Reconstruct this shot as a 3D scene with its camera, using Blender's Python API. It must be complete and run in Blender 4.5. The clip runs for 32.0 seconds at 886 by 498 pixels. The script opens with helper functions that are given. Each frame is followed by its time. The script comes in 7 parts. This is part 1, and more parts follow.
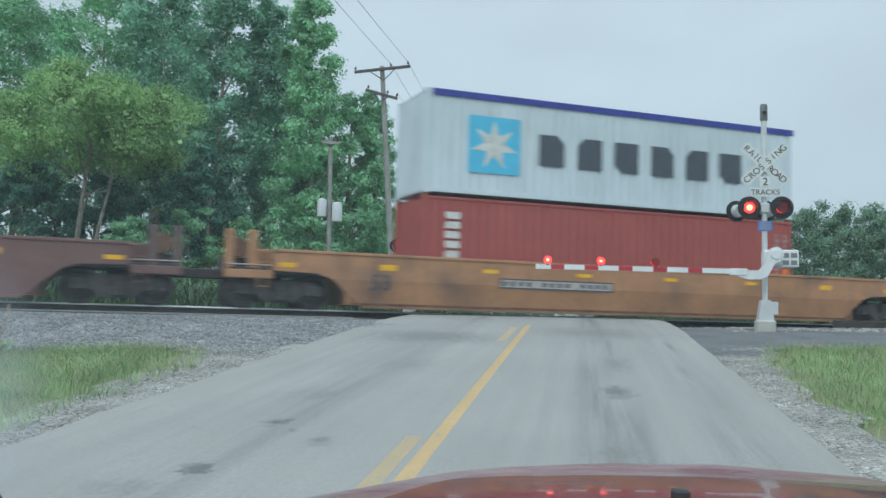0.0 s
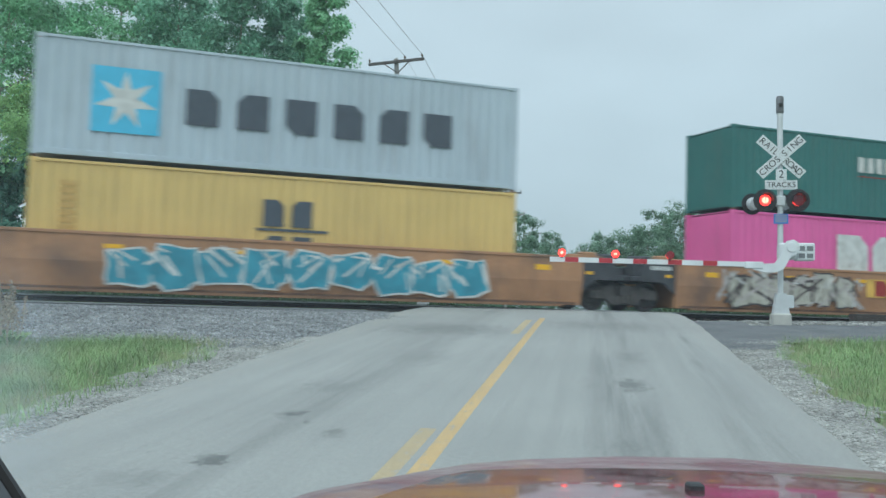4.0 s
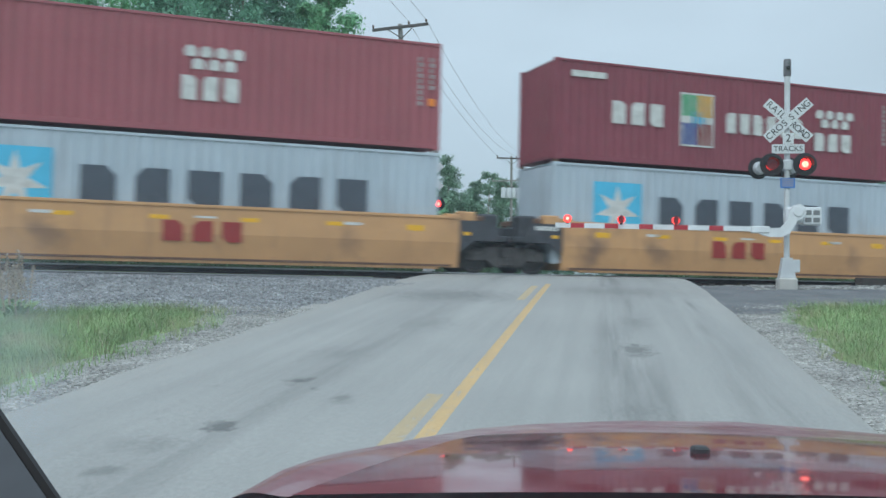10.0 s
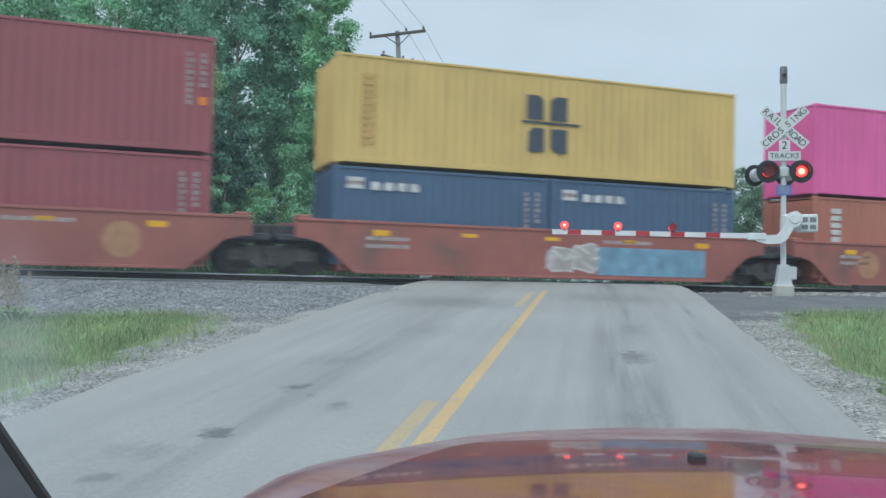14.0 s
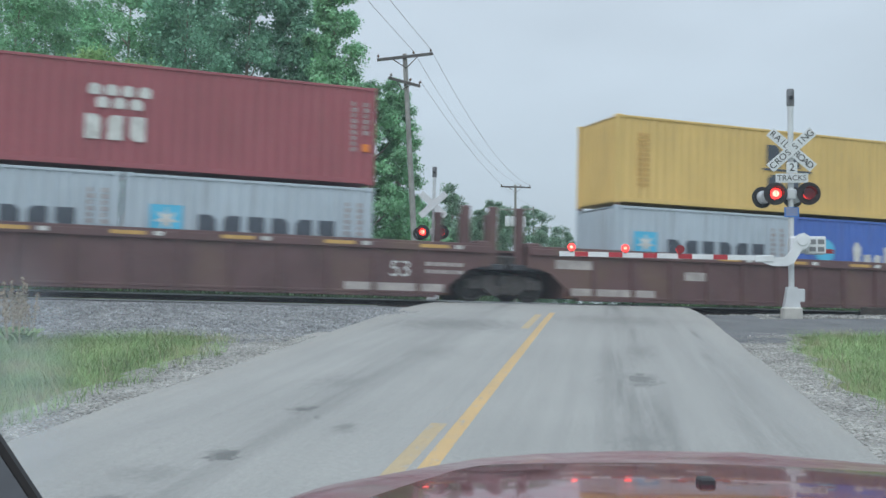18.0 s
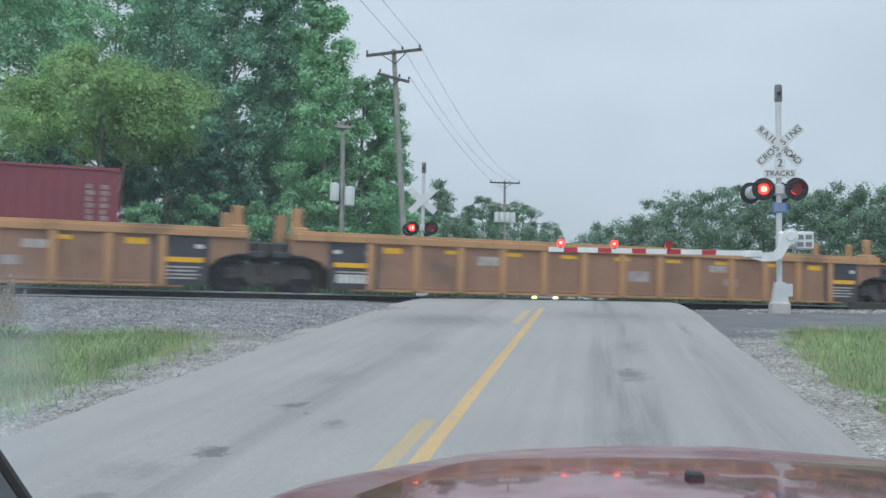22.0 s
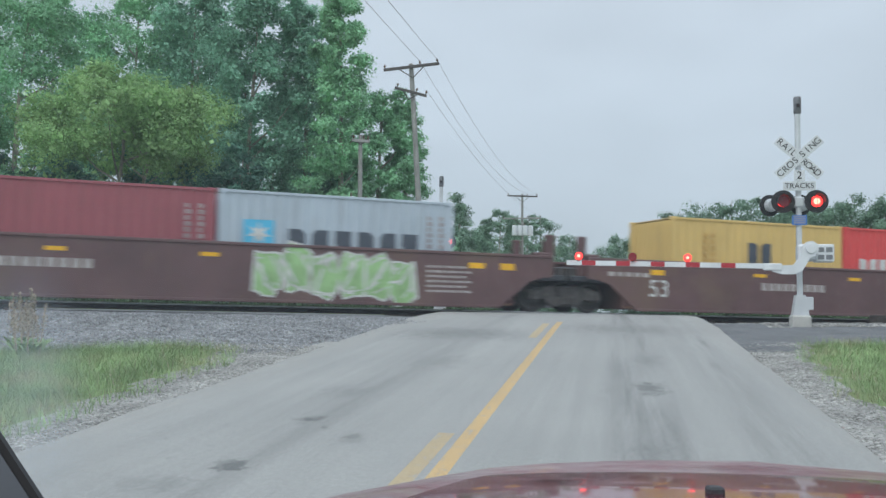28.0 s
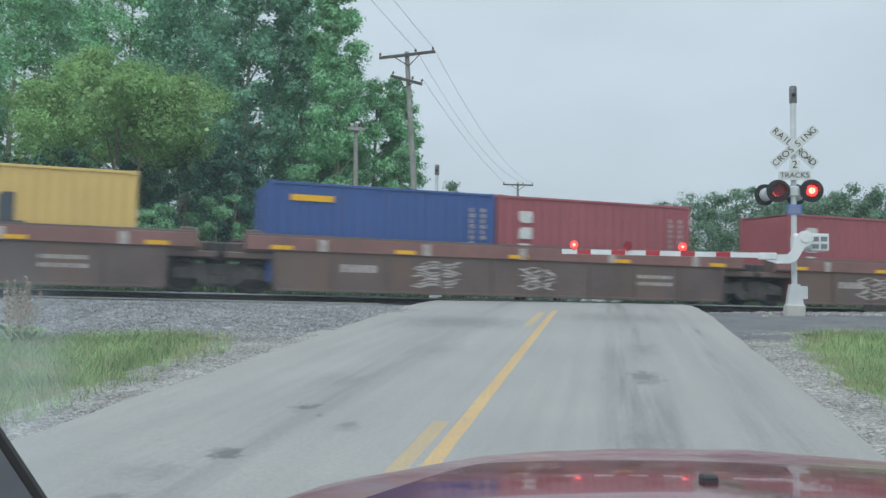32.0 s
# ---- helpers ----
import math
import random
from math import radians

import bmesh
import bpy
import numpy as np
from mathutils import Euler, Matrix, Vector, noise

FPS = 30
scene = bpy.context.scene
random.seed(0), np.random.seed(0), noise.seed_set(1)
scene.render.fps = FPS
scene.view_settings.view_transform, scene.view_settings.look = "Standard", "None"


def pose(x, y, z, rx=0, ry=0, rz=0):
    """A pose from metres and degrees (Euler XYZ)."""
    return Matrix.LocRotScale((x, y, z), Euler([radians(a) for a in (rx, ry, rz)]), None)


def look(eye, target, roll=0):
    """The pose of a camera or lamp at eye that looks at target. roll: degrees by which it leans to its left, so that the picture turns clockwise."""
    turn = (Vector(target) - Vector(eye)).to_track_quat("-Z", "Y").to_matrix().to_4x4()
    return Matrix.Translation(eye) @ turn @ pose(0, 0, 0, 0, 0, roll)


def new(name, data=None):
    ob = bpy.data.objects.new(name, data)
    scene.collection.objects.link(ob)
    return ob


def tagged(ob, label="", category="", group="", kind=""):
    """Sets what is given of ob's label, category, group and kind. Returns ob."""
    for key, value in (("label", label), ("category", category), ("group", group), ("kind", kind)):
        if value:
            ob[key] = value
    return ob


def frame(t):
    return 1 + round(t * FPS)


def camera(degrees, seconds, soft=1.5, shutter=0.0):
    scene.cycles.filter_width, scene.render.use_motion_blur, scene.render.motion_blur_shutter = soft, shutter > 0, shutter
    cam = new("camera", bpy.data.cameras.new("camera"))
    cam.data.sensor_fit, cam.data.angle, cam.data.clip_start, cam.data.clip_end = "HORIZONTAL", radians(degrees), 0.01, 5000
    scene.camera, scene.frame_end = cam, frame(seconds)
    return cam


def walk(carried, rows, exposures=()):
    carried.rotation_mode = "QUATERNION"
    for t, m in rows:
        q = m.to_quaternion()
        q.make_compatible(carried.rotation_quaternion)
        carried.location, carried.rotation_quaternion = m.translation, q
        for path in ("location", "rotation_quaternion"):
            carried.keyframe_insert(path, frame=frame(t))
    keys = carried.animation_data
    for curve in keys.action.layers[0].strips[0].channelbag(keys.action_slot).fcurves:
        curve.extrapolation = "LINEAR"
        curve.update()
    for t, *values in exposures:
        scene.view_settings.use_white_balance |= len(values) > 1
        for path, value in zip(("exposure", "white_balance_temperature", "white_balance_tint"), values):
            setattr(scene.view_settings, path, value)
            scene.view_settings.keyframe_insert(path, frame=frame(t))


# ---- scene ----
# ---------------------------------------------------------------- camera and its path
EYE = 1.45                      # height of the eye above the road under the car
cam = camera(51.18, 32.0, soft=1.5, shutter=0.3)
LOOK = (
    (0, -0.92, 3.96, -1.60), (0.5, -0.54, 3.74, -1.54), (1, -0.37, 4.00, -1.54), (1.5, -0.07, 4.09, -1.55), (2, -0.08, 4.10, -1.69),
    (2.5, 0.00, 3.92, -1.74), (3, -0.06, 3.69, -1.71), (3.5, -0.04, 3.60, -1.72), (5.5, -0.18, 2.94, -1.62), (6, 0.15, 2.73, -1.49),
    (6.5, -0.22, 2.33, -1.37), (7, -0.23, 2.02, -1.40), (7.5, 0.11, 2.31, -1.45), (8, -0.04, 2.12, -1.41), (8.5, 0.19, 2.04, -1.35),
    (9, 0.07, 1.68, -1.44), (9.5, 0.08, 1.61, -1.40), (10, 0.30, 1.41, -1.34), (10.5, 0.06, 1.74, -1.30), (11, -0.24, 2.26, -1.31),
    (11.5, 0.17, 1.83, -1.37), (12, 0.16, 1.63, -1.29), (12.5, 0.05, 1.57, -1.42), (13, -0.01, 1.51, -1.45), (13.5, 0.18, 1.74, -1.40),
    (14, 0.11, 1.82, -1.40), (14.5, 0.48, 1.50, -1.49), (16.5, -0.83, 2.48, -1.40), (17, -0.37, 2.46, -1.42), (17.5, 0.10, 2.83, -1.47),
    (18, 0.54, 3.16, -1.48), (18.5, -0.03, 2.29, -1.41), (19, 0.25, 2.79, -1.41), (19.5, -0.02, 2.44, -1.36), (20, 0.04, 2.61, -1.31),
    (20.5, 0.14, 2.74, -1.31), (21, -0.02, 2.66, -1.31), (21.5, 0.07, 2.60, -1.33), (22, -0.11, 2.92, -1.34), (22.5, -0.14, 2.65, -1.29),
    (23, -0.28, 2.48, -1.32), (23.5, 0.14, 2.65, -1.38), (24, 0.35, 2.55, -1.45), (24.5, 0.15, 2.43, -1.52), (25, 0.36, 2.67, -1.53),
    (25.5, 0.66, 2.55, -1.49), (27.5, 0.20, 3.21, -1.30), (28, 0.99, 3.73, -1.28), (28.5, 0.89, 3.85, -1.32), (29, 1.13, 3.22, -1.29),
    (29.5, 1.23, 3.02, -1.27), (30, 1.51, 3.03, -1.35), (30.5, 1.01, 2.80, -1.38), (31, 1.02, 3.17, -1.41), (31.5, 0.76, 3.14, -1.30),
    (32, 0.70, 3.03, -1.38))
# the clip's camera drifts in its white balance: seconds, stops, kelvin, tint
BALANCE = [(0, 0, 6300, 3), (1, 0, 6475, 6), (2, 0, 6300, -1), (3, 0, 6225, -2), (3.5, 0, 6225, -1.5), (5.5, 0, 6275, 7), (6, 0.04, 6300, 9), (7, 0.12, 6525, 4), (8, 0.03, 6525, 4), (9, 0, 6150, 8), (10, 0, 6125, 4), (11, 0, 6225, -1), (12, 0, 6100, -3), (13, 0, 6325, 4), (14, 0, 6200, 6), (14.5, 0, 6175, 5), (16.5, 0, 6125, 1), (17, 0, 6125, 0), (18, 0, 6425, 9), (19, 0, 6525, 8.5), (20, 0, 6600, 3), (21, 0, 6475, 9.5), (22, 0, 6425, 10), (25, 0, 6500, 10), (28, 0, 6500, 10), (30, 0, 6475, 8.5), (31, 0, 6475, 6.5), (32, 0, 6525, 7.5)]
walk(cam, [(t, pose(0, 0, EYE, 90 + p, r, y)) for t, y, p, r in LOOK], BALANCE)

# ---------------------------------------------------------------- sky and light
def overcast():
    w = bpy.data.worlds.new("overcast_sky")
    scene.world = w
    w.use_nodes = True
    nt = w.node_tree
    N, K = nt.nodes, nt.links
    N.clear()
    out, bg = N.new("ShaderNodeOutputWorld"), N.new("ShaderNodeBackground")
    sky = N.new("ShaderNodeTexSky")
    sky.sky_type, sky.sun_disc = "NISHITA", False
    sky.sun_elevation, sky.sun_rotation = radians(48), radians(200)
    sky.air_density, sky.dust_density, sky.ozone_density = 1.0, 3.0, 1.0
    tc, sep = N.new("ShaderNodeTexCoord"), N.new("ShaderNodeSeparateXYZ")
    K.new(tc.outputs["Generated"], sep.inputs[0])
    ramp = N.new("ShaderNodeValToRGB")              # cloud deck: brighter overhead than at the horizon
    ramp.color_ramp.elements[0].position, ramp.color_ramp.elements[0].color = 0.0, (0.54, 0.635, 0.72, 1)
    ramp.color_ramp.elements[1].position, ramp.color_ramp.elements[1].color = 1.0, (1.58, 1.78, 2.02, 1)
    for p, c in ((0.12, (0.59, 0.685, 0.785, 1)), (0.33, (0.65, 0.74, 0.845, 1))):
        e = ramp.color_ramp.elements.new(p)
        e.color = c
    K.new(sep.outputs["Z"], ramp.inputs[0])
    mp = N.new("ShaderNodeMapping")
    mp.inputs["Scale"].default_value = (1.0, 1.0, 3.2)
    K.new(tc.outputs["Generated"], mp.inputs[0])
    no = N.new("ShaderNodeTexNoise")
    no.inputs["Scale"].default_value, no.inputs["Detail"].default_value, no.inputs["Roughness"].default_value = 2.3, 5.0, 0.5
    K.new(mp.outputs[0], no.inputs["Vector"])
    mr = N.new("ShaderNodeMapRange")
    mr.inputs[1].default_value, mr.inputs[2].default_value, mr.inputs[3].default_value, mr.inputs[4].default_value = 0.3, 0.7, 0.89, 1.09
    K.new(no.outputs[0], mr.inputs[0])
    mul = N.new("ShaderNodeVectorMath")
    mul.operation = "SCALE"
    K.new(ramp.outputs[0], mul.inputs[0])
    K.new(mr.outputs[0], mul.inputs["Scale"])
    scl = N.new("ShaderNodeVectorMath")
    scl.operation = "SCALE"
    scl.inputs["Scale"].default_value = 0.06
    K.new(sky.outputs[0], scl.inputs[0])
    mix = N.new("ShaderNodeMixRGB")
    mix.inputs[0].default_value = 0.9
    K.new(scl.outputs[0], mix.inputs[1])
    K.new(mul.outputs[0], mix.inputs[2])
    K.new(mix.outputs[0], bg.inputs[0])
    bg.inputs[1].default_value = 1.0
    K.new(bg.outputs[0], out.inputs[0])


overcast()
sun = new("sun", bpy.data.lights.new("sun", "SUN"))
sun.data.energy, sun.data.angle, sun.data.color = 0.9, radians(40), (1.0, 0.98, 0.95)
sun.matrix_world = look((-20, -40, 50), (0, 0, 0))
scene.view_settings.exposure = 0.0

# ---------------------------------------------------------------- plan: track frame and road frame
TH = radians(19.985)                           # the track runs to the right and away
TV, NV = Vector((math.cos(TH), math.sin(TH), 0)), Vector((-math.sin(TH), math.cos(TH), 0))
DC = 24.69                                     # from the eye to the middle of the near track
RAIL = 1.45                                    # rail top
GAP = 4.6                                      # to the middle of the far track
YAW_ROAD = radians(-9.35)
RD, RO = Vector((-math.sin(YAW_ROAD), math.cos(YAW_ROAD), 0)), Vector((math.cos(YAW_ROAD), math.sin(YAW_ROAD), 0))
EDGE_L, EDGE_R = -4.18, 1.98                   # road edges beside the car, from the eye's line


def track_pose(u, side=0.0, z=0.0):
    return Matrix.Translation(TV * u + NV * (DC + side) + Vector((0, 0, RAIL + z))) @ Matrix.Rotation(TH, 4, "Z")


def off_track(x, y):
    return x * NV.x + y * NV.y - DC


def soft_min(a, b, k=0.12):
    return -k * math.log(math.exp(-a / k) + math.exp(-b / k)) if abs(a - b) < 5 else min(a, b)


def step(a, b, v):
    v = min(1.0, max(0.0, (v - a) / (b - a)))
    return v * v * (3 - 2 * v)


def edge_left(r):
    return -4.12 - 0.022 * min(16, max(0, r - 5))


def edge_right(r):
    return 1.87 + 0.0165 * min(18, max(0, r - 5))


def road_z(r):
    z = soft_min(max(0.062 * r, -0.8), 1.44)
    if r > 36:
        z -= 0.028 * (min(r, 70) - 36)
    return z


def ground_z(x, y):
    r, d = x * RD.x + y * RD.y, off_track(x, y)
    z = road_z(r) - 0.05
    bed = 1.19
    if d > 0:
        z = min(z, 1.25) if d > 9 else z
    return z + (bed - z) * (1 - step(3.6, 8.0, abs(d - 2.3) - 2.3))


# ---------------------------------------------------------------- mesh helpers
class Shape:
    """Vertices and faces that become one mesh."""

    def __init__(self):
        self.v, self.f, self.m = [], [], []

    def add(self, verts, faces, m=0):
        k = len(self.v)
        self.v += [tuple(p) for p in verts]
        self.f += [tuple(i + k for i in q) for q in faces]
        self.m += [m] * len(faces)
        return self

    def box(self, x0, x1, y0, y1, z0, z1, m=0):
        return self.add([(x, y, z) for z in (z0, z1) for y in (y0, y1) for x in (x0, x1)],
                        [(0, 2, 3, 1), (4, 5, 7, 6), (0, 1, 5, 4), (2, 6, 7, 3), (0, 4, 6, 2), (1, 3, 7, 5)], m)

    def soft(self, x0, x1, y0, y1, z0, z1, c=0.01, m=0):
        """A box with cut edges."""
        v = []
        for ax in range(3):
            for sz in (0, 1):
                for sy in (0, 1):
                    for sx in (0, 1):
                        p = [(x1 if sx else x0), (y1 if sy else y0), (z1 if sz else z0)]
                        s = [(-1 if sx else 1), (-1 if sy else 1), (-1 if sz else 1)]
                        for k in range(3):
                            if k != ax:
                                p[k] += s[k] * c
                        v.append(p)
        def i(ax, sx, sy, sz):
            return ax * 8 + sx + 2 * sy + 4 * sz
        f = []
        for s in (0, 1):
            q = [i(0, s, 0, 0), i(0, s, 1, 0), i(0, s, 1, 1), i(0, s, 0, 1)]
            f.append(q if s else q[::-1])
            q = [i(1, 0, s, 0), i(1, 1, s, 0), i(1, 1, s, 1), i(1, 0, s, 1)]
            f.append(q[::-1] if s else q)
            q = [i(2, 0, 0, s), i(2, 1, 0, s), i(2, 1, 1, s), i(2, 0, 1, s)]
            f.append(q if s else q[::-1])
        for a in (0, 1):
            for b in (0, 1):
                f.append([i(0, a, b, 0), i(0, a, b, 1), i(1, a, b, 1), i(1, a, b, 0)])
                f.append([i(0, a, 0, b), i(0, a, 1, b), i(2, a, 1, b), i(2, a, 0, b)])
                f.append([i(1, 0, a, b), i(1, 1, a, b), i(2, 1, a, b), i(2, 0, a, b)])
        for a in (0, 1):
            for b in (0, 1):
                for c2 in (0, 1):
                    f.append([i(0, a, b, c2), i(1, a, b, c2), i(2, a, b, c2)])
        return self.add(v, f, m)

    def plate(self, outline, y0, y1, m=0):
        """A flat outline in x and z, pushed from y0 to y1."""
        n = len(outline)
        self.add([(x, y0, z) for x, z in outline] + [(x, y1, z) for x, z in outline],
                 [tuple(range(n)), tuple(range(2 * n - 1, n - 1, -1))] + [(i, i + n, (i + 1) % n + n, (i + 1) % n) for i in range(n)], m)
        return self

    def tube(self, a, b, r0, r1=None, n=10, m=0, caps=True):
        a, b = Vector(a), Vector(b)
        r1 = r0 if r1 is None else r1
        q = (b - a).to_track_quat("Z", "Y")
        v = [a + q @ Vector((r0 * math.cos(6.28319 * i / n), r0 * math.sin(6.28319 * i / n), 0)) for i in range(n)]
        v += [b + q @ Vector((r1 * math.cos(6.28319 * i / n), r1 * math.sin(6.28319 * i / n), 0)) for i in range(n)]
        f = [(i, (i + 1) % n, (i + 1) % n + n, i + n) for i in range(n)]
        if caps:
            f += [tuple(range(n - 1, -1, -1)), tuple(range(n, 2 * n))]
        return self.add(v, f, m)

    def turn(self, profile, a, axis, n=16, m=0):
        """A profile of (along, radius) turned about an axis from a."""
        q = Vector(axis).to_track_quat("Z", "Y")
        v, f = [], []
        for h, r in profile:
            v += [Vector(a) + q @ Vector((r * math.cos(6.28319 * i / n), r * math.sin(6.28319 * i / n), h)) for i in range(n)]
        for j in range(len(profile) - 1):
            f += [(j * n + i, j * n + (i + 1) % n, (j + 1) * n + (i + 1) % n, (j + 1) * n + i) for i in range(n)]
        f += [tuple(range(n - 1, -1, -1)), tuple(range(len(v) - n, len(v)))]
        return self.add(v, f, m)

    def mesh(self, name, smooth=False):
        me = bpy.data.meshes.new(name)
        me.from_pydata(self.v, [], self.f)
        if any(self.m):
            me.polygons.foreach_set("material_index", self.m)
        bm = bmesh.new()
        bm.from_mesh(me)
        bmesh.ops.recalc_face_normals(bm, faces=bm.faces)
        bm.to_mesh(me)
        bm.free()
        if smooth:
            me.shade_smooth()
            me.set_sharp_from_angle(angle=radians(40))
        me.update()
        return me


def part(name, shape, mats, parent=None, label="", at=None, smooth=False):
    me = shape.mesh(name, smooth) if isinstance(shape, Shape) else shape
    if isinstance(shape, Shape):
        for mm in (mats if isinstance(mats, (list, tuple)) else [mats]):
            me.materials.append(mm)
    ob = new(name, me)
    ob.parent = parent
    if at is not None:
        ob.matrix_basis = at
    return tagged(ob, label) if label else ob


def thing(name, label, category, m=None, group="", kind=""):
    ob = new(name)
    ob.empty_display_size = 0.3
    if m is not None:
        ob.matrix_basis = m
    return tagged(ob, label, category, group, kind)


# ---------------------------------------------------------------- materials
def hexc(r, g, b):
    return tuple(((c / 255 + 0.055) / 1.055) ** 2.4 if c > 10 else c / 3294.6 for c in (r, g, b)) + (1,)


def paint(name, col, rough=0.6, metal=0.0, vary=0.25, scale=3.0, stain=0.0, stain_col=(0.10, 0.06, 0.04, 1), bump=0.0, bump_scale=60.0,
          streak=0.0, spec=0.5, island=False, rnd=0.0, coat=0.0):
    """A surface with broad and fine variation, stains with a shape of their own and a fine relief."""
    m = bpy.data.materials.new(name)
    m.use_nodes = True
    nt = m.node_tree
    N, K = nt.nodes, nt.links
    b = N["Principled BSDF"]
    b.inputs["Roughness"].default_value, b.inputs["Metallic"].default_value = rough, metal
    b.inputs["Specular IOR Level"].default_value = spec
    if coat:
        b.inputs["Coat Weight"].default_value, b.inputs["Coat Roughness"].default_value = coat, 0.03
    tc = N.new("ShaderNodeTexCoord")
    col = tuple(col) if len(col) == 4 else tuple(col) + (1,)

    def noise_at(sc, det=4.0, stretch=None):
        n = N.new("ShaderNodeTexNoise")
        n.inputs["Scale"].default_value, n.inputs["Detail"].default_value = sc, det
        if stretch:
            mp = N.new("ShaderNodeMapping")
            mp.inputs["Scale"].default_value = stretch
            K.new(tc.outputs["Object"], mp.inputs[0])
            K.new(mp.outputs[0], n.inputs["Vector"])
        else:
            K.new(tc.outputs["Object"], n.inputs["Vector"])
        return n.outputs[0]

    def ranged(src, a, z, lo, hi):
        r = N.new("ShaderNodeMapRange")
        for i, x in enumerate((a, z, lo, hi)):
            r.inputs[i + 1].default_value = x
        K.new(src, r.inputs[0])
        return r.outputs[0]

    def mixed(fac, a, c, mode="MIX"):
        x = N.new("ShaderNodeMixRGB")
        x.blend_type = mode
        for i, s in enumerate((fac, a, c)):
            if isinstance(s, (int, float)):
                x.inputs[i].default_value = s
            elif isinstance(s, tuple):
                x.inputs[i].default_value = s
            else:
                K.new(s, x.inputs[i])
        return x.outputs[0]

    dark, light = tuple(c * (1 - vary) for c in col[:3]) + (1,), tuple(min(1, c * (1 + vary)) for c in col[:3]) + (1,)
    base = mixed(ranged(noise_at(scale, 6.0), 0.32, 0.68, 0, 1), dark, light)
    fine = ranged(noise_at(scale * 14, 3.0), 0.3, 0.7, 1 - vary * 0.5, 1 + vary * 0.5)
    v = N.new("ShaderNodeVectorMath")
    v.operation = "SCALE"
    K.new(base, v.inputs[0])
    K.new(fine, v.inputs["Scale"])
    base = v.outputs[0]
    if rnd or island:
        src = N.new("ShaderNodeNewGeometry").outputs["Random Per Island"] if island else N.new("ShaderNodeObjectInfo").outputs["Random"]
        w = N.new("ShaderNodeVectorMath")
        w.operation = "SCALE"
        K.new(base, w.inputs[0])
        K.new(ranged(src, 0, 1, 1 - rnd, 1 + rnd), w.inputs["Scale"])
        base = w.outputs[0]
    if stain:
        base = mixed(ranged(noise_at(scale * 0.8, 8.0), 0.60 - stain * 0.22, 0.72 - stain * 0.12, 0, 0.8), base, tuple(stain_col))
    if streak:
        base = mixed(ranged(noise_at(2.2, 6.0, (3.0, 3.0, 0.18)), 0.52, 0.78, 0, streak), base, tuple(stain_col))
    K.new(base, b.inputs["Base Color"])
    K.new(ranged(noise_at(scale * 3), 0.3, 0.7, max(0.02, rough - 0.1), min(1, rough + 0.1)), b.inputs["Roughness"])
    if bump:
        bp = N.new("ShaderNodeBump")
        bp.inputs["Strength"].default_value, bp.inputs["Distance"].default_value = 1.0, bump
        K.new(noise_at(bump_scale, 4.0), bp.inputs["Height"])
        K.new(bp.outputs[0], b.inputs["Normal"])
    return m


def glow(name, col, power):
    m = bpy.data.materials.new(name)
    m.use_nodes = True
    b = m.node_tree.nodes["Principled BSDF"]
    b.inputs["Base Color"].default_value = tuple(col) + (1,)
    b.inputs["Emission Color"].default_value = tuple(col) + (1,)
    b.inputs["Emission Strength"].default_value = power
    return m


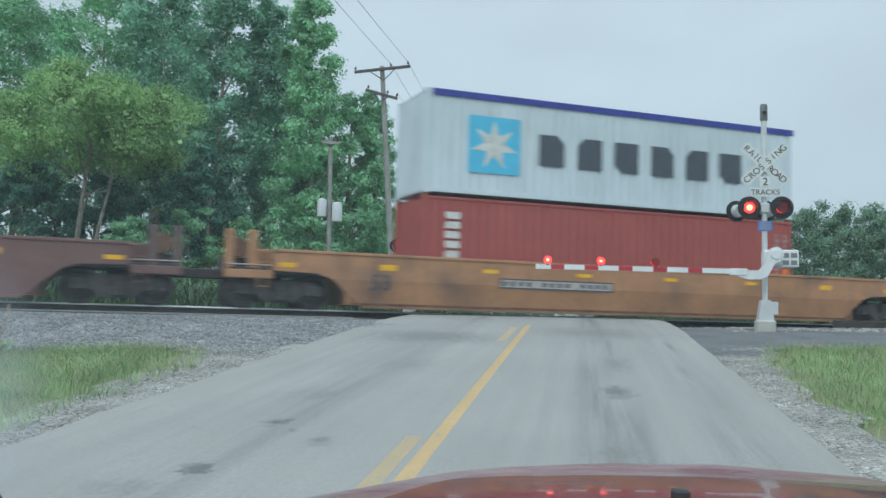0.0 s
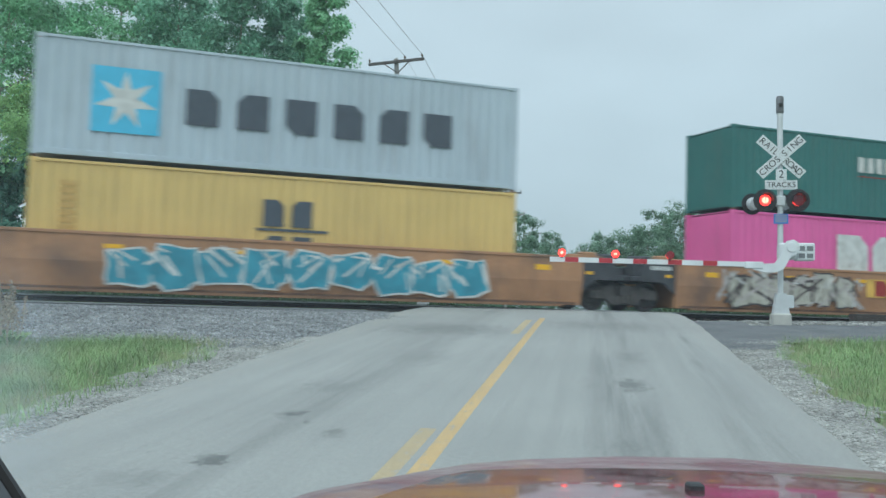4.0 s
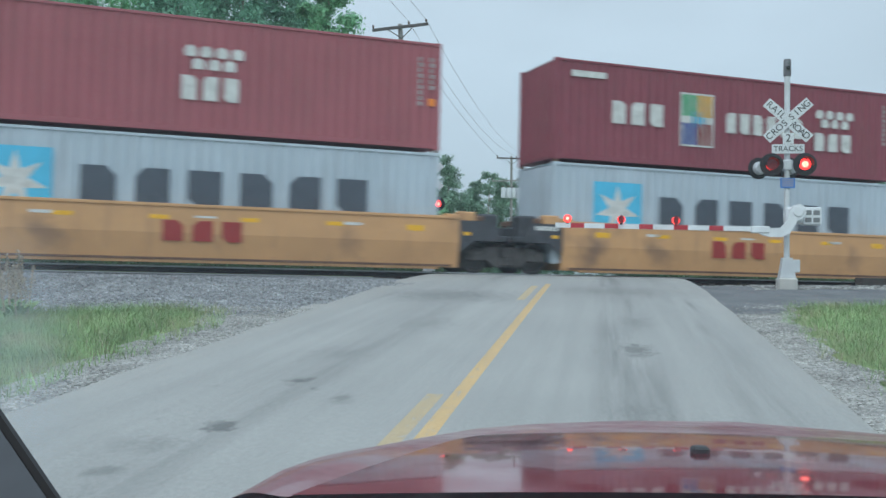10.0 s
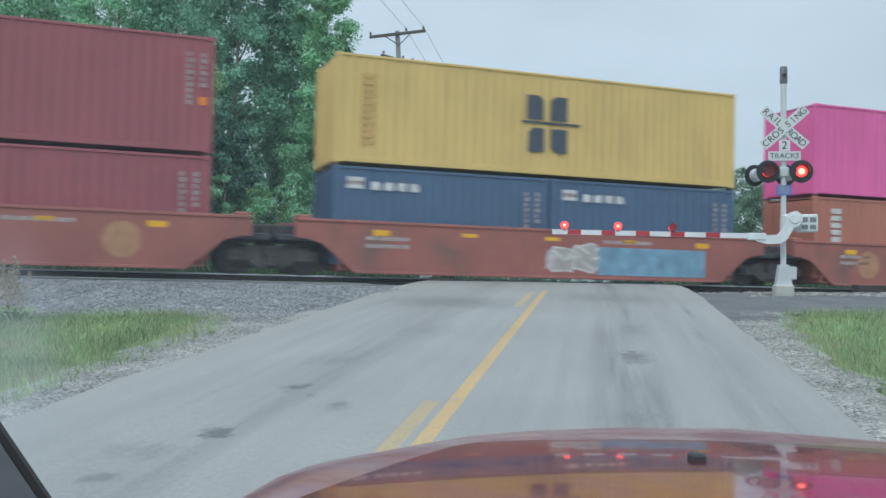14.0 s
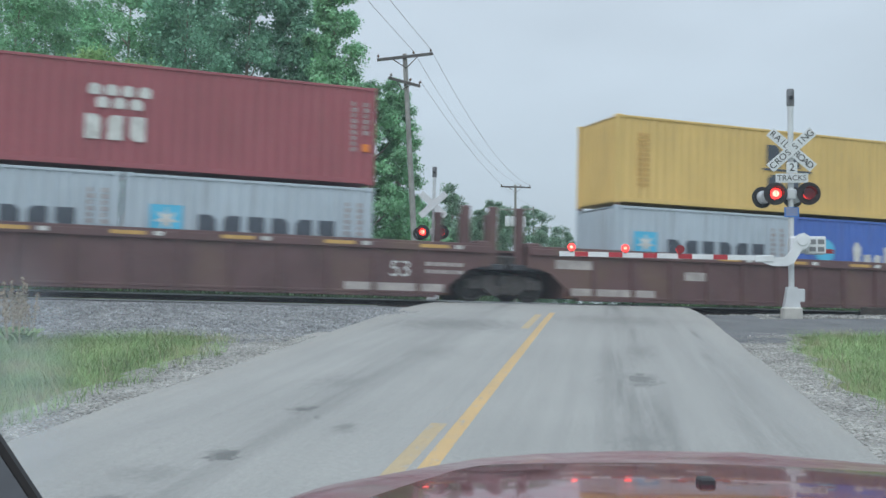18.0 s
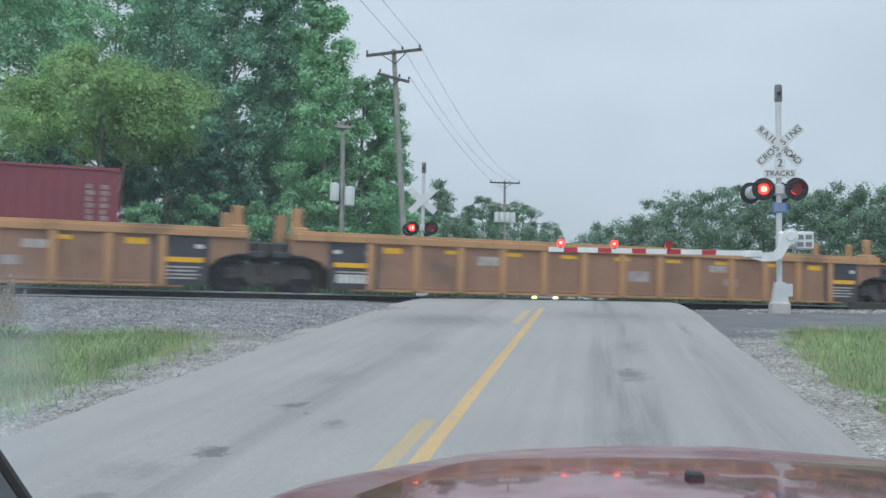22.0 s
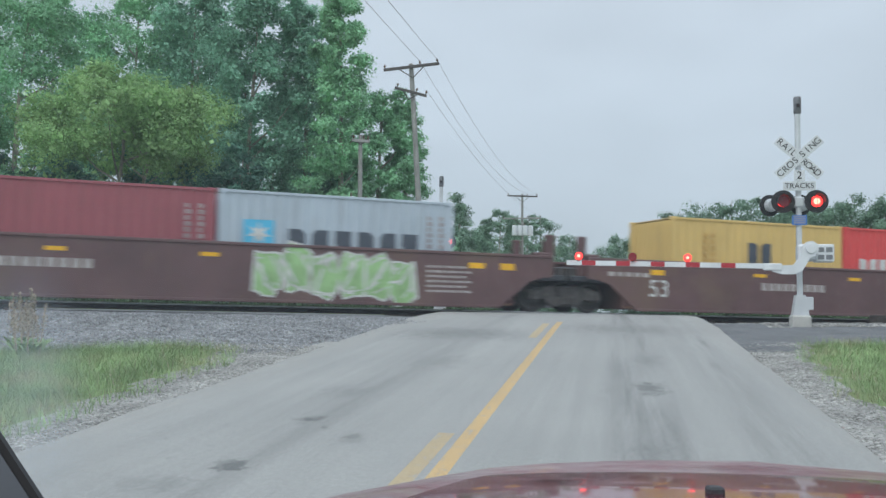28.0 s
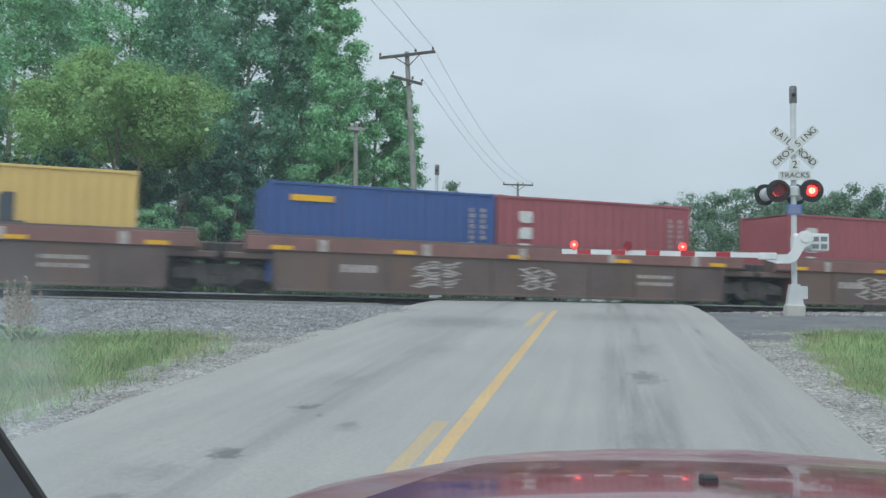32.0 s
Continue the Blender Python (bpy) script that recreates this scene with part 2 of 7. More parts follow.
def weathered(name, rgb, **k):
    a = dict(rough=0.55, vary=0.07, scale=0.7, stain=0.0, streak=0.22, stain_col=(0.16, 0.10, 0.075, 1), bump=0.0015, bump_scale=25)
    a.update(k)
    c = [x * 1.22 for x in hexc(*rgb)[:3]]
    g = sum(c) / 3
    return paint(name, [x * 0.9 + g * 0.1 for x in c], **a)
M = {
    "asphalt_side": paint("dark_side_asphalt", (0.115, 0.118, 0.122), rough=0.9, vary=0.2, scale=1.1, bump=0.01, bump_scale=60),
    "tread": paint("worn_wheel_track", (0.205, 0.215, 0.225), rough=0.85, vary=0.10, scale=1.2, bump=0.003, bump_scale=90),
    "soil": paint("grassy_soil", (0.15, 0.20, 0.075), rough=1.0, vary=0.35, scale=0.5, stain=0.3, stain_col=(0.22, 0.20, 0.12, 1), bump=0.03, bump_scale=14),
    "gravel": paint("grey_gravel", (0.215, 0.217, 0.215), rough=0.95, vary=0.30, scale=2.5, stain=0.25, stain_col=(0.10, 0.102, 0.10, 1), bump=0.02, bump_scale=34),
    "shoulder": paint("pale_gritty_shoulder", (0.31, 0.302, 0.28), rough=0.95, vary=0.26, scale=3, stain=0.25, stain_col=(0.25, 0.24, 0.215, 1), bump=0.02, bump_scale=60),
    "stone": paint("ballast_stone", (0.31, 0.315, 0.322), rough=0.9, vary=0.2, scale=1.2, island=True, rnd=0.38),
    "grit": paint("pale_roadside_grit", (0.36, 0.352, 0.33), rough=0.9, vary=0.2, scale=2, island=True, rnd=0.35),
    "grass": paint("grass_blade", (0.25, 0.36, 0.165), rough=0.75, vary=0.38, scale=1.7, island=True, rnd=0.16, spec=0.08, stain=0.34, stain_col=(0.37, 0.35, 0.21, 1)),
    "weed": paint("tall_green_weed", (0.10, 0.165, 0.085), rough=0.8, vary=0.3, scale=0.6, island=True, rnd=0.3),
    "dry": paint("dry_weed", (0.36, 0.29, 0.22), rough=0.9, vary=0.2, scale=2, island=True, rnd=0.3),
    "rail": paint("worn_rail_steel_and_glint", (0.74, 0.75, 0.77), rough=0.45, metal=0.3, vary=0.1, scale=2),
    "rail_side": paint("rusty_rail_side", (0.04, 0.034, 0.032), rough=0.9, vary=0.3, scale=3),
    "tie": paint("creosoted_tie", (0.05, 0.042, 0.036), rough=0.95, vary=0.3, scale=4, rnd=0.25, bump=0.004, bump_scale=40),
    "panel": paint("crossing_panel", (0.22, 0.225, 0.23), rough=0.9, vary=0.15, scale=2, bump=0.003, bump_scale=60),
    "concrete": paint("pale_concrete", (0.46, 0.45, 0.42), rough=0.9, vary=0.15, scale=3, bump=0.004, bump_scale=40),
    "silver": paint("aluminium_paint", (0.62, 0.64, 0.66), rough=0.45, metal=0.25, vary=0.08, scale=4),
    "bell": paint("weathered_dark_grey_casting", (0.16, 0.165, 0.18), rough=0.7, vary=0.35, scale=9),
    "white": paint("white_sign_face", (0.66, 0.68, 0.70), rough=0.5, vary=0.06, scale=5),
    "gate_white": paint("white_gate_paint", (0.72, 0.74, 0.76), rough=0.5, vary=0.08, scale=4),
    "gate_red": paint("red_gate_sheeting", (0.45, 0.03, 0.045), rough=0.4, vary=0.1, scale=4),
    "black": paint("matt_black_paint", (0.016, 0.016, 0.018), rough=0.65, vary=0.2, scale=5),
    "ink": paint("black_sign_ink", (0.03, 0.03, 0.032), rough=0.6, vary=0.1, scale=5),
    "blue_sign": paint("blue_sign", (0.06, 0.19, 0.55), rough=0.45, vary=0.1, scale=5),
    "pole": paint("grey_weathered_pole_wood", (0.30, 0.30, 0.285), rough=0.9, vary=0.2, scale=2, streak=0.4, stain_col=(0.14, 0.13, 0.12, 1), bump=0.004, bump_scale=30),
    "pole_dark": paint("dark_crossarm_wood", (0.10, 0.095, 0.09), rough=0.9, vary=0.2, scale=3),
    "wire": paint("wire", (0.09, 0.095, 0.10), rough=0.6),
    "can": paint("pale_transformer_can", (0.58, 0.61, 0.63), rough=0.45, vary=0.06, scale=3),
    "porcelain": paint("brown_porcelain", (0.12, 0.08, 0.06), rough=0.25),
    "bark": paint("grey_brown_bark", (0.30, 0.275, 0.235), rough=0.95, vary=0.3, scale=3, bump=0.02, bump_scale=12),
    "lamp_on": glow("lit_red_lamp", (1.0, 0.035, 0.03), 3.0),
    "lamp_core": glow("lit_red_lamp_core", (1.0, 0.17, 0.12), 6.0),
    "lamp_dim": paint("shutter_as_unlit_lens", (0.24, 0.012, 0.02), rough=0.2),
    "head_on": glow("lit_headlamp", (1.0, 0.66, 0.27), 4.5),
}


def road_surface(name, line=None, cover=0.5):
    """Old asphalt in road coordinates: aggregate, streaks along the lanes, oil band, seams and stains; or worn line paint over it."""
    m = bpy.data.materials.new(name)
    m.use_nodes = True
    N, K = m.node_tree.nodes, m.node_tree.links
    bs = N["Principled BSDF"]
    tc = N.new("ShaderNodeTexCoord")

    def put(s, x):
        if isinstance(x, (int, float, tuple)):
            s.default_value = x
        else:
            K.new(x, s)

    def calc(op, a, c=0.0, clamp=False):
        n = N.new("ShaderNodeMath")
        n.operation, n.use_clamp = op, clamp
        put(n.inputs[0], a)
        put(n.inputs[1], c)
        return n.outputs[0]

    def ramp(x, a, c, lo, hi):
        n = N.new("ShaderNodeMapRange")
        n.interpolation_type = "SMOOTHSTEP"
        for k, q in enumerate((x, a, c, lo, hi)):
            put(n.inputs[k], q)
        return n.outputs[0]

    def along(v):
        n = N.new("ShaderNodeVectorMath")
        n.operation = "DOT_PRODUCT"
        K.new(tc.outputs["Object"], n.inputs[0])
        n.inputs[1].default_value = tuple(v)
        return n.outputs["Value"]

    o, r = along(RO), along(RD)

    def grain(so, sr, det=4.0, seed=0.0, rough=0.6):
        c = N.new("ShaderNodeCombineXYZ")
        put(c.inputs[0], calc("MULTIPLY", o, so))
        put(c.inputs[1], calc("MULTIPLY", r, sr))
        c.inputs[2].default_value = seed
        n = N.new("ShaderNodeTexNoise")
        n.inputs["Scale"].default_value, n.inputs["Detail"].default_value, n.inputs["Roughness"].default_value = 1.0, det, rough
        K.new(c.outputs[0], n.inputs["Vector"])
        return n.outputs[0]

    blotch, streak, speck, fine = grain(0.9, 0.45, 6.0, 1.0), grain(5.0, 0.09, 6.0, 2.0), grain(30, 22, 4.0, 3.0, 0.75), grain(130, 110, 2.0, 4.0)
    k = calc("MULTIPLY", ramp(blotch, 0.3, 0.7, 0.92, 1.07), ramp(streak, 0.3, 0.7, 0.945, 1.05))
    k = calc("MULTIPLY", k, ramp(speck, 0.3, 0.7, 0.87, 1.12))
    k = calc("MULTIPLY", k, ramp(fine, 0.25, 0.75, 0.84, 1.16))
    dark = None

    def join(a, c):
        return c if a is None else calc("MAXIMUM", a, c)

    for lane, amt in ((0.30, 0.70), (-2.50, 0.36), (1.3, 0.34)):      # oil band between the wheels
        d = calc("ABSOLUTE", calc("SUBTRACT", o, lane))
        band = calc("MULTIPLY", ramp(d, 0.08, 0.5, 1.0, 0.0), ramp(grain(4.0, 0.14, 7.0, 5.0 + lane, 0.65), 0.36, 0.66, 0.1, 1.0))
        dark = join(dark, calc("MULTIPLY", band, amt))
    ragged = grain(7.0, 4.5, 6.0, 9.0, 0.72)
    for so, sr, wa, wb, amt in ((0.42, 10.35, 0.20, 0.6, 0.85), (0.30, 7.1, 0.22, 0.35, 0.6), (0.05, 10.4, 0.16, 1.0, 0.4), (0.5, 13.2, 0.25, 1.2, 0.45), (-2.52, 5.95, 0.14, 0.17, 1.1), (-2.56, 7.72, 0.13, 0.2, 1.0), (-2.32, 7.4, 0.07, 0.09, 0.9),
                                (-2.0, 7.05, 0.12, 0.2, 0.6), (-2.7, 4.8, 0.16, 0.12, 0.6), (-2.72, 5.4, 0.3, 0.25, 0.35), (-2.6, 9.3, 0.4, 0.5, 0.4), (-2.7, 16.6, 1.25, 1.5, 0.62), (-2.3, 12.2, 0.5, 1.0, 0.4), (1.5, 16.0, 0.07, 1.2, 0.6), (1.35, 12.6, 0.1, 1.2, 0.4), (0.3, 18.6, 1.5, 1.6, 0.5)):
        a, c = calc("DIVIDE", calc("SUBTRACT", o, so), wa), calc("DIVIDE", calc("SUBTRACT", r, sr), wb)
        d = calc("SQRT", calc("ADD", calc("MULTIPLY", a, a), calc("MULTIPLY", c, c)))
        d = calc("ADD", d, calc("MULTIPLY", calc("SUBTRACT", ragged, 0.5), 3.8))
        dark = join(dark, ramp(d, 0.1, 1.35, amt, 0.0))
    dark = join(dark, ramp(grain(7.5, 3.2, 7.0, 12.0, 0.7), 0.63, 0.75, 0.0, 0.5))
    dark = join(dark, calc("MULTIPLY", ramp(grain(16, 5.0, 6.0, 31.0, 0.75), 0.56, 0.70, 0.0, 0.55), ramp(grain(0.9, 0.35, 3.0, 33.0), 0.45, 0.60, 0.0, 1.0)))
    edge = join(ramp(o, EDGE_L + 0.05, EDGE_L + 0.5, 0.5, 0.0), ramp(o, EDGE_R - 0.35, EDGE_R, 0.0, 0.45))
    col = N.new("ShaderNodeMixRGB")
    put(col.inputs[0], dark)
    col.inputs[1].default_value, col.inputs[2].default_value = (0.280, 0.277, 0.262, 1), (0.118, 0.118, 0.114, 1)
    grit = N.new("ShaderNodeMixRGB")
    put(grit.inputs[0], calc("MULTIPLY", edge, ramp(grain(6, 3, 6.0, 15.0), 0.4, 0.6, 0.2, 1.0)))
    K.new(col.outputs[0], grit.inputs[1])
    grit.inputs[2].default_value = (0.30, 0.285, 0.255, 1)
    top = grit.outputs[0]
    if line:
        x = N.new("ShaderNodeMixRGB")
        worn = calc("ADD", grain(14, 5, 6.0, 20.0, 0.7), calc("MULTIPLY", calc("SUBTRACT", speck, 0.5), 0.5))
        put(x.inputs[0], ramp(worn, 0.62 - 0.3 * cover, 0.78 - 0.3 * cover, 0.92, 0.1))
        K.new(top, x.inputs[1])
        x.inputs[2].default_value = line
        top = x.outputs[0]
    v = N.new("ShaderNodeVectorMath")
    v.operation = "SCALE"
    K.new(top, v.inputs[0])
    K.new(k, v.inputs["Scale"])
    K.new(v.outputs[0], bs.inputs["Base Color"])
    put(bs.inputs["Roughness"], ramp(blotch, 0.3, 0.7, 0.72, 0.92))
    bp = N.new("ShaderNodeBump")
    bp.inputs["Strength"].default_value, bp.inputs["Distance"].default_value = 1.0, 0.002
    K.new(calc("ADD", fine, speck), bp.inputs["Height"])
    K.new(bp.outputs[0], bs.inputs["Normal"])
    return m


M["asphalt"] = road_surface("old_grey_asphalt")
M["yellow"] = road_surface("worn_yellow_line_paint", (0.50, 0.33, 0.14, 1), 0.30)
M["yellow_faint"] = road_surface("faded_yellow_line_paint", (0.41, 0.31, 0.175, 1), 0.30)


def leaf(name, rgb, rnd=0.4):
    m = paint(name, rgb, rough=0.8, vary=0.36, scale=0.6, island=True, rnd=rnd * 0.8, spec=0.08)
    N, K = m.node_tree.nodes, m.node_tree.links
    b, out = N["Principled BSDF"], N["Material Output"]
    tr, mx = N.new("ShaderNodeBsdfTranslucent"), N.new("ShaderNodeMixShader")
    K.new(b.inputs["Base Color"].links[0].from_socket, tr.inputs[0])
    mx.inputs[0].default_value = 0.28
    K.new(b.outputs[0], mx.inputs[1])
    K.new(tr.outputs[0], mx.inputs[2])
    K.new(mx.outputs[0], out.inputs[0])
    return m


M["leaf_dark"] = leaf("dark_oak_leaves", (0.24, 0.445, 0.315), 0.22)
# understorey leaves: the wood's shade is put into this darker colour
M["leaf_shade"] = leaf("shade_darkened_leaves", (0.13, 0.265, 0.20), 0.22)
M["leaf_mid"] = leaf("green_leaves", (0.275, 0.51, 0.30), 0.22)
M["leaf_light"] = leaf("yellow_green_leaves", (0.295, 0.465, 0.20), 0.2)
M["leaf_pale"] = leaf("pale_green_leaves", (0.31, 0.57, 0.335), 0.2)
# far trees: aerial haze is put into this greyer leaf colour
M["leaf_far"] = leaf("haze_tinted_leaves", (0.205, 0.315, 0.225), 0.18)

# ---------------------------------------------------------------- ground
def spread(lo, hi, fine0, fine1, fine):
    a = list(np.arange(fine0, fine1 + fine / 2, fine))
    s, v = fine, fine1
    while v < hi:
        s *= 1.35
        v += s
        a.append(min(v, hi))
    s, v = fine, fine0
    while v > lo:
        s *= 1.35
        v -= s
        a.insert(0, max(v, lo))
    return a


def make_ground():
    us, ds = spread(-2500, 2500, -60, 60, 1.0), spread(-2500, 2500, -32, 32, 0.8)
    v, f, mi = [], [], []
    rng = random.Random(3)
    for d in ds:
        for u in us:
            p = TV * u + NV * (DC + d)
            z = ground_z(p.x, p.y)
            if abs(u) < 80 and abs(d) < 80:
                z += 0.03 * noise.noise((p.x * 0.3, p.y * 0.3, 0)) - 0.045
            v.append((p.x, p.y, z))
    nu = len(us)
    for j in range(len(ds) - 1):
        for i in range(nu - 1):
            f.append((j * nu + i, j * nu + i + 1, (j + 1) * nu + i + 1, (j + 1) * nu + i))
    me = bpy.data.meshes.new("ground")
    me.from_pydata(v, [], f)
    me.materials.append(M["soil"])
    me.shade_smooth()
    tagged(new("ground", me), "grass and soil ground rising to the railway", "ground", kind="structure")


def strip(name, offs, rs, mat, lift=0.0, thick=0.0, wob=0.0, z=None):
    """A sheet along the road between two offsets, laid on the road's profile."""
    s = Shape()
    cols = len(offs)
    for r in rs:
        for k, o in enumerate(offs):
            w = wob * noise.noise((r * 0.7, k, 5.0)) if k in (0, cols - 1) else 0.0
            p = RD * r + RO * ((o(r) if callable(o) else o) + w)
            s.v.append((p.x, p.y, (z(p.x, p.y) if z else road_z(r)) + lift))
    for j in range(len(rs) - 1):
        for k in range(cols - 1):
            a = j * cols + k
            s.f.append((a, a + 1, a + cols + 1, a + cols))
            s.m.append(0)
    if thick:
        n = len(s.v)
        s.v += [(x, y, zz - thick) for x, y, zz in s.v]
        for j in range(len(rs) - 1):
            for k in (0, cols - 1):
                a, b = j * cols + k, (j + 1) * cols + k
                s.f.append((a, b, b + n, a + n))
                s.m.append(0)
    return part(name, s, mat, smooth=True)


def make_road():
    rs = list(np.arange(-60, 0, 3.0)) + list(np.arange(0, 60, 0.7)) + list(np.arange(60, 500, 8.0))
    cx = (EDGE_L + EDGE_R) / 2
    tagged(strip("road", [edge_left, -2.4, cx, 0.6, edge_right], rs, M["asphalt"], thick=0.3, wob=0.06), "pale worn two-lane asphalt road with faded markings", "road", kind="structure")
    near = list(np.arange(-12, 0, 3.0)) + list(np.arange(0, 20.6, 0.7))
    tagged(strip("centre_line", [-1.17, -1.05], near, M["yellow"], 0.001), "worn solid yellow centre line", "road marking", kind="structure")
    tagged(strip("broken_line", [-1.36, -1.23], list(np.arange(3.9, 7.9, 0.7)), M["yellow_faint"], 0.001), "faded broken yellow centre line", "road marking", kind="structure")
    tagged(strip("broken_line", [-1.43, -1.29], list(np.arange(16.1, 19.7, 0.7)), M["yellow_faint"], 0.001), "faded broken yellow centre line", "road marking", kind="structure")
    tagged(strip("centre_line", [-1.17, -1.05], list(np.arange(36, 120, 4.0)), M["yellow"], 0.005), "worn solid yellow centre line", "road marking", kind="structure")


make_ground()
make_road()

# ---------------------------------------------------------------- tracks
def make_track(side, label):
    lo, hi = -120, 170
    t = thing("railway_track", label, "railway track", track_pose(0, side), kind="structure")
    for y in (-0.7525, 0.7525):
        s = Shape()
        prof = [(-0.07, -0.17), (0.07, -0.17), (0.07, -0.155), (0.012, -0.13), (0.012, -0.05), (0.036, -0.04), (0.036, -0.016), (0.02, 0.0), (-0.02, 0.0), (-0.036, -0.016),
                (-0.036, -0.04), (-0.012, -0.05), (-0.012, -0.13), (-0.07, -0.155)]
        n = len(prof)
        for x in (lo, hi):
            s.v += [(x, y + a, b) for a, b in prof]
        for i in range(n):
            s.f.append((i, (i + 1) % n, (i + 1) % n + n, i + n))
            # worn head; its sides are coloured bright too, for the sky's glint
            s.m.append(0 if i in (5, 6, 7, 8, 9) else 1)
        part("rail", s, [M["rail"], M["rail_side"]], t, "worn steel rail, sky glint coloured into its bright head")
    tie = Shape().soft(-0.11, 0.11, -1.3, 1.3, -0.36, -0.175, 0.012).mesh("tie")
    tie.materials.append(M["tie"])
    for i in range(150):
        x = -32 + i * 0.5
        if not (-2.2 - side * 0.55 < x < 11.0 - side * 0.55):
            part("tie", tie, None, t, at=pose(x + 0.03 * math.sin(i * 7.3), 0.02 * math.sin(i * 3.1), 0, 0, 0, 0.8 * math.sin(i * 5.7)))
    return t


near_track = make_track(0.0, "near railway track with worn bright rails")
far_track = make_track(GAP, "far railway track behind the passing train")
# ---------------------------------------------------------------- the train
def livery(name, rgb, **k):
    return weathered(name, rgb, **k)


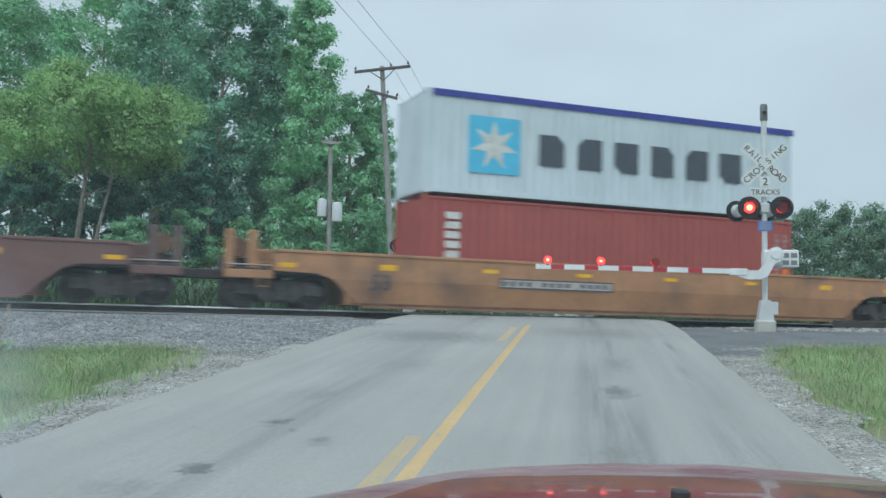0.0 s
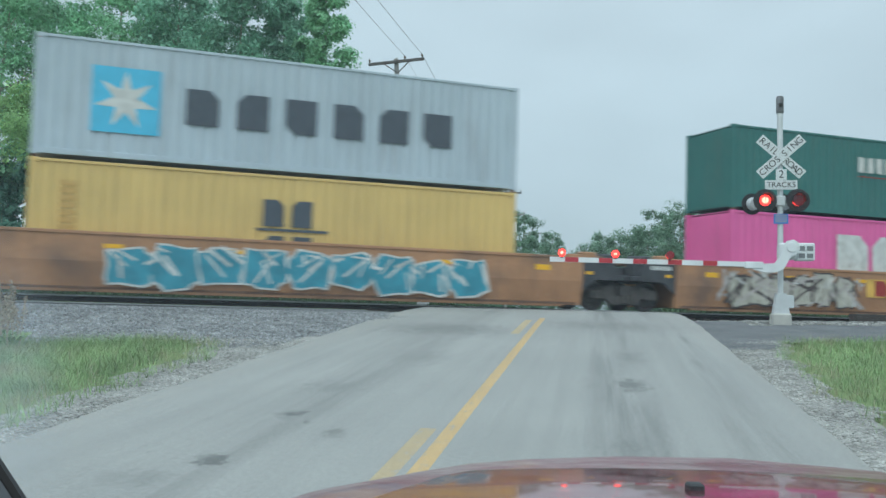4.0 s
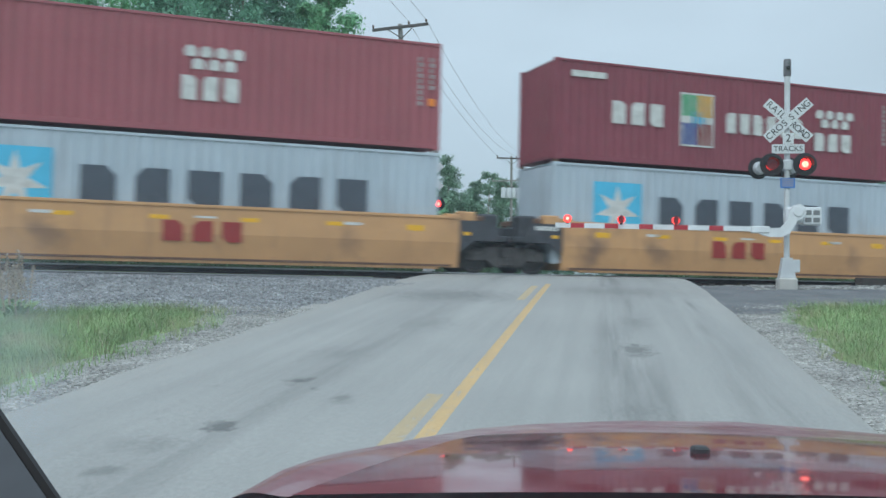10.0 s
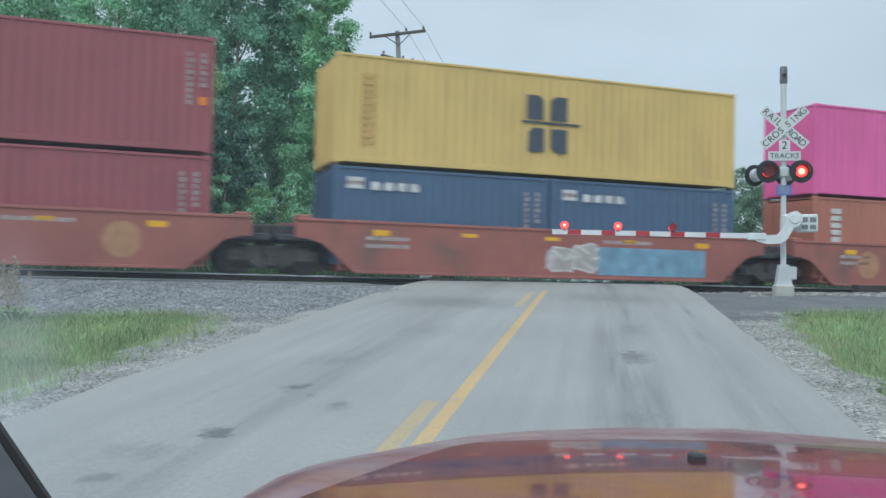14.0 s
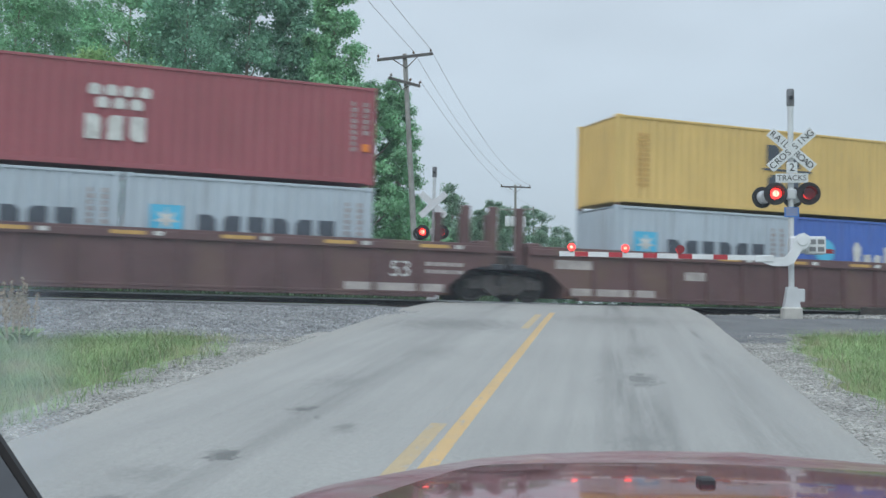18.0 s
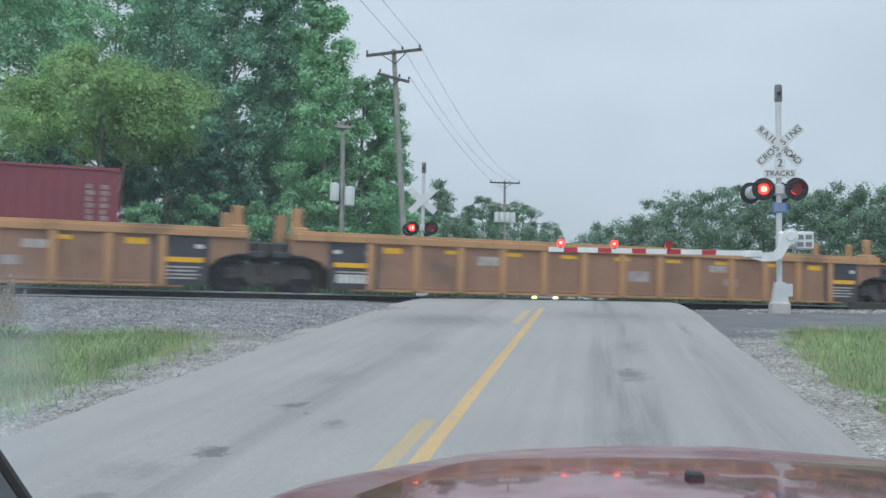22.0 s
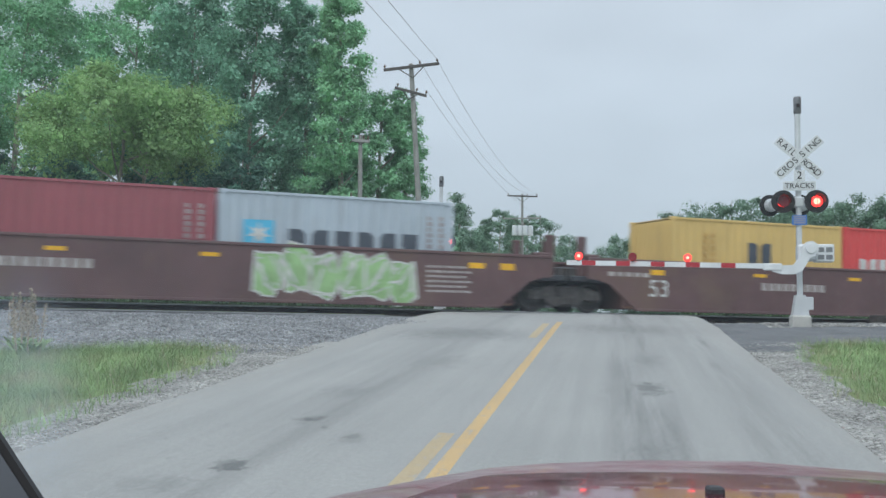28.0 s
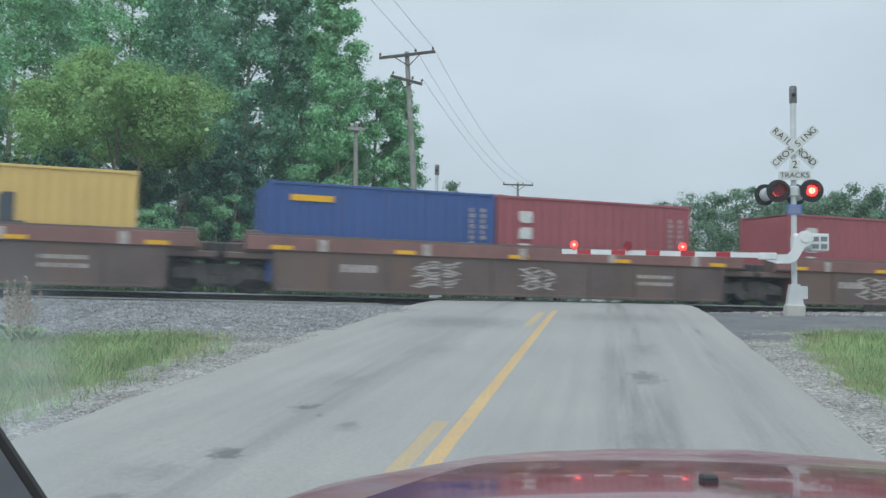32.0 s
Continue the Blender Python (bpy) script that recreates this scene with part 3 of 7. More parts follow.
P = {
    "grey": livery("pale_grey_container_paint", (182, 194, 202), streak=0.30),
    "silver": livery("silver_grey_container_paint", (164, 176, 186), streak=0.32),
    "cream": livery("cream_white_container_paint", (186, 191, 184), streak=0.34),
    "slate": livery("slate_blue_container_paint", (66, 92, 122)),
    "maroon": livery("maroon_container_paint", (146, 73, 81)),
    "wine": livery("wine_red_container_paint", (124, 53, 66)),
    "rust": livery("brick_red_container_paint", (152, 66, 60)),
    "orange_red": livery("orange_red_container_paint", (172, 86, 76)),
    "red": livery("bright_red_container_paint", (206, 60, 58)),
    "navy": livery("navy_blue_container_paint", (48, 70, 112)),
    "steel_blue": livery("steel_blue_container_paint", (84, 106, 138)),
    "royal": livery("royal_blue_container_paint", (44, 78, 138)),
    "sky": livery("mid_blue_container_paint", (60, 98, 176)),
    "mustard": livery("mustard_yellow_container_paint", (203, 170, 96)),
    "pink": livery("magenta_pink_container_paint", (214, 82, 152)),
    "green": livery("dark_green_container_paint", (42, 102, 98)),
    "tan": livery("rusty_tan_container_paint", (170, 102, 82)),
    "car_orange": livery("faded_orange_wagon_paint", (160, 114, 77), vary=0.18, stain=0.25, streak=0.45),
    "car_yellow": livery("yellow_wagon_paint", (188, 140, 88), vary=0.09, stain=0.06, streak=0.34),
    "car_brown": livery("brown_wagon_paint", (106, 76, 72), vary=0.22, stain=0.35, streak=0.4),
    "car_dark": livery("dark_brown_wagon_paint", (92, 66, 66), vary=0.18, stain=0.35, streak=0.3),
    "car_chord": livery("purple_brown_chord_paint", (122, 84, 80), vary=0.15, stain=0.2, streak=0.3),
    "car_red": livery("dusty_red_brown_wagon_paint", (148, 84, 74), vary=0.12, stain=0.1, streak=0.3),
    "car_grime": livery("grimy_grey_brown_wagon_paint", (92, 78, 74), vary=0.2, stain=0.4, streak=0.4),
    "car_rib": livery("rusty_orange_rib_wagon_paint", (170, 126, 82), vary=0.12, stain=0.15, streak=0.35),
    "car_panel": livery("rusty_brown_panel_paint", (140, 104, 80), vary=0.15, stain=0.25, streak=0.35),
    "soot": paint("sooty_running_gear", (0.048, 0.044, 0.043), rough=0.8, vary=0.3, scale=3, stain=0.3, stain_col=(0.07, 0.05, 0.04, 1)),
    "cast": paint("dusty_cast_steel", (0.088, 0.080, 0.076), rough=0.8, vary=0.35, scale=4, stain=0.3, stain_col=(0.05, 0.045, 0.043, 1)),
    "end_black": paint("black_wagon_end_paint", (0.05, 0.052, 0.06), rough=0.7, vary=0.25, scale=3),
    "wheel": paint("steel_wheel", (0.085, 0.08, 0.078), rough=0.6, metal=0.4, vary=0.3, scale=5),
    "rusty": paint("rust", (0.16, 0.09, 0.06), rough=0.9, vary=0.3, scale=4),
    "mark_white": paint("white_stencil_paint", (0.62, 0.62, 0.60), rough=0.6, vary=0.15, scale=4, stain=0.2, stain_col=(0.4, 0.38, 0.36, 1)),
    "mark_dark": paint("dark_stencil_paint", (0.065, 0.078, 0.10), rough=0.6, vary=0.15, scale=4),
    "mark_blue": paint("light_blue_mark_paint", hexc(88, 186, 222), rough=0.5, vary=0.08, scale=3),
    "mark_red": paint("red_mark_paint", hexc(150, 44, 40), rough=0.6, vary=0.12, scale=4),
    "mark_yellow": paint("reflector_yellow", hexc(236, 178, 34), rough=0.45, vary=0.1, scale=5),
    "mark_tan": paint("tan_mark_paint", hexc(200, 160, 92), rough=0.6, vary=0.12, scale=5),
    "mark_sand": paint("dusty_sand_mark_paint", hexc(178, 132, 98), rough=0.6, vary=0.12, scale=5),
    "mark_pale": paint("pale_worn_stencil", (0.42, 0.38, 0.36), rough=0.7, vary=0.2, scale=5),
    "mark_faint": paint("faint_stencil", (0.36, 0.31, 0.305), rough=0.7, vary=0.2, scale=5),
    "mark_green": paint("green_mark_paint", hexc(80, 190, 130), rough=0.6, vary=0.1, scale=5),
    "mark_orange": paint("orange_mark_paint", hexc(240, 140, 50), rough=0.6, vary=0.1, scale=5),
    "deep_blue": paint("deep_blue_mark_paint", hexc(36, 74, 168), rough=0.6, vary=0.1, scale=5),
    "spray_grey": paint("grey_spray_paint", hexc(176, 172, 160), rough=0.6, vary=0.2, scale=4),
    "spray_line": paint("dark_spray_line", hexc(70, 62, 62), rough=0.6, vary=0.2, scale=4),
    "spray_green": paint("pale_green_spray_paint", hexc(150, 186, 130), rough=0.6, vary=0.2, scale=3),
    "spray_teal": paint("teal_spray_paint", hexc(60, 140, 160), rough=0.6, vary=0.2, scale=3),
    "spray_cream": paint("cream_spray_paint", hexc(214, 200, 164), rough=0.6, vary=0.2, scale=3),
    "spray_yellow": paint("yellow_spray_paint", hexc(206, 164, 78), rough=0.6, vary=0.25, scale=3),
    "spray_lilac": paint("lilac_spray_paint", hexc(150, 112, 142), rough=0.6, vary=0.2, scale=3),
    "spray_blue": paint("pale_blue_spray_paint", hexc(120, 158, 180), rough=0.6, vary=0.2, scale=3),
    "tank": livery("pale_blue_grey_tank_paint", (150, 172, 188)),
    "roof_blue": paint("blue_tarpaulin", hexc(52, 62, 150), rough=0.6, vary=0.15, scale=2),
}
SPEED, SLOWING = 19.113, -0.0115
LAG = {0: 0.0, 1: 0.0, 2: -0.0162, 3: 0.0088, 3.5: 0.0074, 5.5: -0.0016, 6: -0.006, 7: 0.0167, 8: 0.0072, 9: 0.0, 10: -0.0105, 11: -0.0179, 12: 0.0121,
       13: 0.0008, 14: 0.001, 14.5: -0.0017, 16.5: 0.0, 17: -0.0011, 18: 0.0, 19: 0.0033, 20: -0.0017, 21: 0.0, 22: 0.0, 23: 0.0, 24: 0.0, 25: 0.0, 25.5: 0.0,
       27.5: 0.0, 28: 0.0, 29: 0.0, 30: -0.0046, 31: 0.0046, 32: 0.0}


def gone(t):
    """How far the train has come along the track at t."""
    d = t + LAG.get(t, 0.0) - 16
    return SPEED * d + 0.5 * SLOWING * d * d


rolling = []                                   # (thing, place along the train, height)


def on_train(ob, s, z=0.0):
    ob.matrix_basis = track_pose(s + gone(0), 0, z)
    rolling.append((ob, s, z))
    return ob


# -- marks: plain shapes a few millimetres proud of the near side
def bar(s, x0, x1, z0, z1, y, cut=0):
    """One plain block with a clipped corner, that stands for a letter."""
    w, h = x1 - x0, z1 - z0
    c = min(w, h) * 0.28
    o = ([(x0, z0), (x1, z0), (x1, z1 - c), (x1 - c, z1), (x0, z1)], [(x0, z0), (x1, z0), (x1, z1), (x0 + c, z1), (x0, z1 - c)], [(x0 + c, z0), (x1, z0), (x1, z1), (x0, z1), (x0, z0 + c)])[cut % 3]
    return s.plate(o, y - 0.006, y)


def star(s, cx, cz, r, y, n=7, m=0):
    o = [(cx + (r if i % 2 == 0 else r * 0.4) * math.sin(math.pi * i / n), cz + (r if i % 2 == 0 else r * 0.4) * math.cos(math.pi * i / n)) for i in range(2 * n)]
    v, k = [(cx, y - 0.006, cz)] + [(a, y - 0.006, b) for a, b in o], 2 * n
    s.add(v, [(0, 1 + i, 1 + (i + 1) % k) for i in range(k)], m)


def rounded(s, x0, x1, z0, z1, y, m=0, seed=0, wob=0.24, n=16):
    cx, cz, a, b = (x0 + x1) / 2, (z0 + z1) / 2, (x1 - x0) / 2, (z1 - z0) / 2
    o = []
    for i in range(n):
        t = 6.28319 * i / n
        c, d = math.cos(t), math.sin(t)
        k = 1 + wob * math.sin(3 * t + seed * 1.7) * math.cos(2 * t + seed)
        e = 0.55
        o.append((cx + a * k * math.copysign(abs(c) ** e, c), cz + b * k * math.copysign(abs(d) ** e, d)))
    s.add([(cx, y, cz)] + [(p, y, q) for p, q in o], [(0, 1 + i, 1 + (i + 1) % n) for i in range(n)], m)


SIDE = -1.219                                  # near side of a container
WAVE = 0.036


def corrugated(length, z0, z1, y, out, pitch=0.278):
    """A folded steel side between two posts."""
    s, pts = Shape(), []
    x, end = 0.12, length - 0.12
    n = max(4, int((end - x) / pitch))
    pitch = (end - x) / n
    for i in range(n):
        a = x + i * pitch
        pts += [(a, 0.0), (a + pitch * 0.26, 0.0), (a + pitch * 0.5, WAVE), (a + pitch * 0.76, WAVE)]
    pts.append((end, 0.0))
    for a, d in pts:
        yy = y - out * (0.012 + d)
        s.v += [(a, yy, z0), (a, yy, z1)]
    for i in range(len(pts) - 1):
        s.f.append((2 * i, 2 * i + 2, 2 * i + 3, 2 * i + 1))
        s.m.append(0)
    return s


shared = {}


def box_meshes(L, H, mat):
    key = (L, H, mat.name)
    if key in shared:
        return shared[key]
    W, d = 1.219, {}

    def keep(name, s):
        me = s.mesh(name)
        me.materials.append(mat)
        d.setdefault(name, me)
    keep("side_wall", corrugated(L, 0.16, H - 0.06, -W, -1))
    far = Shape().box(0.1, L - 0.1, W - 0.05, W - 0.02, 0.16, H - 0.06)
    keep("far_wall", far)
    keep("roof", Shape().box(0.06, L - 0.06, -W + 0.03, W - 0.03, H - 0.045, H - 0.02))
    keep("floor", Shape().box(0.06, L - 0.06, -W + 0.04, W - 0.04, 0.05, 0.16))
    r = Shape().soft(0.16, L - 0.16, -W, -W + 0.06, 0.03, 0.17, 0.008)
    keep("bottom_rail", r)
    keep("top_rail", Shape().soft(0.16, L - 0.16, -W, -W + 0.06, H - 0.085, H - 0.015, 0.008))
    keep("corner_post", Shape().soft(0.0, 0.13, -W + 0.002, -W + 0.13, 0.11, H - 0.11, 0.01))
    keep("corner_casting", Shape().soft(-0.004, 0.178, -W - 0.003, -W + 0.162, 0.0, 0.118, 0.01))
    e, pts = Shape(), []                       # folded blank end
    for i in range(9):
        y0, q = -W + 0.12 + i * (2 * W - 0.24) / 9, (2 * W - 0.24) / 9
        pts += [(y0, 0.03), (y0 + q * 0.3, 0.03), (y0 + q * 0.5, 0.075), (y0 + q * 0.8, 0.075)]
    pts.append((W - 0.12, 0.03))
    for yy, xx in pts:
        e.v += [(xx, yy, 0.1), (xx, yy, H - 0.08)]
    e.f = [(2 * i, 2 * i + 2, 2 * i + 3, 2 * i + 1) for i in range(len(pts) - 1)]
    e.m = [0] * len(e.f)
    keep("end_wall", e)
    k = Shape().soft(0.02, 0.16, -W + 0.01, -W + 0.15, -0.072, 0.006, 0.012).mesh("stacking_lock")
    k.materials.append(P["rusty"])
    d["stacking_lock"] = k
    dd = Shape().box(0.02, 0.06, -W + 0.13, -0.005, 0.15, H - 0.1)
    for i in range(5):
        dd.box(0.008, 0.022, -W + 0.2, -0.08, 0.3 + i * 0.45, 0.52 + i * 0.45)
    keep("door", dd)
    bars = Shape()
    for y in (-0.85, -0.35):
        bars.tube((-0.02, y, 0.13), (-0.02, y, H - 0.12), 0.018, n=6)
        for z in (0.3, 1.1, 1.9, H - 0.3):
            bars.box(-0.03, 0.03, y - 0.05, y + 0.05, z - 0.03, z + 0.03)
    keep("locking_bar", bars)
    shared[key] = d
    return d


def container(s, z, L, H, col, label, marks=(), doors=False):
    """A shipping container whose rear lower corner lies at s along the train, z above the rail."""
    t = thing("shipping_container", label, "container", group="containers on the train")
    mat = P[col]
    d = box_meshes(L, H, mat)
    part("side_wall", d["side_wall"], None, t)
    part("far_wall", d["far_wall"], None, t)
    part("roof", d["roof"], None, t)
    part("floor", d["floor"], None, t)
    flip = pose(L, 0, 0, 0, 0, 180)
    for k in ("bottom_rail", "top_rail"):
        part(k, d[k], None, t)
        part(k, d[k], None, t, at=flip)
    up = Matrix.Translation((0, 0, H - 0.118))
    shift, mir = Matrix.Translation((L - 0.13, 0, 0)), Matrix.Translation((0, 2.438 - 0.13 - 0.004, 0))
    for a in (Matrix(), shift):
        for b in (Matrix(), mir):
            part("corner_post", d["corner_post"], None, t, at=a @ b)
    shift, mir = Matrix.Translation((L - 0.174, 0, 0)), Matrix.Translation((0, 2.438 - 0.159, 0))
    for a in (Matrix(), shift):
        for b in (Matrix(), mir):
            for c in (Matrix(), up):
                part("corner_casting", d["corner_casting"], None, t, at=a @ b @ c)
    if doors:
        for k in (0.0, 1.219 - 0.115):
            part("door", d["door"], None, t, at=Matrix.Translation((0, k, 0)))
            part("locking_bar", d["locking_bar"], None, t, at=Matrix.Translation((0, k, 0)))
    else:
        part("end_wall", d["end_wall"], None, t)
    part("end_wall", d["end_wall"], None, t, at=Matrix.Translation((L, 0, 0)) @ Matrix.Rotation(math.pi, 4, "Z"))
    if z > 1:
        for a in (0.0, L - 0.18):
            for b in (0.0, 2.438 - 0.16):
                part("stacking_lock", d["stacking_lock"], None, t, at=Matrix.Translation((a, b, 0)))
    y = SIDE - 0.004
    for name, mk, shape_fn in flat(marks):
        q = Shape()
        shape_fn(q, y)
        q.v = [(a * STRETCH, b, e) for a, b, e in q.v]
        part(name, q, P[mk], t)
    return on_train(t, s, z)


def flat(marks):
    for m in marks:
        if isinstance(m, list):
            yield from flat(m)
        else:
            yield m


# mark builders, in metres from the rear end and the floor of the container
def word(x0, x1, z0, z1, n, mk="mark_white", seed=0, name="letter_block", gap=0.3):
    w = (x1 - x0) / n
    return [(name, mk, (lambda i: lambda q, y: bar(q, x0 + w * i, x0 + w * (i + 1 - gap), z0, z1, y, i + seed))(i)) for i in range(n)]


def column(x0, x1, z0, z1, n, mk="mark_white", name="letter_block"):
    h = (z1 - z0) / n
    return [(name, mk, (lambda i: lambda q, y: bar(q, x0, x1, z0 + h * i, z0 + h * (i + 0.72), y, i))(i)) for i in range(n)]


def block(x0, x1, z0, z1, mk, name="mark"):
    return (name, mk, lambda q, y: q.box(x0, x1, y - 0.005, y, z0, z1))


def starred(cx, cz, r, mk="mark_white"):
    return ("star_mark", mk, lambda q, y: star(q, cx, cz, r, y - 0.004))


def dots(x0, x1, z0, z1, mk="mark_white"):
    w, h, out = (x1 - x0) / 4, (z1 - z0) / 2, []
    for row in range(2):
        for i in range(4 - row):
            cx, cz = x0 + w * (i + 0.5 + 0.5 * row), z1 - h * (row + 0.5)
            out.append(("dot_mark", mk, (lambda a, b: lambda q, y: rounded(q, a - 0.15, a + 0.15, b - 0.14, b + 0.14, y - 0.004, n=8))(cx, cz)))
    return out


def small_print(L, H, x=None, mk="mark_faint"):
    """Columns of stencilled data near the front end, with a yellow warning plate."""
    x = L - 0.9 if x is None else x

    def column_of(c, n, sd):
        def fn(q, y):
            for i in range(n):
                w = 0.13 * (0.6 + 0.4 * abs(math.sin(sd + i * 1.7)))
                q.box(x + c, x + c + w, y - 0.005, y, H - 0.53 - i * 0.15, H - 0.42 - i * 0.15)
        return fn
    return [("data_lettering", mk, column_of(0.0, 9, L)), ("data_lettering", mk, column_of(0.32, 6, H)), block(x + 0.3, x + 0.47, H - 1.72, H - 1.52, "mark_orange", "warning_plate")]


# -- running gear
def truck_meshes():
    d = {}
    w = Shape().turn([(-0.07, 0.30), (-0.06, 0.43), (-0.03, 0.455), (0.0, 0.455), (0.012, 0.42), (0.07, 0.41), (0.075, 0.34), (0.03, 0.30), (0.03, 0.13), (0.09, 0.12), (0.09, 0.07)], (0, 0, 0), (0, -1, 0), 22)
    me = w.mesh("wheel", True)
    me.materials.append(P["wheel"])
    d["wheel"] = me
    a = Shape().tube((0, -1.0, 0), (0, 1.0, 0), 0.085, n=10).mesh("axle")
    a.materials.append(P["soot"])
    d["axle"] = a
    f = Shape()                               # cast side frame with its two windows
    for y0 in (-1.08,):
        f.plate([(-1.15, 0.36), (-0.98, 0.30), (-0.62, 0.36), (-0.38, 0.16), (0.38, 0.16), (0.62, 0.36), (0.98, 0.30), (1.15, 0.36), (1.15, 0.58), (0.8, 0.66), (0.45, 0.72),
                 (-0.45, 0.72), (-0.8, 0.66), (-1.15, 0.58)], y0, y0 + 0.14)
        f.soft(-1.04, -0.76, y0 - 0.07, y0 + 0.02, 0.32, 0.60, 0.03)
        f.soft(0.76, 1.04, y0 - 0.07, y0 + 0.02, 0.32, 0.60, 0.03)
        f.soft(-0.22, 0.22, y0 - 0.06, y0 + 0.02, 0.20, 0.66, 0.03)
        for k in (-0.14, 0.0, 0.14):
            f.tube((k, y0 - 0.075, 0.22), (k, y0 - 0.075, 0.5), 0.055, n=8)
    me = f.mesh("side_frame")
    me.materials.append(P["cast"])
    d["side_frame"] = me
    b = Shape().soft(-0.25, 0.25, -1.2, 1.2, 0.42, 0.72, 0.04).tube((0, 0, 0.7), (0, 0, 0.86), 0.3, n=12).mesh("bolster")
    b.materials.append(P["soot"])
    d["bolster"] = b
    return d


TR = truck_meshes()


def truck(parent, x):
    t = part("truck", TR["bolster"], None, parent, "sooty two-axle truck", at=Matrix.Translation((x, 0, 0)))
    for dx in (-0.89, 0.89):
        part("axle", TR["axle"], None, t, at=Matrix.Translation((dx, 0, 0.42)))
        for y, r in ((-0.78, 0), (0.78, 180)):
            part("wheel", TR["wheel"], None, t, at=Matrix.Translation((dx, y, 0.42)) @ Matrix.Rotation(radians(r), 4, "Z"))
    for r in (0, 180):
        part("side_frame", TR["side_frame"], None, t, at=Matrix.Rotation(radians(r), 4, "Z"))
    return t


Y0 = -1.45                                     # near face of a wagon's side
CREASE, LEAN = 0.79, 0.17                      # height of the crease in a plate side, and the lean below it


def wagon(s, L, style, col, label, left="joint", right="joint", marks=(), top=1.45, posts=None, panel=None, end_col="end_black", posts_up=(), post_top=2.15, name="well_wagon", square=False):
    """One unit of a well wagon between the middles of its two trucks, the rear one at s. An end is a joint, shared with the next unit, or a coupler."""
    t = thing(name, label, "railway wagon", group="wagons of the train")
    mat = P[col]
    pan = P[panel or col]
    a_in = 1.55 if style == "flush" else 0.55     # where the upper side ends at a joint
    x0 = a_in if left == "joint" else -0.25
    x1 = L - a_in if right == "joint" else L + 0.25

    def outline(zt):
        if square:
            return [(1.26, 0.12), (L - 1.26, 0.12), (L - 1.26, 1.06), (x1, 1.06), (x1, zt), (x0, zt), (x0, 1.06), (1.26, 1.06)]
        o = []
        if left == "joint" and style == "flush":
            o += [(x0, 0.12)]
        else:
            o += [(2.05, 0.12)]
        if right == "joint" and style == "flush":
            o += [(x1, 0.12)]
        else:
            o += [(L - 2.05, 0.12)]
        if not (right == "joint" and style == "flush"):
            o += [(L - 1.25, 0.80), (L - 0.9, 0.92), (x1, 0.95)]
        o += [(x1, zt), (x0, zt)]
        if not (left == "joint" and style == "flush"):
            o += [(x0, 0.95), (0.9, 0.92), (1.25, 0.80)]
        return o
    bent = style == "flush" or (style == "smooth" and col == "car_orange")
    for y, nm in ((Y0, "side_wall"), (1.39, "far_wall")):
        if bent and nm == "side_wall":              # upper plate upright, lower plate leaning inwards below a crease
            o = outline(top)
            lower = [(x, z) for x, z in o if z < CREASE]
            high = [(x, z) for x, z in o if z > CREASE]
            xl, xr = (x0 if style == "flush" and left == "joint" else 1.28), (x1 if style == "flush" and right == "joint" else L - 1.28)
            q = Shape().plate([(xl, CREASE), (xr, CREASE)] + high, y, y + 0.06)
            part(nm, q, mat, t)
            q = Shape().plate([p for p in lower if p[1] < 0.5] + [(xr, CREASE - 0.001), (xl, CREASE - 0.001)], y, y + 0.06)
            q.v = [(x, yy + LEAN * (CREASE - z), z) for x, yy, z in q.v]
            part("lower_wall", q, mat, t)
        else:
            part(nm, Shape().plate(outline(top), y, y + 0.06), pan if style in ("ribbed", "panel") else mat, t)
    inset = 1.36 if square else 1.75
    w0, w1 = inset, L - inset                    # the well
    part("well_floor", Shape().box(w0, w1, -1.38, 1.38, 0.14, 0.2), P["rusty"], t)
    for xx in (w0 - 0.06, w1):
        part("bulkhead", Shape().box(xx, xx + 0.06, -1.38, 1.38, 0.14, 1.0), mat, t)
    for e, xa, xb in (("l", -1.4 if left != "joint" else 0.1, w0), ("r", w1, L + 1.4 if right != "joint" else L - 0.1)):
        part("end_deck", Shape().soft(xa, xb, -1.36, 1.36, 0.86, 1.02, 0.02), P[end_col], t)
        part("end_deck", Shape().soft(xa, xb, -0.45, 0.45, 0.98, 1.30, 0.03), P[end_col], t)
    # chords
    part("top_chord", Shape().soft(x0 + 0.02, x1 - 0.02, Y0 - 0.03, Y0 + 0.14, top - 0.03, top + 0.05, 0.012), mat, t)
    part("top_chord", Shape().soft(x0 + 0.02, x1 - 0.02, 1.31, 1.48, top - 0.03, top + 0.05, 0.012), mat, t)
    sill = LEAN * 0.66 if bent else 0.0
    part("bottom_sill", Shape().soft(1.3 if square else 2.1, L - (1.3 if square else 2.1), Y0 - 0.02 + sill, Y0 + 0.2 + sill, 0.07, 0.15, 0.012), mat, t)
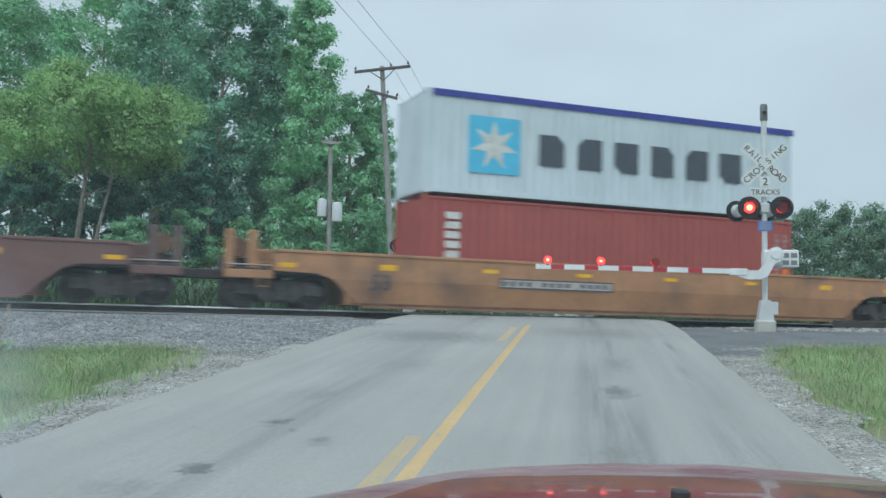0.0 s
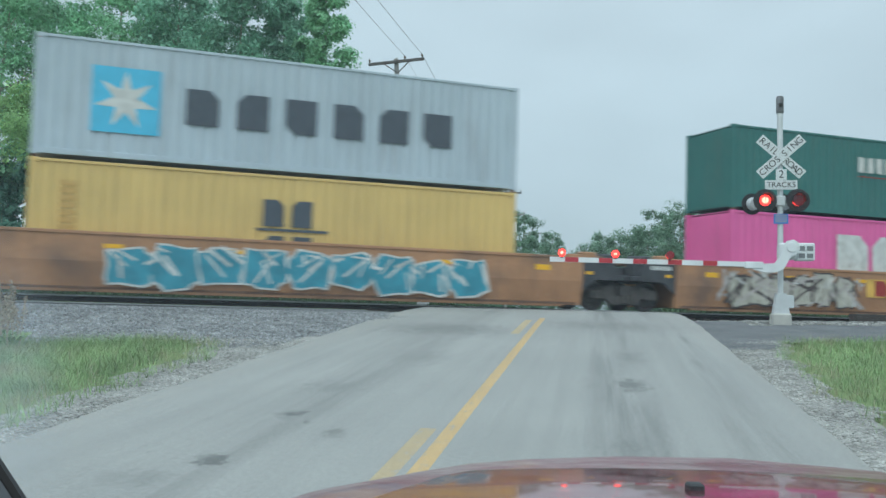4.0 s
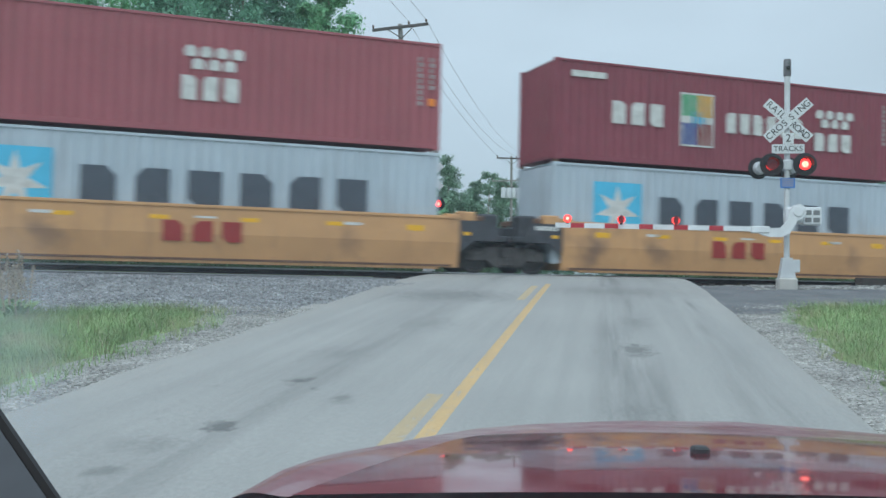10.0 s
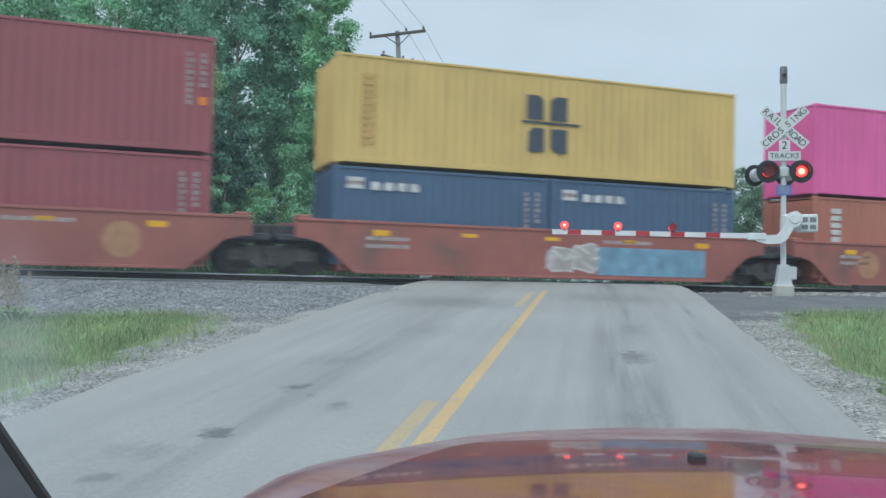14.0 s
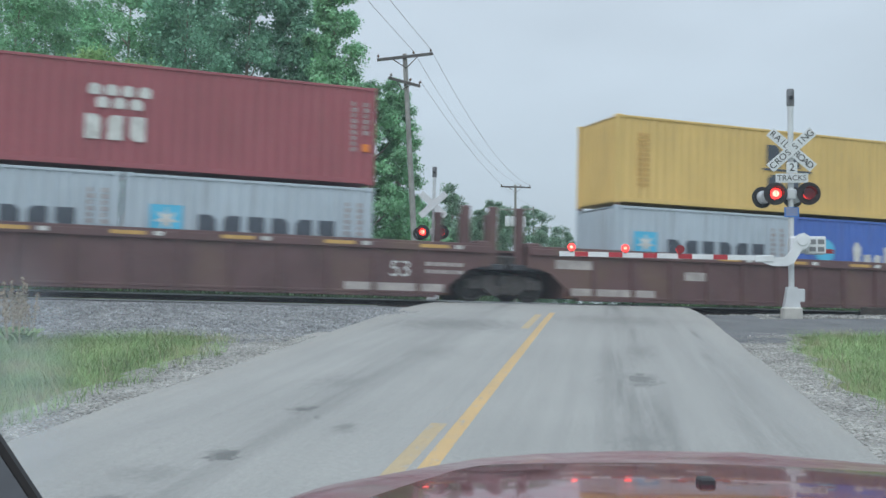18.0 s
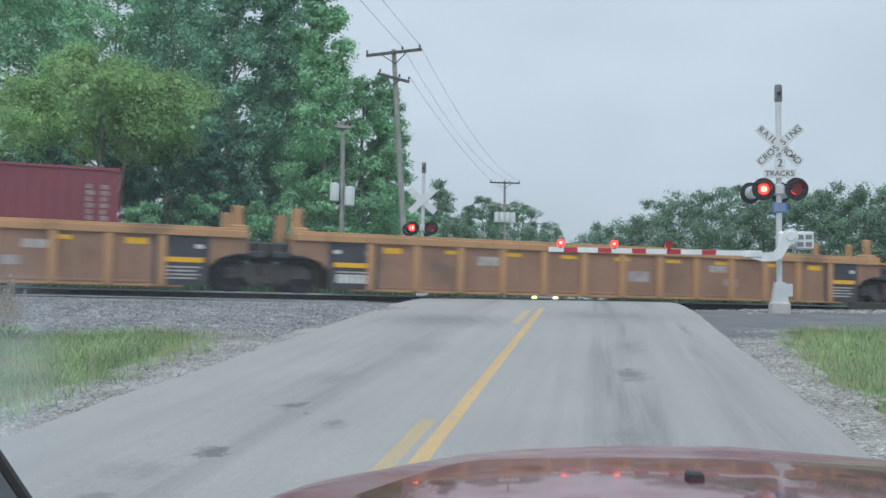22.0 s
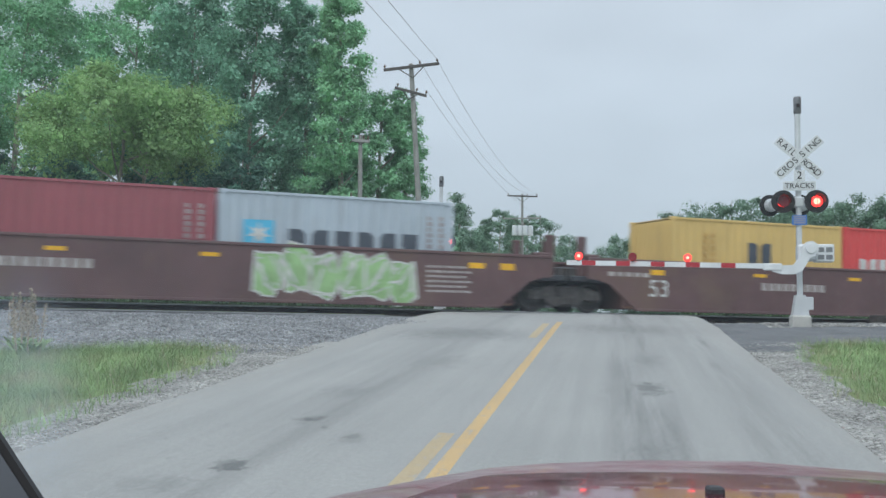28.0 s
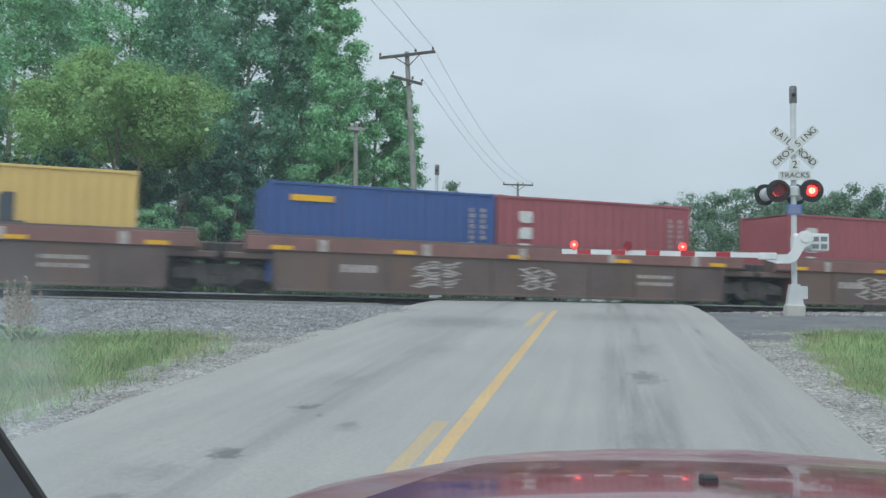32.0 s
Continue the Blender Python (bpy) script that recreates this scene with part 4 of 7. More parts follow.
    if style == "flush" :
        for side, jx in (("l", 0.0), ("r", L)):
            if (left if side == "l" else right) == "joint":
                k = 1 if side == "l" else -1
                xa, xb = sorted((jx + k * 0.15, jx + k * 1.56))
                o = [(jx + k * 0.35, 0.86), (jx + k * 1.1, 0.86), (jx + k * 1.57, 0.5), (jx + k * 1.57, top - 0.05), (jx + k * 0.7, top - 0.05), (jx + k * 0.35, 1.15)]
                part("end_panel", Shape().plate(o, Y0 + 0.05, Y0 + 0.12), P[end_col], t)
                part("end_box", Shape().soft(*sorted((jx + k * 0.3, jx + k * 0.9)), -1.15, -0.6, 1.0, 1.62, 0.05), P[end_col], t)
                part("deck_box", Shape().soft(*sorted((jx + k * 1.02, jx + k * 1.52)), Y0 + 0.16, Y0 + 0.5, top - 0.12, top + 0.20, 0.03).soft(*sorted((jx + k * 1.5, jx + k * 1.95)), Y0 + 0.15, Y0 + 0.4, top - 0.1, top + 0.12, 0.02), mat, t)
                part("cross_beam", Shape().soft(*sorted((jx + k * 0.75, jx + k * 1.0)), -1.2, 1.2, top - 0.06, top + 0.1, 0.03), P["rusty"], t)
                part("reflector", Shape().box(*sorted((jx + k * 1.22, jx + k * 1.42)), Y0 + 0.043, Y0 + 0.049, 1.0, 1.09), P["mark_yellow"], t)
                if side == "l":
                    for n in range(6):
                        part("number_bar", Shape().box(jx + 0.72 + n * 0.12, jx + 0.81 + n * 0.12, Y0 + 0.043, Y0 + 0.049, top - 0.24, top - 0.12), P["mark_white"], t)
    if style == "ribbed":
        n = posts or int((L - 5.2) / 1.2)
        hw = 0.06 if col == "car_dark" else 0.10
        pm = Shape().soft(-hw, hw, Y0 - 0.07, Y0 + 0.01, 0.10, top - 0.04, 0.012).mesh("side_post")
        pm.materials.append(mat)
        for i in range(n + 1):
            part("side_post", pm, None, t, at=Matrix.Translation((2.6 + i * (L - 5.2) / n, 0, 0)))
        part("side_chord", Shape().soft(2.0, L - 2.0, Y0 - 0.03, Y0, 0.15, 0.22, 0.01), pan, t)
        part("side_chord", Shape().soft(x0 + 0.04, x1 - 0.04, Y0 - 0.085, Y0, top - 0.2, top - 0.02, 0.012), mat, t)
    if style == "panel":
        n = 9
        part("side_chord", Shape().soft(x0 + 0.03, x1 - 0.03, Y0 - 0.06, Y0 + 0.01, top - 0.36, top - 0.01, 0.012), P["car_chord"], t)
        pm = Shape().soft(-0.035, 0.035, Y0 - 0.045, Y0 + 0.01, 0.15, top - 0.36, 0.01).mesh("side_post")
        pm.materials.append(mat)
        for i in range(n + 1):
            part("side_post", pm, None, t, at=Matrix.Translation((1.32 + i * (L - 2.64) / n, 0, 0)))
    truck(t, 0.0)
    if right != "joint":
        truck(t, L)
    for xx, side, k in ((0.0, left, -1), (L, right, 1)):
        if side == "joint":
            continue
        cp = Shape().soft(*sorted((xx + k * 1.2, xx + k * 2.05)), -0.16, 0.16, 0.72, 0.98, 0.03)
        part("coupler", cp, P["soot"], t)
        g = Shape()                           # ladder and hand rails by the platform
        for q in (0.35, 0.62):
            g.tube((xx + k * q, Y0 + 0.05, 0.5), (xx + k * q, Y0 + 0.05, top + 0.1), 0.018, n=6)
        for z in (0.55, 0.85, 1.15, 1.45):
            g.tube((xx + k * 0.35, Y0 + 0.05, z), (xx + k * 0.62, Y0 + 0.05, z), 0.016, n=6)
        part("ladder", g, mat, t)
        part("platform_beam", Shape().soft(*sorted((xx + k * 0.24, xx + k * 1.45)), Y0 + 0.02, Y0 + 0.12, 0.74, 0.95, 0.015), mat, t)
        part("hand_rail", Shape().tube((xx + k * 0.25, Y0 + 0.08, 1.08), (xx + k * 1.45, Y0 + 0.08, 1.08), 0.02, n=6), P["mark_pale"], t)
        part("end_label", Shape().box(*sorted((xx - k * 0.35, xx + k * 0.1)), Y0 - 0.006, Y0, 1.05, 1.16), P["mark_yellow"], t, "yellow reflective plate")
        if style != "panel":
            for q in (0.75, 1.33):
                part("guide_post", Shape().soft(*sorted((xx + k * (q - 0.11), xx + k * (q + 0.11))), -1.36, -1.2, 0.94, 1.95, 0.02), mat if col in ("car_orange", "car_yellow", "car_rib") else P["car_grime"], t)
        b = Shape().tube((xx + k * 1.0, -0.5, 1.02), (xx + k * 1.0, -0.5, 1.62), 0.04, n=8).turn([(-0.03, 0.25), (0.0, 0.27), (0.03, 0.25)], (xx + k * 1.0, -0.56, 1.55), (0, -1, 0), 14)
        part("hand_brake", b, P["rusty"], t)
        part("end_box", Shape().soft(*sorted((xx + k * 0.2, xx + k * 0.75)), -1.0, 0.9, 1.0, 1.5, 0.05), mat, t)
    for xx in posts_up:
        for yy in (-1.2, 1.12):
            part("guide_post", Shape().soft(xx - 0.13, xx + 0.13, yy, yy + 0.12, 0.95, post_top, 0.02), mat, t)
    if style != "flush":
        for xx, side, k in ((0.0, left, 1), (L, right, -1)):
            if side == "joint":
                part("end_box", Shape().soft(*sorted((xx + k * 0.58, xx + k * 0.98)), Y0 + 0.08, -0.9, 1.0, top + 0.14, 0.03), mat, t)
                part("bearing_box", Shape().soft(*sorted((xx + k * 0.02, xx + k * 0.34)), -1.2, -0.7, 0.9, 1.25, 0.03), P["soot"], t)
    for nm, mk, fn in flat(marks):
        q = Shape()
        fn(q, Y0 - 0.002 - ((0.06 if style == "panel" else 0.086) if nm == "chord_mark" else 0.0))
        if bent and max(v[2] for v in q.v) < CREASE:
            q.v = [(x, yy + LEAN * (CREASE - z), z) for x, yy, z in q.v]
        part(nm, q, P[mk], t)
    return on_train(t, s)


def reflectors(L, z=1.17, n=6, x0=2.8, x1=None, w=0.45, h=0.1, mk="mark_yellow", name="reflector", big=True):
    x1 = L - 2.8 if x1 is None else x1
    return [(name, mk, (lambda xx: lambda q, y: q.box(xx - w / 2, xx + w / 2, y - 0.004, y, z - h / 2 * (2.0 if big and xx in (x0, x1) else 1.0), z + h / 2))(x0 + (x1 - x0) * i / (n - 1))) for i in range(n)]


def board(x0, x1, z0, z1):
    """A pale number plate in a dark frame, its characters plain bars."""
    out = [block(x0, x1, z0, z1, "mark_dark", "number_board"), ("number_plate", "mark_pale", lambda q, y: q.box(x0 + 0.05, x1 - 0.05, y - 0.009, y - 0.004, z0 + 0.04, z1 - 0.04))]
    n = int((x1 - x0) / 0.24)
    for i in range(n):
        if i % 5 != 4:
            a = x0 + 0.1 + i * (x1 - x0 - 0.2) / n
            out.append(("number_bar", "mark_dark", (lambda p: lambda q, y: q.box(p, p + 0.12, y - 0.013, y - 0.008, z0 + 0.08, z1 - 0.08))(a)))
    return out


def scribble(x0, x1, z0, z1, n, mk, seed=0):
    """Loose brush strokes."""
    out = []
    for i in range(n):
        p = seed * 2.7 + i * 1.618
        ax, az = x0 + (x1 - x0) * (0.5 + 0.46 * math.sin(p * 2.1)), z0 + (z1 - z0) * (0.5 + 0.45 * math.cos(p * 3.3))
        bx, bz = x0 + (x1 - x0) * (0.5 + 0.5 * math.sin(p * 2.1 + 0.5)), z0 + (z1 - z0) * (0.5 + 0.48 * math.cos(p * 3.3 + 1.9))
        out.append(("graffiti", mk, (lambda a, b, e, f, g, h: lambda q, y: slash(q, a, b, e, f, g, y - 0.004 - h))(ax, az, bx, bz, 0.03 + 0.02 * abs(math.sin(p)), 0.0004 * i)))
    return out


def wavy(x0, x1, z0, z1, n, mk, seed=0):
    """A hatched patch of loose level strokes."""
    def fn(q, y):
        for i in range(n):
            z = z0 + (z1 - z0) * (i + 0.5) / n
            k, xs = 5, 0.12 * (x1 - x0) * math.sin(seed * 3 + i * 2.1)
            for j in range(k):
                a, b = x0 + xs + (x1 - x0) * j / k, x0 + xs + (x1 - x0) * (j + 1) / k
                slash(q, a, z + 0.05 * math.sin(seed + i + j * 1.7), b, z + 0.05 * math.sin(seed + i + (j + 1) * 1.7), 0.020 + 0.009 * math.sin(i * 3 + j), y - 0.004 - 0.0003 * (i * k + j))
    return ("graffiti", mk, fn)


def stencil_rows(x0, x1, z0, n, mk="mark_faint"):
    """Rows of small stencilled data."""
    return [line_of_data(x0, x1 - 0.15 * (i % 2), z0 + 0.13 * i, 0.06, 6, mk) for i in range(n)]


def slash(s, x0, z0, x1, z1, g, y):
    """One thick brush stroke."""
    d = Vector((x1 - x0, z1 - z0))
    d = d.normalized() if d.length > 0.01 else Vector((1, 0))
    n = Vector((-d.y, d.x)) * g
    s.add([(x0 - d.x * g + n.x * 0.4, y, z0 - d.y * g + n.y * 0.4), (x0 + n.x, y, z0 + n.y), (x1 + n.x, y, z1 + n.y), (x1 + d.x * g, y, z1 + d.y * g), (x1 - n.x, y, z1 - n.y), (x0 - n.x, y, z0 - n.y)], [(0, 1, 2, 3, 4, 5)])


def spray(x0, x1, z0, z1, n, fill, edge="spray_line", seed=0):
    """A painted scrawl of swollen shapes, an edge colour round a fill."""
    out, w, h = [], (x1 - x0) / n, z1 - z0

    def blob(a, b, c, d, dy, sd, k=14):
        return lambda q, y: rounded(q, a, b, c, d, y - dy, seed=sd, n=k)
    for i in range(n):
        a, j = x0 + w * i, 0.06 * math.sin(seed * 3.1 + i * 2.3)
        lo, hi = z0 + j + 0.05, z1 + j * 0.7 - 0.16 * abs(math.sin(seed + i * 1.3))
        out.append(("graffiti", edge, blob(a - w * 0.06, a + w * 1.04, lo, hi, 0.003 + 0.0004 * i, seed + i)))
        out.append(("graffiti", fill, blob(a - w * 0.06 + 0.06, a + w * 1.04 - 0.06, lo + 0.05, hi - 0.05, 0.0065 + 0.0004 * i, seed + i)))
        for k in range(7):
            p, g = seed * 1.3 + i * 2.1 + k * 1.9, 0.028 + 0.012 * math.sin(i + k)
            ax, az = a + w * (0.5 + 0.36 * math.sin(p)), lo + h * (0.5 + 0.34 * math.cos(p * 1.7))
            bx, bz = ax + w * 0.55 * math.cos(p * 2.3), az + h * 0.45 * math.sin(p * 1.1)
            bx, bz = min(max(bx, a), a + w), min(max(bz, lo + 0.1 * h), hi - 0.1 * h)
            out.append(("graffiti", edge if k % 3 else "mark_white", (lambda u0, v0, u1, v1, gg: lambda q, y: slash(q, u0, v0, u1, v1, gg, y - 0.0105))(ax, az, bx, bz, g)))
    return out


def line_of_data(x0, x1, z, h=0.1, n=8, mk="mark_pale", name="data_lettering"):
    def fn(q, y):
        w = (x1 - x0) / n
        for i in range(n):
            q.box(x0 + w * i, x0 + w * (i + 0.72), y - 0.004, y, z, z + h)
    return (name, mk, fn)


def roundel(x, z, r, mk):
    return ("roundel", mk, lambda q, y: q.add([(x, y - 0.004, z)] + [(x + r * math.cos(6.28319 * i / 24), y - 0.004, z + r * math.sin(6.28319 * i / 24)) for i in range(24)],
                                              [(0, 1 + i, 1 + (i + 1) % 24) for i in range(24)]))


def numerals(x, z, h, text, mk="mark_white"):
    def fn(q, y):
        cu = bpy.data.curves.new("numerals", "FONT")
        cu.body, cu.size = text, h * 1.4
        ob = bpy.data.objects.new("numerals", cu)
        scene.collection.objects.link(ob)
        me = bpy.data.meshes.new_from_object(ob.evaluated_get(bpy.context.evaluated_depsgraph_get()))
        q.add([(x + v.co.x, y - 0.004, z + v.co.y) for v in me.vertices], [tuple(p.vertices) for p in me.polygons])
        bpy.data.objects.remove(ob)
    return ("numerals", mk, fn)
C28 = -193.05                                  # rear end of the load in the brown three-unit wagon
HC, ST, L40, L20 = 2.896, 2.591, 12.46, 6.19
STRETCH = L40 / 12.192
LOW = 0.30


def stack_z(h):
    return LOW + h + 0.07


def data40(H):
    return small_print(L40, H)


def data20(H=ST):
    return small_print(L20, H, L20 - 0.85)


def wave_word(H):                               # word with a blue square and a star beside it
    z = H / 2
    return [block(1.25, 2.8, z - 0.8, z + 0.8, "mark_blue", "blue_square"), starred(2.02, z, 0.72), word(3.4, 10.7, z - 0.45, z + 0.45, 6, "mark_dark", gap=0.36)]


def wave_word20():
    return [block(0.6, 1.35, 1.15, 1.85, "mark_blue", "blue_square"), starred(0.98, 1.5, 0.3), word(1.72, 5.25, 1.22, 1.66, 6, "mark_dark"), data20()]


def dotted(H, x=5.2):
    z = H / 2
    return [dots(x, x + 1.5, z + 0.1, z + 0.72), word(x, x + 1.5, z - 0.62, z - 0.02, 3), block(0.5, 1.5, H - 0.5, H - 0.3, "mark_pale", "small_mark"), data40(H)]


def factor(H):
    z = H / 2
    return [word(1.8, 3.65, z - 0.3, z + 0.36, 3), block(4.05, 5.2, z - 0.8, z + 0.8, "mark_white", "panel_mark"),
            block(4.1, 4.62, z + 0.1, z + 0.75, "mark_green", "panel_mark"), block(4.62, 5.15, z + 0.1, z + 0.75, "mark_yellow", "panel_mark"),
            block(4.1, 4.62, z - 0.75, z - 0.1, "deep_blue", "panel_mark"), block(4.62, 5.15, z - 0.75, z - 0.1, "mark_red", "panel_mark"),
            block(4.42, 4.9, z - 0.2, z + 0.25, "mark_blue", "panel_mark"),
            word(5.65, 8.55, z - 0.3, z + 0.32, 6, seed=1), dots(8.9, 10.45, z + 0.1, z + 0.66), word(8.9, 10.45, z - 0.62, z - 0.05, 3), data40(H),
            block(0.5, 1.6, H - 0.5, H - 0.32, "mark_white", "small_mark")]


def two_line(H, x=5.2):                         # two-line dark mark
    z = H / 2
    return [word(x + 0.15, x + 1.6, z + 0.12, z + 0.8, 2, "mark_dark"), block(x, x + 1.8, z - 0.0, z + 0.07, "mark_dark", "rule_mark"), word(x + 0.2, x + 1.6, z - 0.8, z - 0.12, 2, "mark_dark", 1),
            column(0.68, 0.82, 0.5, H - 0.45, 11, "mark_tan"), column(0.9, 1.04, 0.5, H - 0.45, 11, "mark_tan")]


def two_line20():
    return [word(2.6, 3.55, 1.25, 1.92, 2, "mark_dark"), block(2.5, 3.65, 1.2, 1.26, "mark_dark", "rule_mark"), column(1.05, 1.18, 0.7, 2.2, 8, "mark_tan"), column(1.3, 1.42, 0.7, 2.2, 8, "mark_tan")]


def upright(H, n=6, x=0.65, h=1.6):
    return [column(x, x + 0.42, H - 0.35 - h, H - 0.35, n), data40(H)]


def upright20(n=6, x=0.65, h=1.35):
    return [column(x, x + 0.38, ST - 0.3 - h, ST - 0.3, n), data20()]


def pink_word(x0, x1, H):
    return word(x0, x1, H / 2 - 0.62, H / 2 + 0.75, 3, gap=0.12)


def swoosh(x0, x1, z0, z1):
    def fn(q, y):
        q.add([(x0, y - 0.006, z1), (x0 + 0.5, y - 0.006, z1 - 0.02), (x0 + 1.3, y - 0.006, z0 + 0.35), (x1, y - 0.006, z0 + 0.5), (x1 - 0.35, y - 0.006, z0 + 0.3),
               (x1 - 0.5, y - 0.006, z0), (x0 + 0.7, y - 0.006, z0 + 0.05), (x0 + 1.0, y - 0.006, z0 + 0.3)], [(0, 1, 2, 7), (2, 3, 4, 7), (4, 5, 6, 7)])
    return ("bird_mark", "mark_white", fn)


def pair(s, a, b):
    """Two short containers end to end in one well."""
    for k, (col, label, marks) in enumerate((a, b)):
        container(s - 0.265 + k * 6.265, LOW, L20, ST, col, label, marks, doors=(k == 0 and len(label) % 2 == 0))


def make_loads():
    def lab(colour, marks, where):
        return " ".join(("{} container with {} {}".format(colour, marks, where)).split()[:12])
    top, low, only = "stacked on top", "below", "in a well"
    # singles and sets, in the order in which they pass

    def c(at, *more):
        return container(at - 0.265, *more)
    t1 = [block(0.2, L40 - 0.2, HC - 0.2, HC - 0.01, "roof_blue", "tarpaulin_edge")]
    c(315.84, stack_z(HC), L40, HC, "grey", lab("pale grey", "blue tarpaulin, blue square and dark lettering", top), wave_word(HC) + t1)
    c(315.84, LOW, L40, HC, "rust", lab("brick red", "white upright lettering", low), upright(HC))
    c(291.74, stack_z(HC), L40, HC, "wine", lab("wine red", "white lettering, coloured panel", top), factor(HC))
    c(291.74, LOW, L40, HC, "steel_blue", lab("steel blue", "small white lettering", low), [block(0.55, 0.9, 2.2, 2.5, "mark_red"), word(0.95, 2.55, 2.2, 2.48, 5), data40(HC)])
    c(267.95, stack_z(HC), L40, HC, "maroon", lab("maroon", "white upright lettering", top), upright(HC), True)
    c(267.95, LOW, L40, HC, "rust", lab("brick red", "white upright lettering", low), upright(HC))
    c(248.24, stack_z(HC), L40, ST, "green", lab("dark green", "white lettering", top), [word(4.8, 7.35, 1.45, 1.95, 7), block(4.8, 7.2, 1.3, 1.33, "mark_red", "rule_mark"), data40(ST)])
    c(248.24, LOW, L40, HC, "pink", lab("magenta pink", "large white lettering", low), [pink_word(3.95, 8.2, HC + 0.3), data40(HC)])
    c(228.53, stack_z(HC), L40, HC, "silver", lab("silver grey", "a blue square and dark lettering", top), wave_word(HC))
    c(228.53, LOW, L40, HC, "mustard", lab("mustard yellow", "dark lettering", low), two_line(HC))
    c(203.78, stack_z(HC), L40, ST, "mustard", lab("mustard yellow", "a dark two-line mark", top), two_line(ST))
    flag = [block(0.5, 0.78, 2.08, 2.6, "mark_white"), block(0.78, 1.78, 2.35, 2.58, "mark_yellow"), block(0.78, 1.78, 2.08, 2.33, "deep_blue")]
    c(203.78, LOW, L40, HC, "wine", lab("wine red", "a blue and yellow flag", low), flag + [data40(HC)])
    c(184.23, stack_z(HC) + 0.1, L40, HC, "maroon", lab("maroon", "a white dotted mark", top), dotted(HC), True)
    c(184.23, LOW + 0.1, L40, HC, "wine", lab("wine red", "white lettering, coloured panel", low), factor(HC + 0.2))
    c(164.6, stack_z(HC), L40, ST, "maroon", lab("maroon", "a white dotted mark", top), dotted(ST))
    c(164.6, LOW, L40, HC, "cream", lab("rust-edged pale grey", "a blue square and dark lettering", low), wave_word(HC + 0.3))
    c(142.68, stack_z(HC), L40, ST, "mustard", lab("mustard yellow", "a dark two-line mark", top), two_line(ST))
    c(142.68, LOW, L40, HC, "red", lab("bright red", "white lettering, bird mark", low), [word(1.65, 6.25, 1.25, 1.95, 7), swoosh(6.35, 8.2, 1.3, 2.3), word(8.45, 10.5, 1.25, 1.95, 3), column(11.2, 11.4, 1.0, 2.5, 5)])
    c(126.99, stack_z(HC), L40, HC, "wine", lab("wine red", "white lettering, coloured panel", top), factor(HC))
    c(126.99, LOW, L40, HC, "silver", lab("silver grey", "a blue square and dark lettering", low), wave_word(HC + 0.3))
    c(111.1, stack_z(HC), L40, HC, "maroon", lab("maroon", "a white dotted mark", top), dotted(HC, 5.6), True)
    c(111.1, LOW, L40, HC, "silver", lab("silver grey", "a blue square and dark lettering", low), wave_word(HC + 0.3))
    c(94.86, stack_z(ST), L40, HC, "maroon", lab("maroon", "white upright lettering", top), upright(HC, 3, 0.52, 1.3), True)
    pair(94.86, ("pink", lab("short magenta pink", "large white lettering", low), [pink_word(1.2, 4.85, ST + 0.2), data20()]),
         ("maroon", lab("short maroon", "white upright lettering", low), upright20(3)))
    container(78.85, LOW, L20, ST, "rust", lab("short brick red", "pale stencilled data", only), [data20()])
    tank_container(85.17, LOW)
    c(59.4, stack_z(ST), L40, HC, "pink", lab("magenta pink", "large white lettering", top), [pink_word(4.0, 8.2, HC + 0.2), word(4.0, 8.2, 0.55, 0.75, 18), data40(HC)])
    pair(59.4, ("tan", lab("short rusty tan", "white upright lettering", low), upright20(6)),
         ("navy", lab("short navy blue", "white lettering under an arc", low), [word(1.05, 5.0, 1.15, 1.75, 6), block(2.0, 3.2, 2.05, 2.15, "mark_white", "arc_mark"), data20()]))
    c(43.89, stack_z(ST), L40, HC, "mustard", lab("mustard yellow", "a dark two-line mark", top), two_line(HC))
    flag2 = [block(0.35, 0.8, 2.0, 2.3, "mark_white"), block(0.35, 0.8, 2.1, 2.2, "mark_red"), word(1.0, 2.4, 1.98, 2.2, 4), data20()]
    pair(43.89, ("slate", lab("short slate blue", "a small white mark", low), flag2), ("slate", lab("short slate blue", "a small white mark", low), flag2))
    c(28.34, stack_z(ST), L40, HC, "maroon", lab("maroon", "white upright lettering", top), upright(HC, 3, 0.5, 1.25))
    pair(28.34, ("rust", lab("short brick red", "pale stencilled data", low), [data20()]), ("maroon", lab("short maroon", "white upright lettering", low), upright20(3)))
    c(12.75, stack_z(ST), L40, HC, "silver", lab("silver grey", "a blue square and dark lettering", top), wave_word(HC))
    c(12.75, LOW, L40, ST, "navy", lab("navy blue", "white lettering, round mark", low), [roundel(2.2, 1.5, 0.3, "mark_white"), word(3.2, 8.0, 1.2, 1.9, 7), word(0.5, 1.6, 2.1, 2.25, 8)])
    c(-2.78, stack_z(ST), L40, HC, "orange_red", lab("orange red", "white upright lettering", top), upright(HC), True)
    pair(-2.78, ("mustard", lab("short mustard yellow", "a dark mark", low), two_line20()), ("wine", lab("short wine red", "a small flag mark", low), [block(0.6, 1.0, 1.85, 2.25, "mark_yellow"), block(0.6, 1.0, 1.85, 2.05, "deep_blue"), data20()]))
    c(-24.43, stack_z(ST), L40, ST, "mustard", lab("mustard yellow", "a dark two-line mark", top), two_line(ST, 5.0))
    pair(-24.43, ("silver", lab("short silver grey", "a blue square and dark lettering", low), wave_word20()), ("sky", lab("short mid blue", "white script lettering", low), script20()))
    c(-44.13, stack_z(ST), L40, ST, "maroon", lab("maroon", "a white dotted mark", top), dotted(ST))
